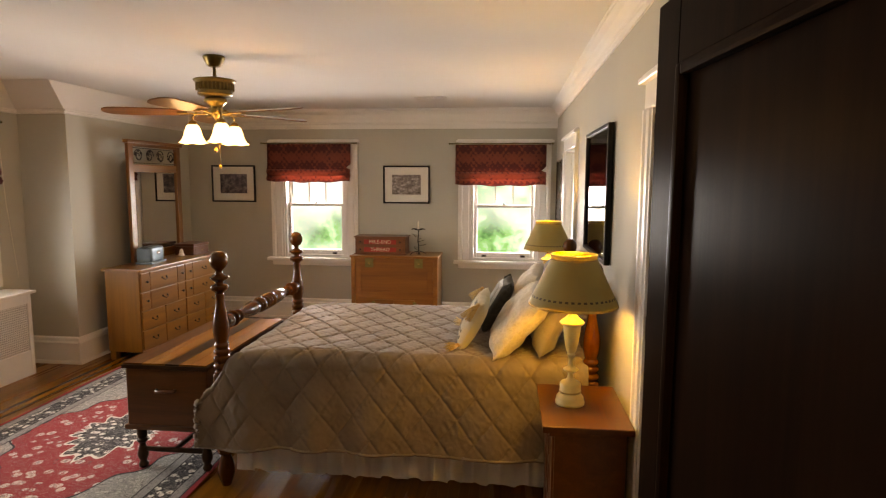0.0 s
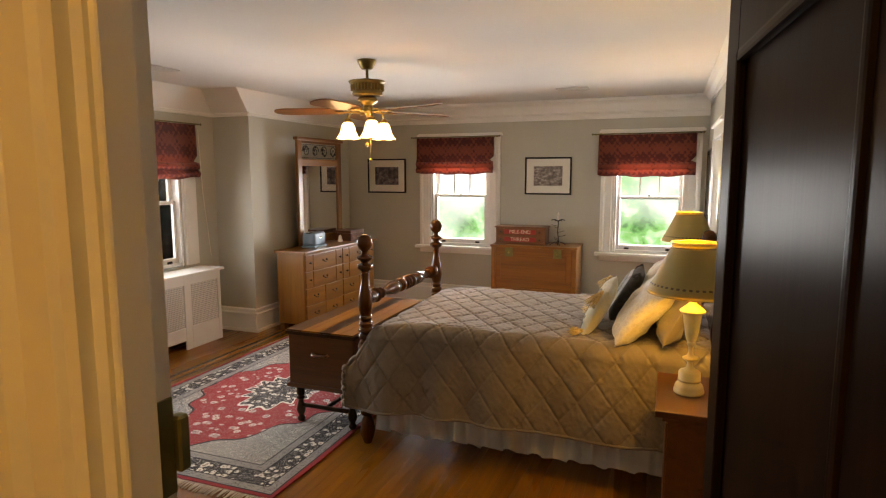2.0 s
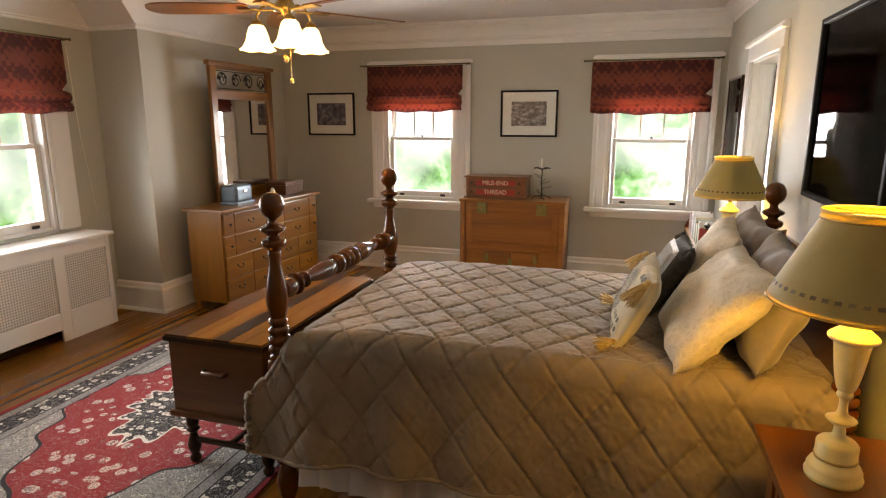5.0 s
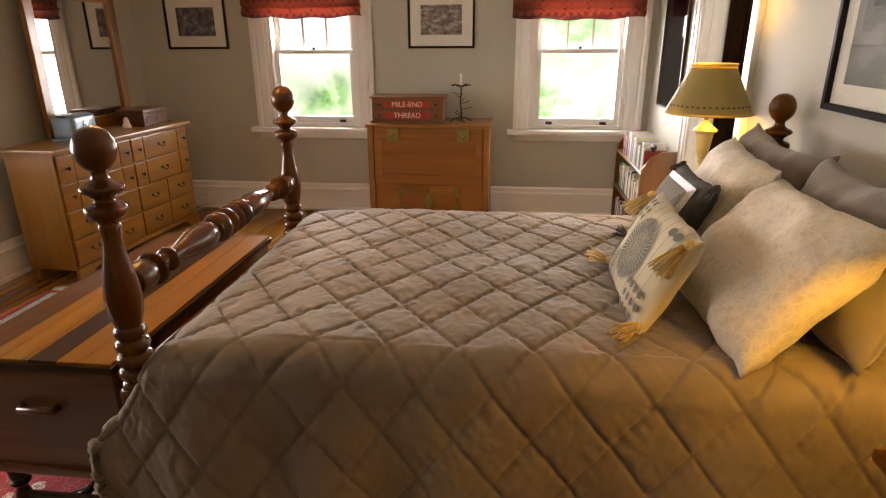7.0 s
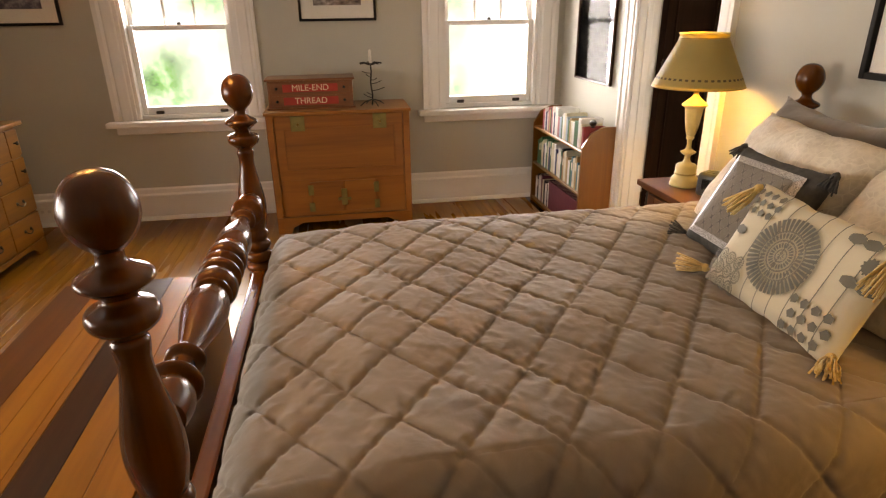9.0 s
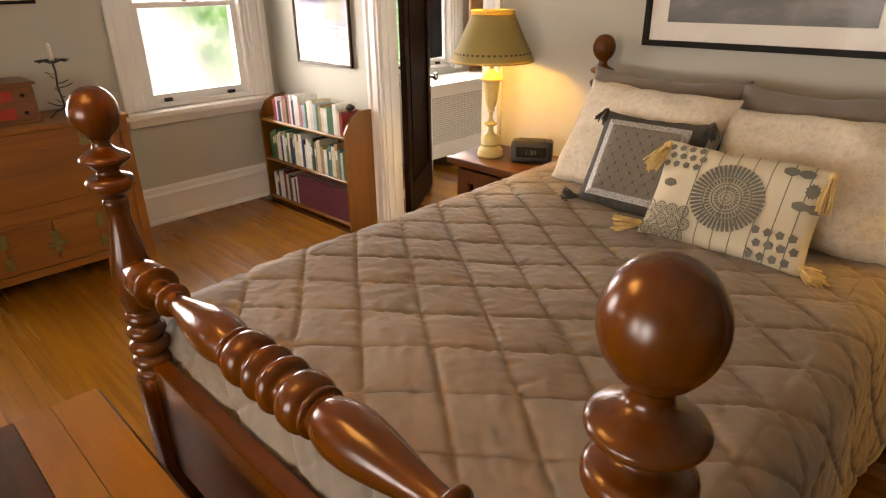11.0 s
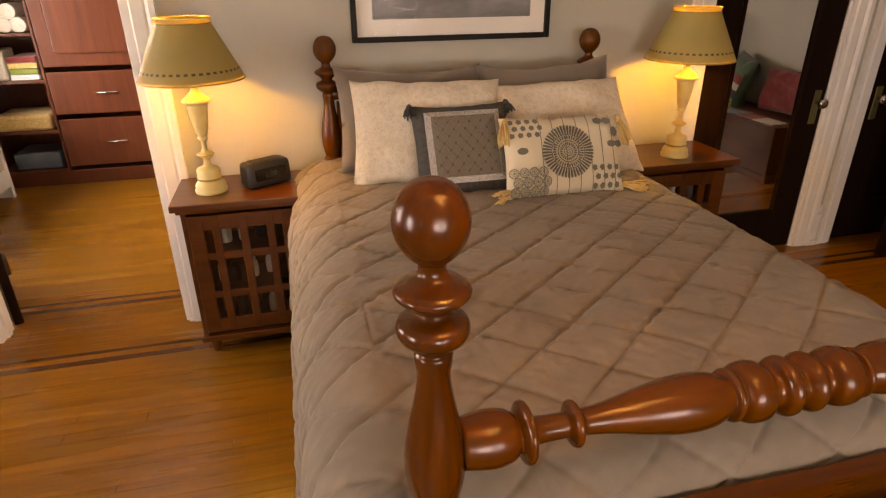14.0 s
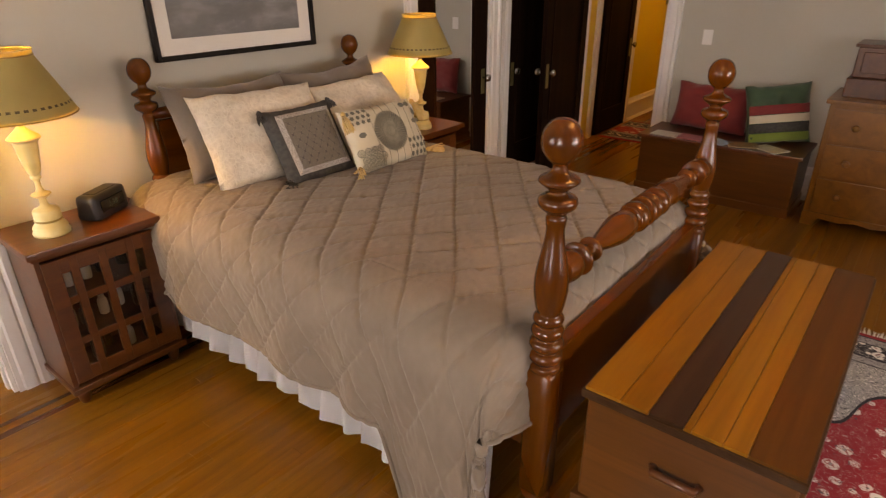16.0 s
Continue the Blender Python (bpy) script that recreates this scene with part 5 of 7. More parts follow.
table_lamp((0.19, 3.25, 0.777), "lit ivory table lamp with an olive metal shade")
table_lamp((0.225, 5.545, 0.777), "lit ivory table lamp with an olive metal shade")
clock = thing("clock_radio", "black rounded clock radio on the nightstand", "clock radio", (0.275, 5.31, 0.777), 30)
bm = block(-0.055, 0.055, -0.105, 0.105, 0.0, 0.112, 0.03, 4)
for v in bm.verts:
    v.co.x *= 1 - 0.18 * (v.co.z / 0.112)
part("case", bm, BLACK, clock, "", True)
part("display", block(-0.0535, -0.048, -0.075, 0.075, 0.03, 0.085, 0.004), plain("dark_display", (0.004, 0.006, 0.005), (0.006, 0.008, 0.007), 5, 0.12, 0.0), clock, "dark glossy display")
part("top_grille", block(-0.025, 0.03, -0.07, 0.07, 0.110, 0.1145, 0.002), IRON, clock)
word("digits", "1:38", 0.034, plain("lcd", (0.03, 0.06, 0.045), (0.04, 0.08, 0.06), 5, 0.4), clock, Matrix.Translation((-0.0542, 0, 0.057)) @ Euler((radians(90), 0, radians(-90))).to_matrix().to_4x4())

# ---- pictures ----
def murky(name, c1, c2, c3, scale=3.0, stretch=(1, 1, 1)):
    m, nt, nodes, links, p = tree(name)
    mp = coords(nt, stretch)
    n1 = node(nt, "TexNoise", Scale=scale, Detail=6.0, Roughness=0.6)
    links.new(mp.outputs[0], n1.inputs[0])
    r = ramp(nt, [(0.32, c1), (0.5, c2), (0.66, c3)])
    links.new(n1.outputs[0], r.inputs[0])
    links.new(r.outputs[0], p.inputs["Base Color"])
    p.inputs["Roughness"].default_value = 0.6
    return m


def picture(at, turn, w, h, label, image, mat_w=0.09, bar=0.022, depth=0.026, group=""):
    """A framed, glazed print; x along the wall, -y into the room, origin at its lower middle."""
    f = thing("framed_picture", label, "picture", at, turn, group)
    bm = block(-w / 2, -w / 2 + bar, -depth, -0.001, 0, h, 0.003)
    cuboid(bm, w / 2 - bar, w / 2, -depth, -0.001, 0, h, 0.003)
    cuboid(bm, -w / 2 + bar, w / 2 - bar, -depth, -0.001, 0, bar, 0.003)
    cuboid(bm, -w / 2 + bar, w / 2 - bar, -depth, -0.001, h - bar, h, 0.003)
    part("frame", bm, FRAMEB, f, "black wooden frame")
    part("mount", block(-w / 2 + bar, w / 2 - bar, -0.012, -0.002, bar, h - bar), MAT, f, "off-white mount")
    part("print", block(-w / 2 + bar + mat_w, w / 2 - bar - mat_w, -0.0135, -0.012, bar + mat_w, h - bar - mat_w), image, f, "monochrome print")
    g = part("glass", block(-w / 2 + bar, w / 2 - bar, -0.0185, -0.0165, bar, h - bar), PICGLASS, f)
    g.visible_shadow = False
    return f


PRINT_A = murky("street_print", (0.02, 0.02, 0.03), (0.10, 0.085, 0.10), (0.30, 0.28, 0.30), 16)
PRINT_B = murky("market_print", (0.06, 0.045, 0.04), (0.22, 0.18, 0.16), (0.5, 0.45, 0.42), 22, (1, 1, 1.6))
PRINT_C = murky("landscape_print", (0.10, 0.10, 0.10), (0.17, 0.17, 0.165), (0.34, 0.34, 0.33), 1.6, (1, 1, 2.5))
picture((-3.71, YN - 0.002, 1.54), 0, 0.595, 0.48, "small black-framed monochrome street picture on the wall", PRINT_A, 0.095, 0.02)
picture((-1.41, YN - 0.002, 1.54), 0, 0.60, 0.48, "small black-framed monochrome market picture on the wall", PRINT_B, 0.095, 0.02)
big = picture((XE - 0.008, 4.375, 1.36), -90, 0.965, 0.81, "large black-framed landscape photograph over the bed", PRINT_C, 0.075, 0.024, 0.034)
bm = bmesh.new()
mount = [(-0.24, 0.42), (-0.18, 0.47), (-0.12, 0.50), (-0.06, 0.55), (-0.02, 0.60), (0.03, 0.56), (0.08, 0.59), (0.13, 0.52), (0.2, 0.48), (0.26, 0.42), (0.3, 0.36), (-0.3, 0.36)]
bm.faces.new([bm.verts.new((x, -0.0142, z)) for x, z in mount])
part("hill", bm, murky("dark_hill", (0.05, 0.05, 0.05), (0.09, 0.09, 0.09), (0.14, 0.14, 0.14), 9), big, "dark hill in the print")

poster = thing("framed_poster", "framed art poster with a pale lettered margin", "poster", (XE - 0.002, 7.31, 1.09), -90)
pw, ph = 0.66, 0.98
bm = block(-pw / 2, -pw / 2 + 0.016, -0.026, -0.001, 0, ph, 0.003)
cuboid(bm, pw / 2 - 0.016, pw / 2, -0.026, -0.001, 0, ph, 0.003)
cuboid(bm, -pw / 2 + 0.016, pw / 2 - 0.016, -0.026, -0.001, 0, 0.016, 0.003)
cuboid(bm, -pw / 2 + 0.016, pw / 2 - 0.016, -0.026, -0.001, ph - 0.016, ph, 0.003)
part("frame", bm, WALNUT, poster, "dark wooden frame")
part("sheet", block(-pw / 2 + 0.016, pw / 2 - 0.016, -0.010, -0.002, 0.016, ph - 0.016), PAPER, poster, "pale paper sheet")
part("image", block(-pw / 2 + 0.045, pw / 2 - 0.045, -0.012, -0.010, 0.27, ph - 0.05), murky("violet_painting", (0.05, 0.045, 0.12), (0.16, 0.15, 0.24), (0.30, 0.33, 0.36), 3.2), poster, "violet and grey painted scene")
part("image_tower", block(-0.26, -0.16, -0.0135, -0.012, 0.46, 0.86), murky("pale_tower", (0.3, 0.33, 0.4), (0.42, 0.46, 0.54), (0.55, 0.58, 0.64), 4), poster)
part("image_roses", block(0.05, 0.24, -0.0135, -0.012, 0.30, 0.52), murky("rose_bush", (0.05, 0.09, 0.04), (0.16, 0.20, 0.08), (0.4, 0.14, 0.2), 24), poster)
word("lettering", "MAGRITTE", 0.118, murky("grey_ink", (0.06, 0.09, 0.08), (0.09, 0.12, 0.11), (0.12, 0.15, 0.14), 20), poster, Matrix.Translation((0, -0.0112, 0.215)) @ Euler((radians(90), 0, 0)).to_matrix().to_4x4() @ Matrix.Diagonal((0.98, 1, 1, 1)))
for z, w in ((0.135, 0.42), (0.115, 0.30)):
    part("small_print", block(-w / 2, w / 2, -0.0112, -0.010, z, z + 0.006), IRON, poster)
pg = part("glass", block(-pw / 2 + 0.016, pw / 2 - 0.016, -0.021, -0.019, 0.016, ph - 0.016), PICGLASS, poster)
pg.visible_shadow = False

# ---- ceiling fan ----
fan = thing("ceiling_fan", "brass ceiling fan with wooden blades and three lit glass shades", "ceiling fan", (-2.25, 4.66, 0))
part("canopy", lathe(smooth_profile([(0.075, 2.72), (0.078, 2.71), (0.066, 2.685), (0.05, 2.655), (0.036, 2.645)], 3), None, 28), FANBRASS, fan, "antique brass canopy")
part("downrod", lathe([(0.012, 2.54), (0.012, 2.66)], None, 14), FANBRASS, fan)
motor = part("motor", lathe(smooth_profile([(0.03, 2.575), (0.06, 2.565), (0.142, 2.555), (0.146, 2.54), (0.132, 2.53), (0.125, 2.50), (0.118, 2.47), (0.122, 2.455), (0.11, 2.44), (0.05, 2.43)], 3), None, 36), FANBRASS, fan, "antique brass motor housing")
for i in range(30):
    a = 6.28318531 * i / 30
    p = part("vent_rib", block(0.124, 0.134, -0.003, 0.003, 2.478, 2.525), BRASS, motor)
    p.matrix_basis = pose(0, 0, 0, 0, 0, math.degrees(a))
part("switch_cup", lathe(smooth_profile([(0.05, 2.43), (0.075, 2.42), (0.08, 2.40), (0.06, 2.38), (0.04, 2.36), (0.052, 2.345), (0.05, 2.315), (0.03, 2.30), (0.012, 2.28), (0.01, 2.265)], 3), None, 28), BRASS, fan)
BLADE = wood("fan_blade", (0.11, 0.04, 0.015), (0.2, 0.075, 0.026), (0.28, 0.12, 0.045), "x", 0.34, 0.3, 0.1)
for k in range(5):
    a = 53 + 72 * k
    m = pose(0, 0, 2.315 * U, 0, 0, a)
    bm = bmesh.new()
    out = [(0.2, 0.055), (0.24, 0.064), (0.45, 0.075), (0.66, 0.077), (0.72, 0.066), (0.755, 0.04), (0.765, 0.015)]
    pts = out + [(x, -y) for x, y in reversed(out)]
    f = bm.faces.new([bm.verts.new((x, y, 0.2 * y)) for x, y in pts])
    ex = bmesh.ops.extrude_face_region(bm, geom=[f])
    for v in [g for g in ex["geom"] if isinstance(g, bmesh.types.BMVert)]:
        v.co.z += 0.008
    b = part("blade", bm, BLADE, fan, "varnished wooden blade")
    b.matrix_basis = m
    arm = block(0.06, 0.16, -0.014, 0.014, -0.012, -0.002, 0.003)
    cuboid(arm, 0.15, 0.26, -0.032, 0.032, -0.010, -0.002, 0.003)
    p = part("bracket", arm, BRASS, b, "brass blade bracket")
for k, a in enumerate((-52, 68, 188)):
    ca, sa = math.cos(radians(a)), math.sin(radians(a))
    arm = part("light_arm", tube([(0.045 * ca, 0.045 * sa, 2.335), (0.09 * ca, 0.09 * sa, 2.345), (0.14 * ca, 0.14 * sa, 2.325), (0.168 * ca, 0.168 * sa, 2.285), (0.172 * ca, 0.172 * sa, 2.25)], 0.008, 8), BRASS, fan)
    part("socket_cap", lathe(smooth_profile([(0.012, 2.265), (0.026, 2.255), (0.032, 2.235), (0.03, 2.225)], 3), pose(0.172 * ca, 0.172 * sa, 0), 18), BRASS, arm)
    bm = bmesh.new()
    seg = 36
    prof = [(0.03, 2.235), (0.044, 2.222), (0.056, 2.19), (0.064, 2.155), (0.078, 2.125), (0.1, 2.1)]
    rr = []
    for j, (r, z) in enumerate(prof):
        rr.append([bm.verts.new((0.172 * ca + (r + 0.004 * (j == 5) * math.cos(6 * 6.28318531 * i / seg)) * math.cos(6.28318531 * i / seg), 0.172 * sa + (r + 0.004 * (j == 5) * math.cos(6 * 6.28318531 * i / seg)) * math.sin(6.28318531 * i / seg), z + 0.004 * (j == 5) * math.cos(6 * 6.28318531 * i / seg))) for i in range(seg)])
    for p_, q_ in zip(rr, rr[1:]):
        for i in range(seg):
            bm.faces.new((p_[i], p_[(i + 1) % seg], q_[(i + 1) % seg], q_[i]))
    s = part("glass_shade", bm, FROST, arm, "lit frosted glass bell shade", True)
    s.visible_shadow = False
part("pull_chain", tube([(0.02, 0, 2.28), (0.021, 0, 2.05), (0.02, 0, 1.93)], 0.0025, 5), BRASS, fan, "brass pull chain")
part("chain_knob", lathe(smooth_profile([(0.004, 0.03), (0.012, 0.018), (0.009, 0.005), (0.0, 0.0)], 3), pose(0.02, 0, 1.915), 10), BRASS, fan)
part("chain_knob", lathe(smooth_profile([(0.004, 0.045), (0.014, 0.025), (0.01, 0.008), (0.0, 0.0)], 3), pose(-0.015, 0.01, 2.03), 10), BRASS, fan)
for x, y, a in ((-0.96, 6.93, 0), (-4.08, 4.32, 90)):
    v = thing("ceiling_vent", "white enamelled ceiling vent grille", "vent", (x, y, ZC), a, "ceiling vents")
    bm = block(-0.17, -0.145, -0.085, 0.085, -0.012, 0, 0.003)
    cuboid(bm, 0.145, 0.17, -0.085, 0.085, -0.012, 0, 0.003)
    cuboid(bm, -0.145, 0.145, -0.085, -0.06, -0.012, 0, 0.003)
    cuboid(bm, -0.145, 0.145, 0.06, 0.085, -0.012, 0, 0.003)
    part("frame", bm, VENTW, v)
    # no hollow behind the slats: a dark sheet paints the shade of the duct
    part("backing", block(-0.145, 0.145, -0.06, 0.06, -0.003, -0.001), IRON, v, "dark sheet standing in for shade in the duct")
    for k in range(7):
        s = part("slat", block(-0.145, 0.145, -0.001, 0.001, -0.008, 0.008), VENTW, v)
        s.matrix_basis = pose(0, (-0.05 + 0.1 * k / 6) * U, -0.006 * U, 55)


# ---- dresser and mirror ----
dresser = thing("dresser", "long honey pine dresser with many small drawers", "dresser", (-3.895, 6.70, 0), -3.5)
dresser.scale.y = 0.908
bm = block(-0.20, 0.18, -0.83, 0.83, 0.09, 0.915, 0.004)
part("body", bm, PINE_Z, dresser)
part("top", block(-0.215, 0.225, -0.865, 0.865, 0.915, 0.943, 0.008, 2), PINE, dresser)
bm = bmesh.new()
out = [(-0.83, 0.0), (-0.70, 0.0), (-0.685, 0.035), (-0.64, 0.062), (-0.56, 0.07), (0.56, 0.07), (0.64, 0.062), (0.685, 0.035), (0.70, 0.0), (0.83, 0.0), (0.83, 0.1), (-0.83, 0.1)]
f = bm.faces.new([bm.verts.new((0.17, y, z)) for y, z in out])
ex = bmesh.ops.extrude_face_region(bm, geom=[f])
for v in [g for g in ex["geom"] if isinstance(g, bmesh.types.BMVert)]:
    v.co.x += 0.022
part("plinth", bm, PINE, dresser, "bracket-footed plinth")
for y in (-0.78, 0.78):
    part("back_foot", block(-0.19, -0.13, y - 0.04, y + 0.04, 0, 0.09), PINE_Z, dresser)


def drawer_front(parent, y0, y1, z0, z1, handles, x=0.18):
    d = part("drawer", block(x, x + 0.018, y0, y1, z0, z1, 0.006, 2), PINE, parent)
    for kind, y in handles:
        z = (z0 + z1) / 2
        if kind == "knob":
            part("knob", lathe(smooth_profile([(0.006, 0), (0.006, 0.012), (0.014, 0.02), (0.012, 0.028), (0.0, 0.032)], 2), pose(x + 0.018, y, z, 0, 90, 0), 12), IRON, d, "dark metal knob")
        else:
            bm_ = tube([(x + 0.02, y - 0.04, z + 0.005), (x + 0.032, y - 0.036, z - 0.006), (x + 0.036, y - 0.015, z - 0.018), (x + 0.036, y + 0.015, z - 0.018), (x + 0.032, y + 0.036, z - 0.006), (x + 0.02, y + 0.04, z + 0.005)], 0.004, 6)
            for s_ in (-0.04, 0.04):
                lathe([(0.012, 0), (0.012, 0.004), (0.005, 0.01), (0.0, 0.012)], pose(x + 0.018, y + s_, z + 0.005, 0, 90, 0), 10, bm_)
            part("handle", bm_, IRON, d, "dark metal bail handle")
    return d


rowz = [(0.12, 0.305), (0.32, 0.505), (0.52, 0.70), (0.715, 0.895)]
for half_y in (-0.82, 0.005):
    for r_, (z0, z1) in enumerate(rowz):
        if r_ < 2:
            w = 0.815 / 2
            for c_ in range(2):
                a = half_y + c_ * w
                drawer_front(dresser, a + 0.005, a + w - 0.005, z0, z1, [("bail", a + w / 2)])
        else:
            a = half_y
            for wd, kind in ((0.155, "knob"), (0.505, "bail"), (0.155, "knob")):
                drawer_front(dresser, a + 0.005, a + wd - 0.005, z0, z1, [(kind, a + wd / 2)])
                a += wd
mir = thing("dresser_mirror", "tall pine-framed mirror with a wrought iron scroll panel on the dresser", "mirror", (-4.10, 6.87, 0.943))
mw, mh = 0.5, 1.31
for s_ in (-1, 1):
    a, b = sorted((s_ * mw, s_ * (mw - 0.085)))
    part("stile", block(-0.025, 0.012, a, b, 0, mh - 0.04, 0.006, 2), PINE_Z, mir)
for z0, z1 in ((0.0, 0.10), (0.965, 1.05), (1.24, 1.275)):
    part("rail", block(-0.02, 0.008, -mw + 0.085, mw - 0.085, z0, z1, 0.004), PINE, mir)
part("cornice", block(-0.03, 0.03, -mw - 0.03, mw + 0.03, mh - 0.04, mh, 0.012, 2), PINE, mir)
part("mirror_glass", block(-0.012, -0.008, -mw + 0.08, mw - 0.08, 0.095, 0.97), MIRROR, mir, "plain mirror glass")
for k in range(4):
    bm = bmesh.new()
    cy = -0.31 + 0.207 * k
    pts = []
    for i in range(34):
        a = i * 0.3
        r = 0.075 * (1 - i / 40)
        pts.append((0.0, cy + (1 if k % 2 else -1) * r * math.cos(a), 1.145 + r * math.sin(a)))
    tube(pts, 0.006, 6, bm)
    part("iron_scroll", bm, IRON, mir, "dark wrought iron scroll")
    bm = bmesh.new()
    for j in range(3):
        a = 0.6 + j * 1.1 + k
        c = Vector((0.003, cy + 0.05 * math.cos(a), 1.145 + 0.05 * math.sin(a)))
        lathe(smooth_profile([(0.002, -0.025), (0.014, -0.005), (0.010, 0.01), (0.0, 0.028)], 2), Matrix.Translation(c) @ pose(0, 0, 0, math.degrees(a) * 1.0, 0, 0), 8, bm)
    part("iron_leaf", bm, IRON, mir)
for s_ in (1.065, 1.225):
    part("iron_bar", tube([(0, -mw + 0.085, s_), (0, mw - 0.085, s_)], 0.004, 6), IRON, mir)
tin = thing("bread_tin", "dusty blue metal box with a rounded lid on the dresser", "tin box", (-3.93, 6.42, 0.943), 4)
bm = block(-0.085, 0.085, -0.14, 0.14, 0.012, 0.175, 0.045, 4)
part("body", bm, BLUETIN, tin, "", True)
part("base", block(-0.09, 0.095, -0.15, 0.15, 0.0, 0.02, 0.004), BLUETIN, tin)
part("lid_strip", block(-0.03, 0.03, -0.143, 0.143, 0.168, 0.179, 0.003), IRON, tin, "dark strip on the lid")
part("latch", block(0.085, 0.092, -0.03, 0.03, 0.10, 0.13, 0.002), STEEL, tin)
jb = thing("jewellery_box", "small reddish wooden box on the dresser", "wooden box", (-3.90, 7.22, 0.943), -3)
part("body", block(-0.12, 0.12, -0.16, 0.16, 0.0, 0.10, 0.006, 2), MAHOG, jb)
part("lid", block(-0.125, 0.125, -0.165, 0.165, 0.102, 0.135, 0.01, 2), MAHOG, jb)
part("drawer", block(0.12, 0.126, -0.135, 0.135, 0.018, 0.085, 0.003), MAHOG, jb)
part("knob", lathe([(0.004, 0), (0.009, 0.01), (0.0, 0.016)], pose(0.126, 0, 0.05, 0, 90, 0), 10), BRASS, jb)
solo("stone_figurine", lathe(smooth_profile([(0.03, 0.943), (0.034, 0.96), (0.022, 0.985), (0.024, 1.0), (0.01, 1.025), (0.0, 1.03)], 3), pose(-3.9, 6.98, 0), 14), PAPER, "small pale stone figurine on the dresser", "ornament")

# ---- campaign desk ----
desk = thing("drop_front_desk", "elm drop-front campaign desk with green brass fittings", "desk", (-1.465, 7.4, 0))
hw, hh, dd = 0.525, 0.935, 0.50
part("top", block(-hw - 0.012, hw + 0.012, -0.012, dd, hh - 0.025, hh, 0.006, 2), ELM, desk)
part("body", block(-hw, hw, 0.02, dd, 0.13, hh - 0.025, 0.004), ELM, desk)
for s_ in (-1, 1):
    a, b = sorted((s_ * hw, s_ * (hw - 0.05)))
    part("side_stile", block(a, b, 0.0, 0.02, 0.13, hh - 0.025, 0.003), ELM, desk)
ff = part("drop_front", block(-hw + 0.055, hw - 0.055, 0.008, 0.02, 0.42, hh - 0.03, 0.003), ELM, desk)
part("front_panel", block(-hw + 0.12, hw - 0.12, 0.0, 0.008, 0.50, hh - 0.12, 0.004), ELM, ff, "figured elm panel")
for s_ in (-1, 1):
    lp = part("lock_plate", block(s_ * 0.3 - 0.05, s_ * 0.3 + 0.05, -0.008, -0.001, hh - 0.14, hh - 0.03, 0.002), PATINA, ff, "green brass lock plate")
    part("hasp", lathe([(0.012, 0), (0.012, 0.006), (0.006, 0.016), (0.0, 0.018)], pose(s_ * 0.3, -0.008, hh - 0.09, 90), 10), BRASS, lp)
    a, b = sorted((s_ * 0.004, s_ * 0.25))
    dr = part("cupboard_door", block(a, b, 0.006, 0.02, 0.16, 0.40, 0.003), ELM, desk)
    part("hinge", block(s_ * 0.25 - 0.02, s_ * 0.25 + 0.02, -0.002, 0.006, 0.30, 0.38, 0.002), PATINA, dr)
    part("hinge", block(s_ * 0.25 - 0.02, s_ * 0.25 + 0.02, -0.002, 0.006, 0.17, 0.24, 0.002), PATINA, dr)
part("clasp", block(-0.05, 0.05, -0.006, 0.006, 0.25, 0.27, 0.002), PATINA, desk, "green brass clasp")
part("clasp_plate", block(-0.022, 0.022, -0.004, 0.006, 0.21, 0.34, 0.002), PATINA, desk)
bm = bmesh.new()
out = [(-hw, 0), (-hw + 0.1, 0), (-hw + 0.12, 0.05), (-hw + 0.2, 0.085), (hw - 0.2, 0.085), (hw - 0.12, 0.05), (hw - 0.1, 0), (hw, 0), (hw, 0.13), (-hw, 0.13)]
f = bm.faces.new([bm.verts.new((x, 0.0, z)) for x, z in out])
ex = bmesh.ops.extrude_face_region(bm, geom=[f])
for v in [g for g in ex["geom"] if isinstance(g, bmesh.types.BMVert)]:
    v.co.y += 0.03
part("apron", bm, ELM, desk, "bracket-footed apron")
for s_ in (-1, 1):
    a, b = sorted((s_ * hw, s_ * (hw - 0.03)))
    part("side_foot", block(a, b, 0.03, dd, 0, 0.13), ELM, desk)
spool = thing("spool_cabinet", "small wooden thread cabinet with two red lettered drawers", "thread cabinet", (-1.655, 7.52, hh))
part("body", block(-0.31, 0.31, 0.0, 0.28, 0.012, 0.205, 0.005), BOXWOOD, spool)
part("top", block(-0.325, 0.325, -0.012, 0.29, 0.205, 0.222, 0.006, 2), BOXWOOD, spool)
part("base", block(-0.325, 0.325, -0.012, 0.29, 0.0, 0.014, 0.004), BOXWOOD, spool)
CREAM_INK = plain("cream_ink", (0.62, 0.55, 0.42), (0.68, 0.6, 0.46), 30, 0.6, 0.05)
for z, text in ((0.155, "MILE-END"), (0.062, "THREAD")):
    d = part("drawer", block(-0.285, 0.285, -0.008, 0.0, z - 0.038, z + 0.038, 0.003), BOXWOOD, spool)
    part("label_plate", block(-0.2, 0.2, -0.011, -0.008, z - 0.028, z + 0.028, 0.002), REDPAINT, d, "red painted label")
    word("lettering", text, 0.062, CREAM_INK, d, Matrix.Translation((0, -0.0122, z)) @ Euler((radians(90), 0, 0)).to_matrix().to_4x4())
    for s_ in (-1, 1):
        part("knob", lathe([(0.005, 0), (0.011, 0.012), (0.0, 0.02)], pose(s_ * 0.245, -0.008, z, 90), 10), IRON, d)
stand = thing("candle_holder", "twiggy iron candle holder with a white candle on the desk", "candle holder", (-1.2, 7.6, hh))
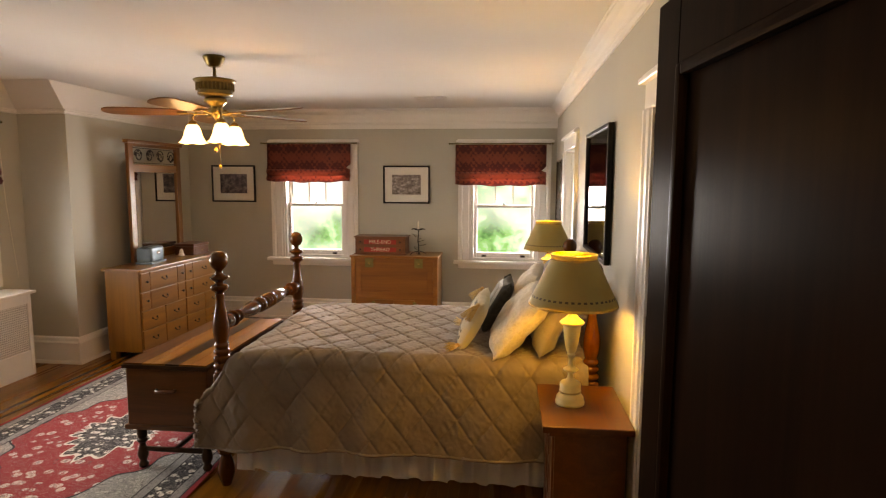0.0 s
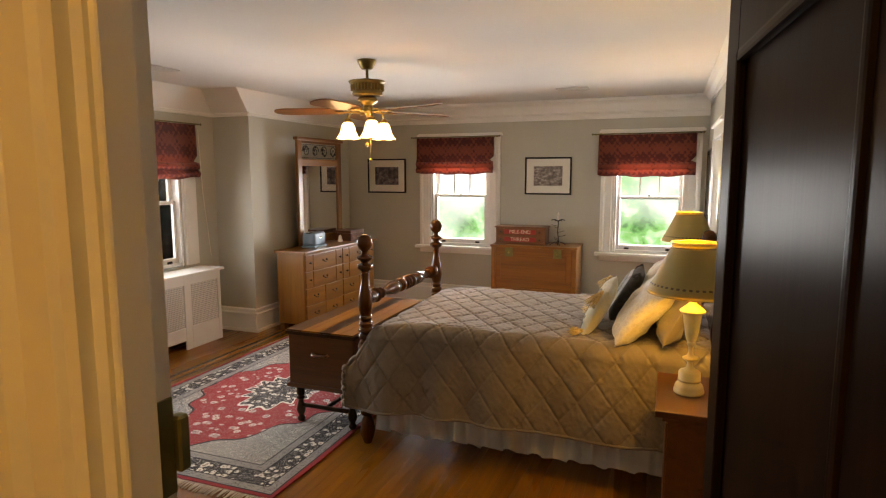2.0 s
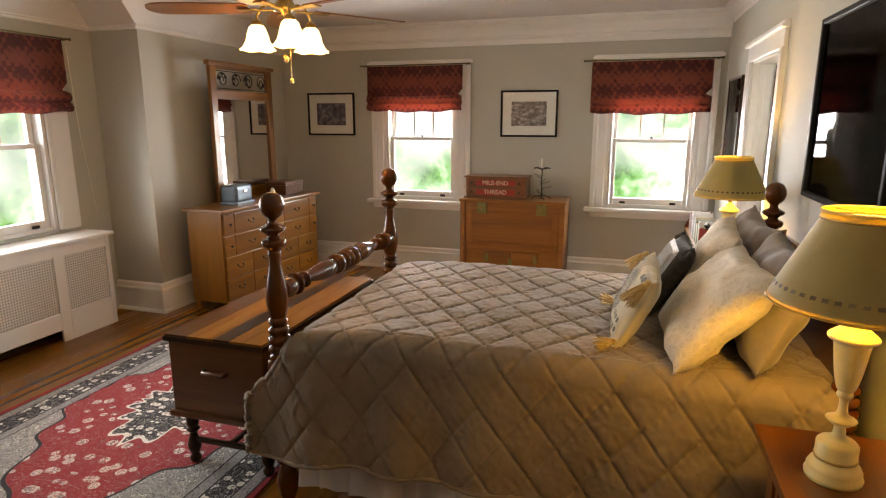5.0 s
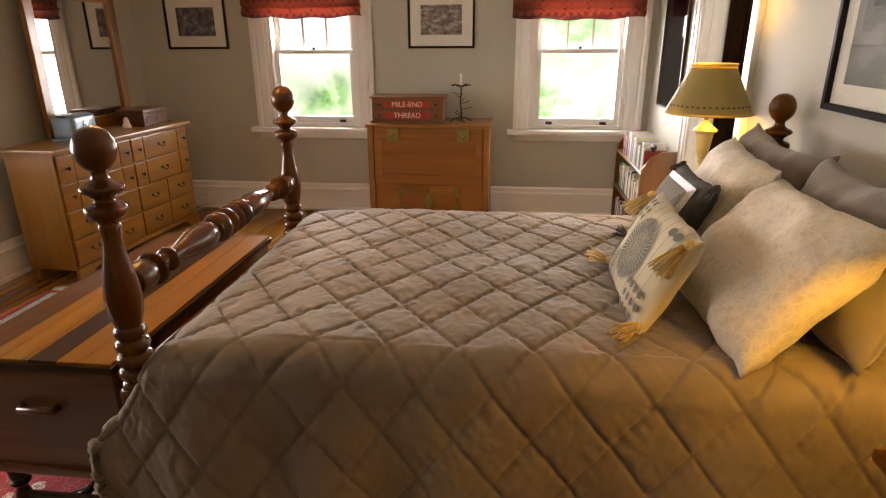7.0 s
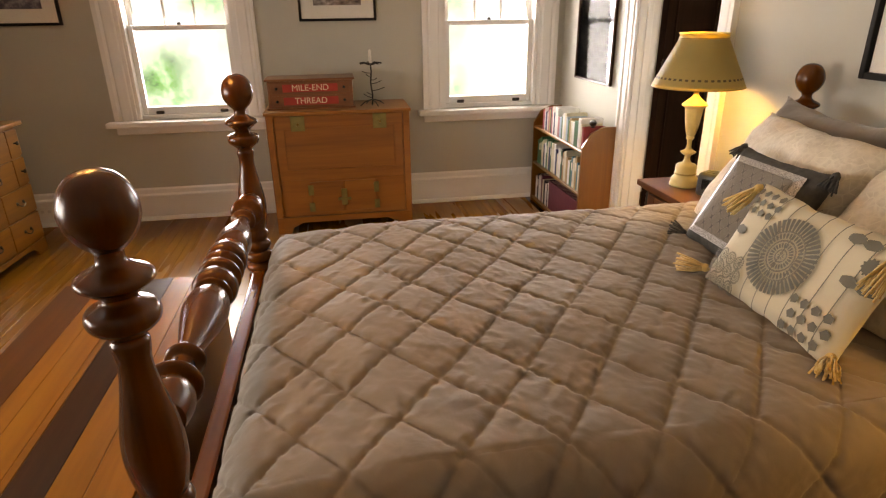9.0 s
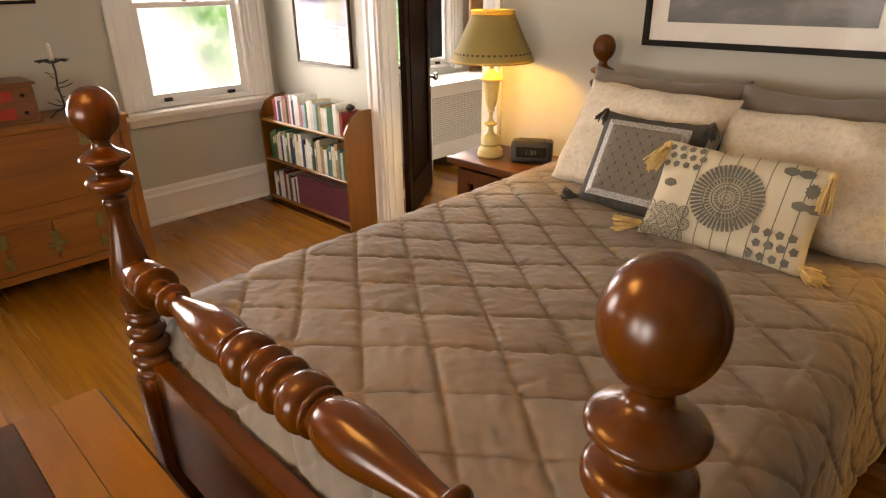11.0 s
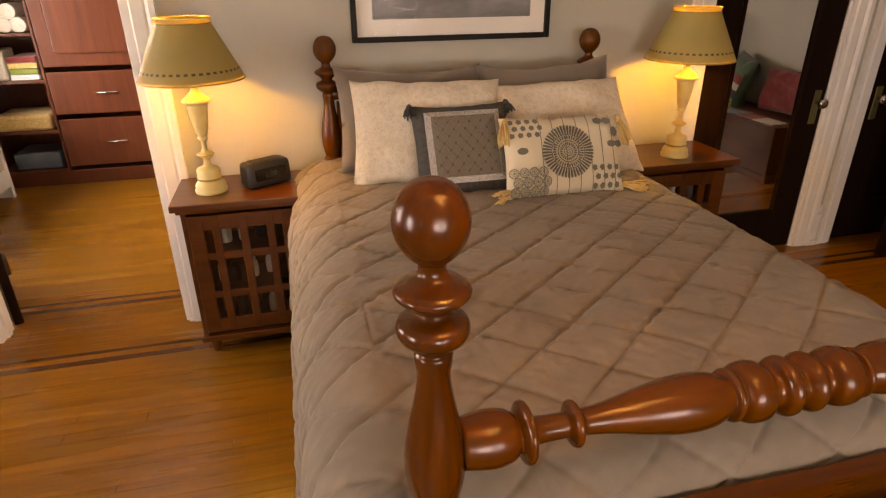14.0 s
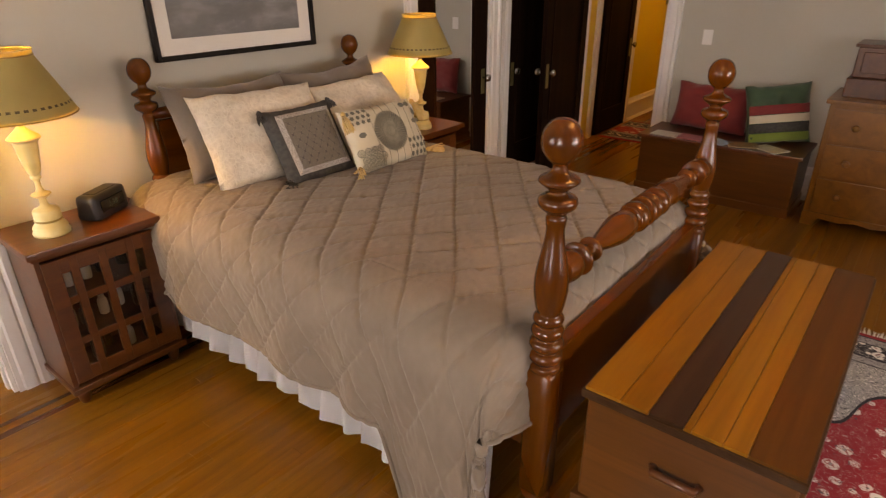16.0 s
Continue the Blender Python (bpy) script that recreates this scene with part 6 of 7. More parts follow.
part("stem", tube([(0, 0, 0.0), (0.006, 0.004, 0.08), (-0.005, 0, 0.17), (0.004, 0, 0.25), (0, 0, 0.31)], 0.006, 7), IRON, stand)
rnd = random.Random(3)
for k in range(9):
    z, a, l = 0.03 + 0.026 * k, rnd.uniform(0, 6.28), rnd.uniform(0.05, 0.11)
    part("twig", tube([(0, 0, z), (l * 0.5 * math.cos(a), l * 0.5 * math.sin(a), z + 0.006), (l * math.cos(a), l * math.sin(a), z + 0.022)], 0.003, 5), IRON, stand)
for k in range(4):
    a = k * 1.57 + 0.4
    part("leg", tube([(0, 0, 0.045), (0.06 * math.cos(a), 0.06 * math.sin(a), 0.03), (0.10 * math.cos(a), 0.10 * math.sin(a), 0.003)], 0.004, 5), IRON, stand)
for k in range(7):
    a = k * 0.9
    part("petal", tube([(0.01 * math.cos(a), 0.01 * math.sin(a), 0.30), (0.05 * math.cos(a), 0.05 * math.sin(a), 0.315), (0.085 * math.cos(a), 0.085 * math.sin(a), 0.31)], 0.006, 5), IRON, stand)
part("candle", lathe([(0.011, 0.31), (0.011, 0.40), (0.004, 0.408), (0.0, 0.41)], None, 14), WAX, stand, "white candle")

# ---- blanket chest at the foot of the bed ----
chest = thing("blanket_chest", "cedar blanket chest with striped lid on turned legs", "chest", (-2.2, 4.395, 0))
cx, cy = 0.265, 0.61
part("body", block(-cx, cx, -cy, cy, 0.30, 0.675, 0.006), CHESTWOOD, chest)
part("lower_moulding", block(-cx - 0.016, cx + 0.016, -cy - 0.016, cy + 0.016, 0.285, 0.315, 0.01, 2), CHESTWOOD, chest)
lid = part("lid", block(-cx - 0.014, cx + 0.014, -cy - 0.018, cy + 0.018, 0.677, 0.703, 0.008, 2), WALNUT, chest, "moulded lid edge")
x = -cx - 0.006
for w, mtl in ((0.125, REDCEDAR), (0.055, CEDAR), (0.075, CEDAR), (0.02, CEDAR), (0.09, WALNUT), (0.077, CEDAR), (0.10, CEDAR)):
    part("lid_board", block(x, x + w - 0.001, -cy - 0.010, cy + 0.010, 0.70, 0.7125, 0.0012), mtl, lid, "dark walnut board" if mtl is WALNUT else "")
    x += w
for s_ in (-1, 1):
    y = s_ * cy
    bm = tube([(-0.06, y + s_ * 0.004, 0.545), (-0.055, y + s_ * 0.026, 0.542), (0.055, y + s_ * 0.026, 0.542), (0.06, y + s_ * 0.004, 0.545)], 0.012, 8)
    part("handle", bm, MAHOG, chest, "wooden end handle")
leg_prof = smooth_profile([(0.018, 0), (0.026, 0.015), (0.03, 0.03), (0.02, 0.05), (0.03, 0.075), (0.034, 0.10), (0.026, 0.135), (0.018, 0.165), (0.03, 0.18), (0.034, 0.19), (0.022, 0.2), (0.03, 0.215), (0.032, 0.29)], 3)
for sx in (-1, 1):
    for sy in (-1, 1):
        part("leg", lathe(leg_prof, pose(sx * (cx - 0.05), sy * (cy - 0.06), 0), 18), WALNUT, chest)
for sy in (-1, 1):
    part("stretcher", block(-cx + 0.06, cx - 0.06, sy * (cy - 0.06) - 0.012, sy * (cy - 0.06) + 0.012, 0.115, 0.145, 0.006), WALNUT, chest)
part("long_stretcher", block(-0.015, 0.015, -cy + 0.07, cy - 0.07, 0.118, 0.142, 0.006), WALNUT, chest)


# ---- rug ----
def rug_material(name, hx, hy):
    """Medallion carpet: banded borders by distance from the edge, a red field, scrolling flowers."""
    m, nt, nodes, links, p = tree(name)
    tc = nodes.new("ShaderNodeTexCoord")
    sx = nodes.new("ShaderNodeSeparateXYZ")
    links.new(tc.outputs["Object"], sx.inputs[0])

    def op(kind, a, b=0.0, c=0.0):
        n = nodes.new("ShaderNodeMath")
        n.operation = kind
        for i, v in enumerate((a, b, c)):
            if isinstance(v, (int, float)):
                n.inputs[i].default_value = v
            else:
                links.new(v, n.inputs[i])
        return n.outputs[0]
    ax, ay = op("ABSOLUTE", sx.outputs[0]), op("ABSOLUTE", sx.outputs[1])
    edge = op("MINIMUM", op("SUBTRACT", hx, ax), op("SUBTRACT", hy, ay))
    sym = nodes.new("ShaderNodeCombineXYZ")
    links.new(ax, sym.inputs[0])
    links.new(ay, sym.inputs[1])
    v1 = node(nt, "TexVoronoi", Scale=21.0, Randomness=0.85)
    v2 = node(nt, "TexVoronoi", Scale=58.0, Randomness=0.9)
    v3 = node(nt, "TexVoronoi", Scale=13.0, Randomness=0.8)
    nz = node(nt, "TexNoise", Scale=19.0, Detail=3.0, Distortion=1.8)
    for n in (v1, v2, v3, nz):
        links.new(sym.outputs[0], n.inputs["Vector"])

    def ring_of(v, lo, hi):
        return op("MULTIPLY", op("GREATER_THAN", v.outputs["Distance"], lo), op("LESS_THAN", v.outputs["Distance"], hi))
    curl = op("ABSOLUTE", op("SINE", op("MULTIPLY", nz.outputs[0], 19.0)))
    vine, outline_ = op("LESS_THAN", curl, 0.34), op("LESS_THAN", op("ABSOLUTE", op("SUBTRACT", curl, 0.46)), 0.13)
    bud, heart = op("LESS_THAN", v2.outputs["Distance"], 0.26), op("LESS_THAN", v1.outputs["Distance"], 0.12)
    speck = op("GREATER_THAN", v2.outputs["Distance"], 0.3)
    petal, bloom = op("MULTIPLY", ring_of(v1, 0.14, 0.40), speck), op("MULTIPLY", ring_of(v3, 0.14, 0.36), op("GREATER_THAN", curl, 0.5))
    grey, navy, red, cream = (0.27, 0.26, 0.25), (0.012, 0.012, 0.018), (0.30, 0.009, 0.016), (0.66, 0.63, 0.57)
    # pale field: cream scrolls with dark outlines on grey
    fig_pale = mix(nt, outline_, grey, (0.05, 0.05, 0.055))
    fig_pale = mix(nt, vine, fig_pale, cream)
    fig_pale = mix(nt, op("MULTIPLY", bud, 0.85), fig_pale, (0.05, 0.05, 0.06))
    fig_grey = mix(nt, op("MAXIMUM", bud, outline_), (0.30, 0.29, 0.28), (0.07, 0.07, 0.075))
    # dark border: cream flowers with rosy hearts on a thin vine
    fig_navy = mix(nt, op("MULTIPLY", op("LESS_THAN", curl, 0.26), 0.85), navy, (0.42, 0.40, 0.38))
    fig_navy = mix(nt, petal, fig_navy, cream)
    fig_navy = mix(nt, heart, fig_navy, (0.34, 0.16, 0.15))
    # red field: wreaths of pale flowers with dark hearts
    fig_red = mix(nt, op("MULTIPLY", op("LESS_THAN", curl, 0.16), 0.7), red, (0.42, 0.30, 0.27))
    fig_red = mix(nt, op("MULTIPLY", bloom, 0.8), fig_red, cream)
    fig_red = mix(nt, op("MULTIPLY", op("MULTIPLY", ring_of(v3, 0.05, 0.45), bud), 0.9), fig_red, (0.05, 0.05, 0.06))
    fig_red = mix(nt, op("MULTIPLY", op("LESS_THAN", v3.outputs["Distance"], 0.13), op("GREATER_THAN", curl, 0.4)), fig_red, grey)
    # lobed red centre on a pale field, navy main border
    rad = op("ADD", op("POWER", op("DIVIDE", ax, hx * 0.72), 1.25), op("POWER", op("DIVIDE", ay, hy * 0.78), 1.25))
    wav = op("ADD", rad, op("MULTIPLY", op("SINE", op("MULTIPLY", op("ARCTAN2", ay, ax), 14.0)), 0.06))
    c = mix(nt, op("LESS_THAN", wav, 1.03), fig_pale, navy)
    c = mix(nt, op("LESS_THAN", wav, 1.0), c, fig_red)
    c = mix(nt, op("LESS_THAN", wav, 0.36), c, cream)
    c = mix(nt, op("LESS_THAN", wav, 0.33), c, fig_navy)
    for lim, col in ((0.285, navy), (0.278, fig_grey), (0.225, navy), (0.215, fig_navy), (0.095, navy), (0.088, fig_grey), (0.035, navy), (0.026, red)):
        c = mix(nt, op("LESS_THAN", edge, lim), c, col)
    fine = node(nt, "TexNoise", Scale=420.0, Detail=2.0)
    links.new(tc.outputs["Object"], fine.inputs[0])
    links.new(mix(nt, 0.3, c, fine.outputs[0], "SOFT_LIGHT"), p.inputs["Base Color"])
    p.inputs["Roughness"].default_value, p.inputs["Sheen Weight"].default_value = 0.95, 0.04
    bump(nt, fine.outputs[0], p, 0.5, 0.003)
    return m


rug = thing("rug", "red and grey medallion rug with navy borders and fringed ends", "rug", (-2.91, 4.32, 0.0))
rx, ry = 0.96, 1.46
bm = bmesh.new()
bmesh.ops.create_grid(bm, x_segments=40, y_segments=60, size=1.0)
for v in bm.verts:
    x, y = v.co.x * rx, v.co.y * ry
    v.co = Vector((x + 0.006 * math.sin(y * 5), y, 0.010 + 0.002 * noise.noise(Vector((x * 3, y * 3, 0)))))
bmesh.ops.solidify(bm, geom=bm.faces[:], thickness=0.008)
part("carpet", bm, rug_material("medallion_carpet", rx * U, ry * U), rug)
rnd = random.Random(8)
for s_ in (-1, 1):
    bm = bmesh.new()
    for k in range(190):
        x = -rx + 2 * rx * (k + 0.5) / 190
        l, w = rnd.uniform(0.06, 0.09), rnd.uniform(-0.015, 0.015)
        tube([(x, s_ * ry, 0.006), (x + w * 0.5, s_ * (ry + l * 0.5), 0.007), (x + w, s_ * (ry + l), 0.004)], 0.0028, 4, bm)
    fr = part("fringe", bm, WAX, rug, "pale knotted fringe")
    fr["kind"] = "stuff"


# ---- radiator covers ----
def radiator_cover(at, turn, length, depth, height, panels, label, gap=True):
    """A panelled cover: x along its length, front along -y, origin on the floor at the front left."""
    r = thing("radiator_cover", label, "radiator cover", at, turn)
    part("top", block(-0.03, length + 0.03, -0.035, depth, height - 0.028, height, 0.009, 2), TRIM, r)
    cuts = [0.0] + [sum(panels[:i + 1]) * length for i in range(len(panels))]
    for c in cuts:
        a, b = max(0.0, c - 0.045), min(length, c + 0.045)
        part("stile", block(a, b, 0.0, 0.02, 0.0, height - 0.028, 0.003), TRIM, r)
    part("upper_rail", block(0.045, length - 0.045, 0.001, 0.019, height - 0.12, height - 0.028), TRIM, r)
    for k, (a, b) in enumerate(zip(cuts, cuts[1:])):
        part("lower_rail", block(a + 0.045, b - 0.045, 0.001, 0.019, 0.10 if len(panels) == 1 or k == 1 else 0.0, 0.235, 0.002), TRIM, r)
        part("grille", block(a + 0.045, b - 0.045, 0.012, 0.016, 0.235, height - 0.12), CANE, r, "pierced metal grille")
    for x0, x1 in ((0, 0.02), (length - 0.02, length)):
        part("end_panel", block(x0, x1, 0.02, depth, 0.0, height - 0.028, 0.002), TRIM, r)
    # dark sheet behind the grilles: the shade inside is put into its colour
    part("back", block(0.02, length - 0.02, depth - 0.05, depth - 0.03, 0.02, height - 0.04), IRON, r, "dark sheet standing in for shade inside the cover")
    return r


radiator_cover((-4.545, 3.17, 0), 90, 2.31, 0.28, 0.80, (0.21, 0.58, 0.21), "long white radiator cover with pierced panels under the bay windows")
flowers = thing("flower_posy", "small posy of red and green silk flowers on the cover", "flowers", (-4.72, 4.36, 0.80))
flowers.scale = (1.5, 1.5, 1.5)
rnd = random.Random(6)
for k in range(16):
    a, l = rnd.uniform(0, 6.28), rnd.uniform(0.03, 0.09)
    bm = bmesh.new()
    p0 = Vector((l * math.cos(a), l * math.sin(a), rnd.uniform(0.02, 0.06)))
    for j in range(5):
        b = j * 1.2566
        q0, q1 = Vector((0.018 * math.cos(b), 0.018 * math.sin(b), 0.008)), Vector((0.018 * math.cos(b + 0.8), 0.018 * math.sin(b + 0.8), 0.012))
        bm.faces.new([bm.verts.new(p0), bm.verts.new(p0 + q0), bm.verts.new(p0 + q0 * 1.5 + Vector((0, 0, 0.01))), bm.verts.new(p0 + q1)])
    tube([(0, 0, 0.005), p0 * 0.6, p0], 0.003, 5, bm)
    part("bloom" if k % 2 else "leaf", bm, (RED_CLOTH, LIME_CLOTH, GREEN_CLOTH, TASSEL)[k % 4], flowers)
solo("remote_control", block(-4.76, -4.72, 3.95, 4.05, 0.80, 0.815, 0.004), BLACK, "small black remote on the radiator cover", "remote control")

# ---- bookcase ----
case = thing("bookcase", "low pine bookcase crowded with books", "bookcase", (0.315, 7.33, 0))
for y in (-0.545, 0.525):
    bm = bmesh.new()
    out = [(-0.12, 0), (0.12, 0), (0.12, 0.84), (0.03, 0.84), (-0.06, 0.80), (-0.12, 0.70)]
    f = bm.faces.new([bm.verts.new((a, y, b)) for a, b in out])
    ex = bmesh.ops.extrude_face_region(bm, geom=[f])
    for v in [g for g in ex["geom"] if isinstance(g, bmesh.types.BMVert)]:
        v.co.y += 0.022
    part("side", bm, PINE_Z, case)
for z in (0.05, 0.365, 0.675):
    part("shelf", block(-0.118, 0.115, -0.523, 0.525, z - 0.02, z, 0.003), PINE, case)
part("back", block(0.115, 0.12, -0.523, 0.525, 0.03, 0.69), PINE, case)
rnd = random.Random(21)
COLS = {}
for nm, c in (("cream", (0.62, 0.56, 0.42)), ("white", (0.7, 0.69, 0.66)), ("black", (0.015, 0.015, 0.018)), ("green", (0.03, 0.14, 0.07)), ("teal", (0.04, 0.17, 0.2)), ("navy", (0.02, 0.03, 0.09)), ("red", (0.3, 0.03, 0.03)), ("tan", (0.35, 0.22, 0.1)), ("maroon", (0.13, 0.025, 0.04)), ("sky", (0.3, 0.42, 0.5)), ("rose", (0.45, 0.16, 0.17))):
    COLS[nm] = plain("cover_" + nm, tuple(0.85 * k for k in c), tuple(min(1, 1.1 * k) for k in c), 30, 0.5, 0.15)


def book(y, z, w, h, d, colour, lean=0.0, group="books on the bookcase"):
    b = thing("book", "upright %s book on the bookcase" % colour, "book", (0.215, y, z), 0, group, (lean, 0))
    bm = block(0.0, 0.012, 0, w, 0, h, 0.004, 2)
    cuboid(bm, 0.01, d, 0, 0.003, 0, h)
    cuboid(bm, 0.01, d, w - 0.003, w, 0, h)
    part("cover", bm, COLS[colour], b)
    part("pages", block(0.012, d - 0.004, 0.003, w - 0.003, 0.004, h - 0.005), PAPER, b)
    if w > 0.02 and h > 0.215 and colour not in ("white", "cream", "maroon"):
        part("spine_label", block(-0.0006, 0.0, w * 0.2, w * 0.8, h * 0.55, h * 0.8), PAPER, b)
    return b


for z, names, hmax, y_end in ((0.05, None, 0.25, 7.83), (0.365, ["white", "cream", "cream", "black", "red", "green", "teal", "white", "green", "navy", "tan", "cream", "white"], 0.25, 7.83), (0.675, ["sky", "white", "rose", "cream", "black", "navy", "tan", "green", "red", "white"], 0.22, 7.70)):
    y = 6.83
    lean = 0
    while y < y_end - 0.04:
        w = rnd.uniform(0.018, 0.042)
        if names is None:
            colour = "maroon" if y < 7.45 else rnd.choice(["white", "black", "cream", "maroon"])
            w, h = (0.034, 0.235) if colour == "maroon" else (w, rnd.uniform(0.18, 0.25))
        else:
            colour, h = rnd.choice(names), rnd.uniform(hmax - 0.07, hmax)
        book(y, z, w, h, rnd.uniform(0.14, 0.18), colour)
        y += w + 0.0015
ornament = thing("bird_ornament", "small dark bird ornament on the bookcase", "ornament", (0.27, 6.80, 0.841))
part("body", lathe(smooth_profile([(0.0, -0.05), (0.018, -0.03), (0.024, 0.0), (0.014, 0.03), (0.0, 0.055)], 3), pose(0, 0, 0.03, 80, 0, 0), 14), IRON, ornament)
part("foot", lathe([(0.016, 0), (0.014, 0.006), (0.004, 0.01), (0.004, 0.02)], None, 10), IRON, ornament)

# ---- dressing room ----
radiator_cover((1.65, 7.45, 0), 0, 1.24, 0.44, 0.79, (1.0,), "white radiator cover below the dressing room window")
setting("baseboard", extrude_profile(BASE, (2.8, 7.9, 0), (3.1, 7.9, 0), (0, -1, 0)), TRIM, "white baseboard")
casing("trim", "y", 7.9, -1, 1.55, 2.45, 2.2, "white window casing", 0.12, 0.83)
cur = thing("curtain", "tan curtain hanging beside the window", "curtain", (2.63, 7.74, 0))
bm = bmesh.new()
rows = []
for k in range(12):
    z = 0.80 + 1.58 * k / 11
    rows.append([bm.verts.new((-0.11 * (0.75 + 0.25 * k / 11) + 0.22 * (0.75 + 0.25 * k / 11) * i / 60, 0.025 * math.sin(i * 0.75), z)) for i in range(61)])
for a, b in zip(rows, rows[1:]):
    for i in range(60):
        bm.faces.new((a[i], a[i + 1], b[i + 1], b[i]))
bmesh.ops.solidify(bm, geom=bm.faces[:], thickness=0.003)
part("cloth", bm, CURTAIN, cur, "", True)
part("rod", tube([(-0.3, 0, 2.4), (0.3, 0, 2.4)], 0.012), IRON, cur)
cup = thing("built_in_cupboard", "tall dark red wooden cupboard with open shelves and drawers", "cupboard", (3.12, 6.9, 0))
part("plinth", block(0.0, 0.6, -0.70, 0.72, 0, 0.12, 0.003), CUPBOARD, cup)
for y0, y1 in ((0.70, 0.72), (0.18, 0.20), (-0.70, -0.68)):
    part("upright", block(0.0, 0.6, y0, y1, 0.12, 2.5, 0.002), CUPBOARD, cup)
part("back", block(0.58, 0.6, -0.68, 0.70, 0.12, 2.5), CUPBOARD, cup)
part("top", block(-0.02, 0.6, -0.72, 0.74, 2.5, 2.56, 0.006), CUPBOARD, cup)
for z in (0.12, 0.45, 0.86, 1.22, 1.6, 2.05):
    part("shelf", block(0.005, 0.58, 0.20, 0.70, z, z + 0.022), CUPBOARD, cup)
for z0, z1 in ((0.16, 0.56), (0.60, 0.94)):
    d = part("drawer", block(-0.012, 0.0, -0.665, 0.17, z0, z1, 0.006, 2), CUPBOARD, cup)
    part("handle", tube([(-0.012, -0.33, (z0 + z1) / 2), (-0.036, -0.325, (z0 + z1) / 2), (-0.036, -0.175, (z0 + z1) / 2), (-0.012, -0.17, (z0 + z1) / 2)], 0.006, 6), STEEL, d, "brushed metal handle")
d = part("cupboard_door", block(-0.012, 0.0, -0.665, 0.17, 0.98, 2.46, 0.006, 2), CUPBOARD, cup)
part("door_panel", block(-0.022, -0.012, -0.57, 0.07, 1.08, 2.36, 0.012, 2), CUPBOARD, d)
rnd = random.Random(2)
for k in range(5):
    solo("rolled_towel", lathe(smooth_profile([(0.0, 0), (0.045, 0.004), (0.058, 0.02), (0.058, 0.28), (0.045, 0.296), (0, 0.3)], 3), pose(3.17, 7.19 + 0.1 * (k % 4) + 0.05 * (k // 4), 1.30 + 0.1 * (k // 4), 0, 90, 0), 18), TOWEL, "rolled white towel on a cupboard shelf", "towel", "towels", True)
solo("storage_bin", block(3.16, 3.4, 7.36, 7.56, 0.883, 1.12, 0.01), PAPER, "cream storage bin on a cupboard shelf", "storage bin")
for k, mtl, lb in ((0, SKIRT, "white"), (1, LIME_CLOTH, "green"), (2, TASSEL, "orange"), (3, RED_CLOTH, "red")):
    solo("folded_towel", block(3.15, 3.5, 7.13, 7.34, 0.883 + 0.045 * k, 0.925 + 0.045 * k, 0.015, 3), mtl, "folded %s towel in a stack on a shelf" % lb, "towel", "towels", True)
solo("folded_blanket", block(3.15, 3.55, 7.14, 7.56, 0.473, 0.60, 0.03, 3), TASSEL, "folded ochre blanket on a cupboard shelf", "blanket", "", True)
solo("storage_box", block(3.16, 3.5, 7.15, 7.5, 0.143, 0.28, 0.01), BLUETIN, "blue grey box on a low cupboard shelf", "storage box")

# ---- by the entrance ----
bench = thing("storage_bench", "plain reddish wooden storage bench against the wall", "bench", (-1.22, 1.1, 0))
part("body", block(-0.60, 0.60, -0.27, 0.25, 0.0, 0.455, 0.006), CHESTWOOD, bench)
part("lid", block(-0.625, 0.625, -0.28, 0.275, 0.457, 0.485, 0.008, 2), MAHOG, bench)
part("plinth", block(-0.61, 0.61, -0.27, 0.258, 0.0, 0.07, 0.004), CHESTWOOD, bench)
pillow("throw_pillow", 0.62, 0.38, 0.16, RED_CLOTH, "red throw pillow on the bench", (-1.02, 0.95, 0.487), 180, 12, 2, seed=31.0)
gp = pillow("throw_pillow", 0.46, 0.46, 0.16, GREEN_CLOTH, "striped green and red throw pillow on the bench", (-1.60, 1.06, 0.487), 200, 14, -8, seed=37.0)
for v0, v1, mtl in ((-0.9, -0.62, LIME_CLOTH), (-0.6, -0.3, CHARCOAL), (-0.28, -0.02, LINEN), (0.0, 0.3, RED_CLOTH)):
    patch(gp, "stripe", [(-0.9, v0), (-0.45, v0), (0.0, v0), (0.45, v0), (0.9, v0), (0.9, v1), (0.45, v1), (0.0, v1), (-0.45, v1), (-0.9, v1)], mtl, 0.46, 0.46, 0.16, "", 0.006)
rnd = random.Random(9)
for k in range(5):
    m = solo("magazine", block(-0.11, 0.11, -0.08, 0.08, 0, 0.007, 0.001), (PAPER, COLS["rose"], COLS["sky"], COLS["tan"], COLS["cream"])[k], "magazine lying on the bench", "magazine", "magazines")
    m.matrix_world = pose((-0.8 - 0.2 * k) * U, 1.26 * U, 0.4855 * U, 0, 0, rnd.uniform(-30, 30))
chd = thing("chest_of_drawers", "old oak chest of drawers with scalloped apron", "chest of drawers", (-2.36, 1.1, 0))
part("body", block(-0.44, 0.44, -0.29, 0.25, 0.09, 0.89, 0.005), PINE_Z, chd)
part("top", block(-0.465, 0.465, -0.3, 0.28, 0.89, 0.92, 0.008, 2), PINE, chd)
for k, (z0, z1) in enumerate(((0.13, 0.36), (0.38, 0.61), (0.63, 0.86))):
    d = part("drawer", block(-0.40, 0.40, 0.25, 0.266, z0, z1, 0.006, 2), PINE, chd)
    for s_ in (-1, 1):
        part("knob", lathe(smooth_profile([(0.01, 0), (0.01, 0.012), (0.024, 0.02), (0.02, 0.034), (0, 0.038)], 2), pose(s_ * 0.25, 0.266, (z0 + z1) / 2, -90), 14), PINE_Z, d)
bm = bmesh.new()
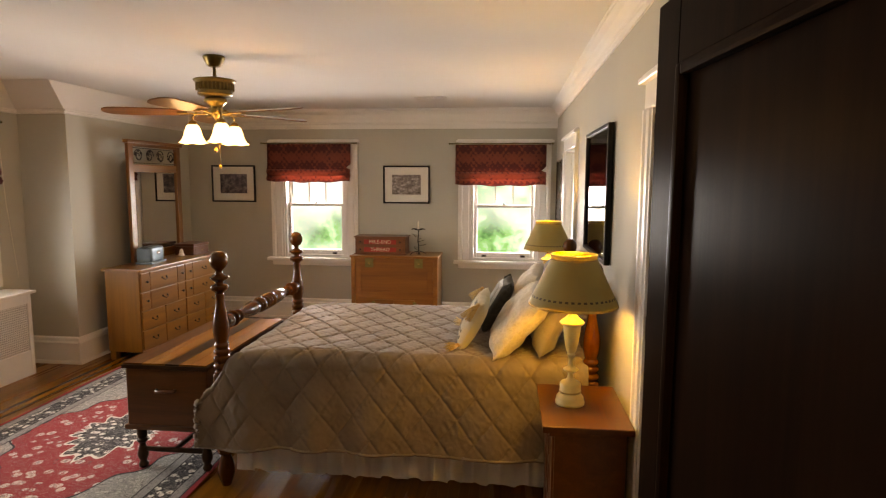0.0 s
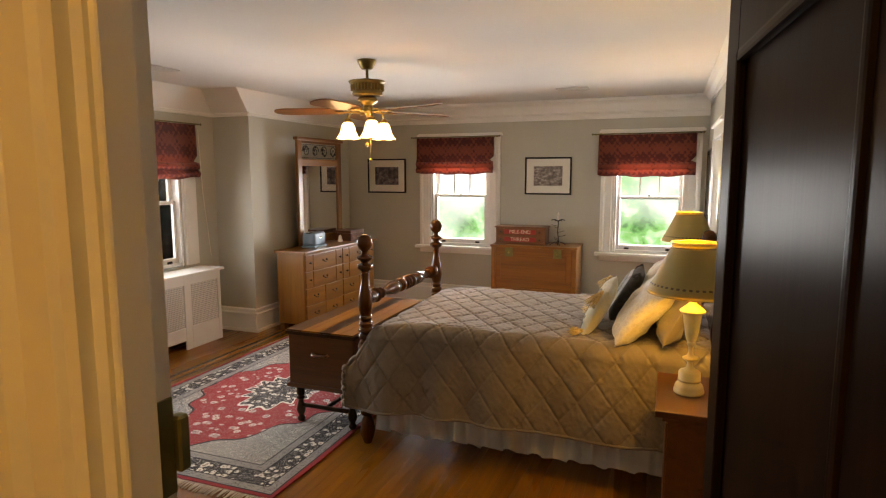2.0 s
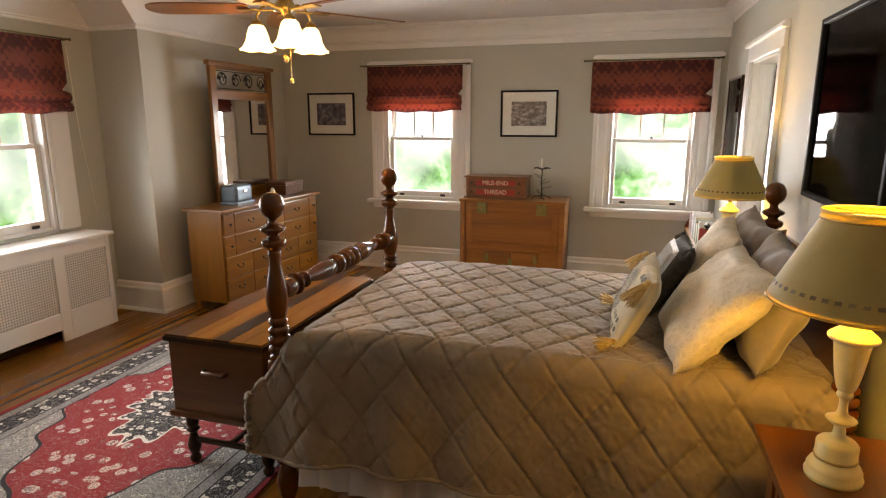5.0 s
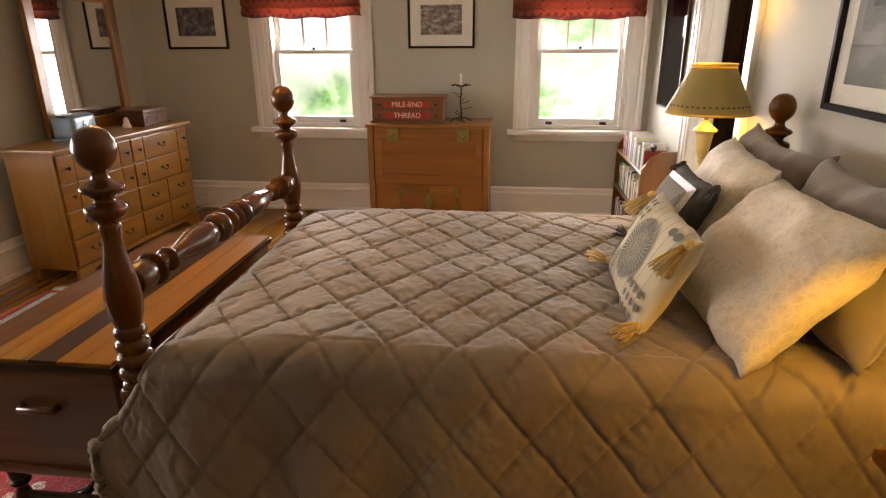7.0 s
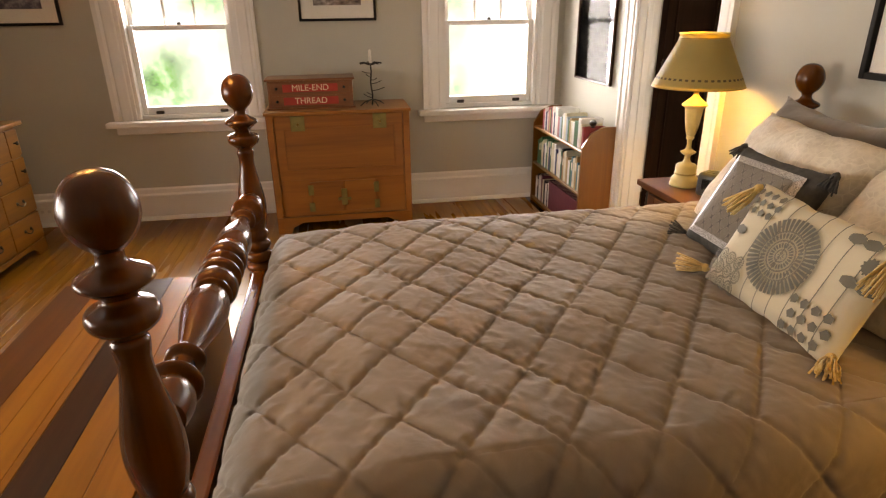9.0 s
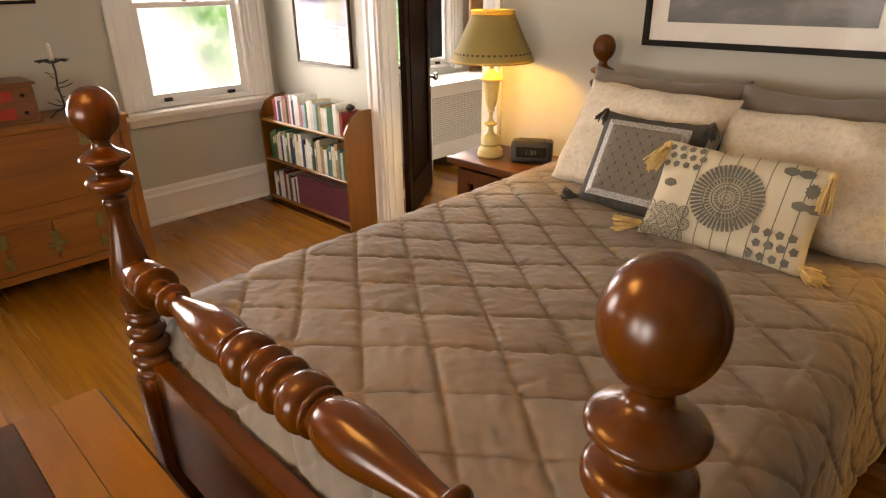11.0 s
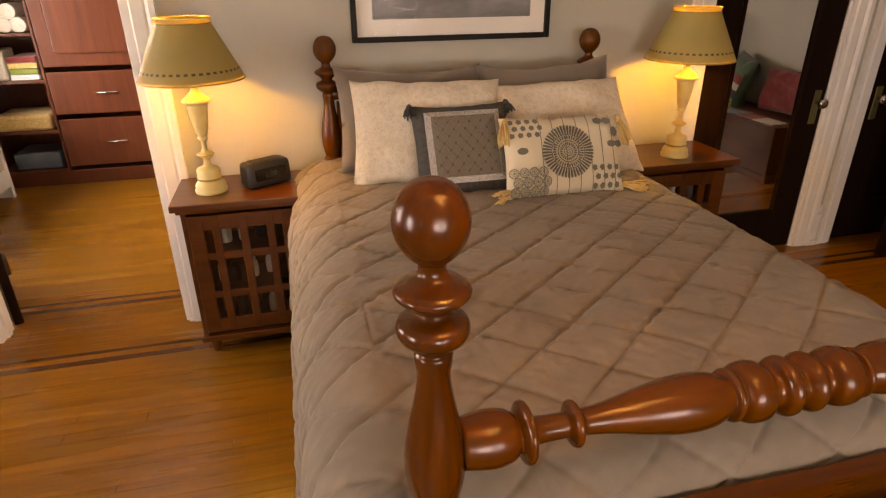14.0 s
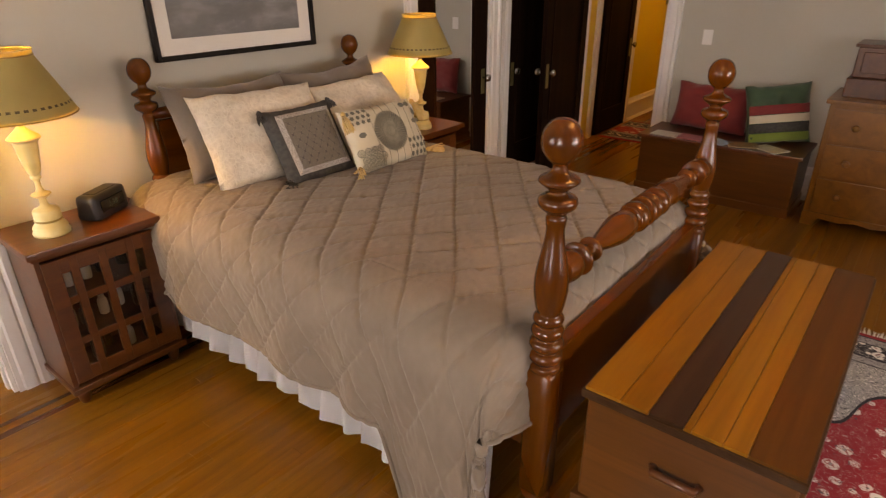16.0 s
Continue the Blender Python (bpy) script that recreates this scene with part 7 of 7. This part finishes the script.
out = [(-0.44, 0), (-0.36, 0), (-0.33, 0.06), (-0.2, 0.05), (-0.1, 0.07), (0.0, 0.055), (0.1, 0.07), (0.2, 0.05), (0.33, 0.06), (0.36, 0), (0.44, 0), (0.44, 0.1), (-0.44, 0.1)]
f = bm.faces.new([bm.verts.new((a, 0.24, b)) for a, b in out])
ex = bmesh.ops.extrude_face_region(bm, geom=[f])
for v in [g for g in ex["geom"] if isinstance(g, bmesh.types.BMVert)]:
    v.co.y += 0.022
part("apron", bm, PINE, chd)
for s_ in (-1, 1):
    part("back_foot", block(s_ * 0.40 - 0.03, s_ * 0.40 + 0.03, -0.28, -0.2, 0, 0.09), PINE_Z, chd)
tb = thing("tabletop_drawers", "small two-tier wooden drawer box on the chest", "drawer box", (-2.36, 1.02, 0.92))
part("lower_tier", block(-0.40, 0.40, -0.2, 0.2, 0.0, 0.13, 0.005), MAHOG, tb)
part("upper_tier", block(-0.38, 0.38, -0.2, 0.14, 0.13, 0.33, 0.006), MAHOG, tb)
part("lid", block(-0.40, 0.40, -0.21, 0.16, 0.33, 0.35, 0.006, 2), MAHOG, tb)
part("drawer", block(-0.34, 0.34, 0.14, 0.152, 0.16, 0.30, 0.005), MAHOG, tb)
sw_ = thing("light_switch", "white wall switch plate beside the entrance", "light switch", (-0.86, YS, 1.22))
part("plate", block(-0.04, 0.04, 0.0, 0.006, -0.06, 0.06, 0.003), TRIM, sw_)
part("rocker", block(-0.012, 0.012, 0.006, 0.012, -0.025, 0.025, 0.002), TRIM, sw_)
for x, z in ((-3.86, 0.13),):
    o = thing("wall_outlet", "white outlet plate on the baseboard", "outlet", (x, YN - 0.021, z))
    part("plate", block(-0.06, 0.06, -0.006, 0, -0.035, 0.035, 0.002), TRIM, o)
    for s_ in (-1, 1):
        part("socket", block(s_ * 0.025 - 0.012, s_ * 0.025 + 0.012, -0.0075, -0.006, -0.012, 0.012, 0.002), VENTW, o)
hall_rug = thing("hall_runner", "patterned red and cream hall runner", "rug", (-0.3, -0.55, 0))
part("carpet", block(-1.45, 0.72, -0.46, 0.46, 0.0, 0.012, 0.003), rug_material("runner_carpet", 1.45 * U, 0.46 * U), hall_rug)

# ---- floor ----
bm = block(-5.05, 0.62, 0.69, 8.2, -0.1, -0.014)
cuboid(bm, 0.62, 3.9, 4.1, 8.1, -0.1, -0.014)
cuboid(bm, -2.75, 0.62, -2.75, 0.69, -0.1, -0.014)
floor = setting("floor", bm, GAP, "narrow strip oak floor with dark inlay borders")
rest, rest_dark, count, cells = bmesh.new(), bmesh.new(), 0, {}
rnd = random.Random(5)
INL = ((0.17, 0.21), (0.255, 0.28), (0.74, 0.78), (0.82, 0.845), (-4.10, -4.06), (-4.0, -3.975))
WID = 0.062


def low_y(x):
    """Where a strip of boards starts: hall, bedroom, bay or dressing room."""
    return 4.25 if x > 0.599 else (-2.6 if x > -2.6 else (0.78 if x > -4.34 else 2.86))


def quick_box(bm, x0, x1, y0, y1, z0, z1, e=0.0005):
    """A board with a small chamfer round its upper face."""
    a = [bm.verts.new(p) for p in ((x0, y0, z0), (x1, y0, z0), (x1, y1, z0), (x0, y1, z0))]
    b = [bm.verts.new(p) for p in ((x0, y0, z1 - e), (x1, y0, z1 - e), (x1, y1, z1 - e), (x0, y1, z1 - e))]
    c = [bm.verts.new(p) for p in ((x0 + e, y0 + e, z1), (x1 - e, y0 + e, z1), (x1 - e, y1 - e, z1), (x0 + e, y1 - e, z1))]
    for p, q_ in ((a, b), (b, c)):
        for i in range(4):
            bm.faces.new((p[i], p[(i + 1) % 4], q_[(i + 1) % 4], q_[i]))
    bm.faces.new(c)


edges = sorted({v for ab in INL for v in ab} | {-4.84, -4.33, -2.6, 3.76, 0.47, 0.60})
strips = []
for a, b in zip(edges, edges[1:]):
    if (a, b) in INL:
        strips.append((a, b, True))
        continue
    n = max(1, round((b - a) / WID))
    strips += [(a + (b - a) * i / n, a + (b - a) * (i + 1) / n, False) for i in range(n)]
for a, b, darkstrip in strips:
    y = low_y(a) - rnd.uniform(0, 1.2)
    stop = 8.0 if a > -4.34 else 5.8
    while y < stop:
        l = rnd.uniform(0.7, 1.9)
        y0, y1 = max(y, low_y(a)), min(y + l, stop)
        y += l
        if y1 - y0 < 0.02:
            continue
        near = not darkstrip and count < 300 and -3.3 < (a + b) / 2 < 1.2 and 3.0 < (y0 + y1) / 2 < 7.6
        if near:
            bm = bmesh.new()
            quick_box(bm, a + 0.0003, b - 0.0003, y0 + 0.0003, y1 - 0.0003, -0.014, 0.0)
            ob = new("plank", mesh_of("plank", bm, OAK))
            ob.parent = floor
            count += 1
        else:
            quick_box(rest_dark if darkstrip else rest, a + 0.0003, b - 0.0003, y0 + 0.0003, y1 - 0.0003, -0.014, 0.0)
fl = part("planks", rest, OAK, floor)
fl["kind"] = "stuff"
fl = part("inlay_strips", rest_dark, INLAY, floor, "dark inlay strips")
fl["kind"] = "stuff"
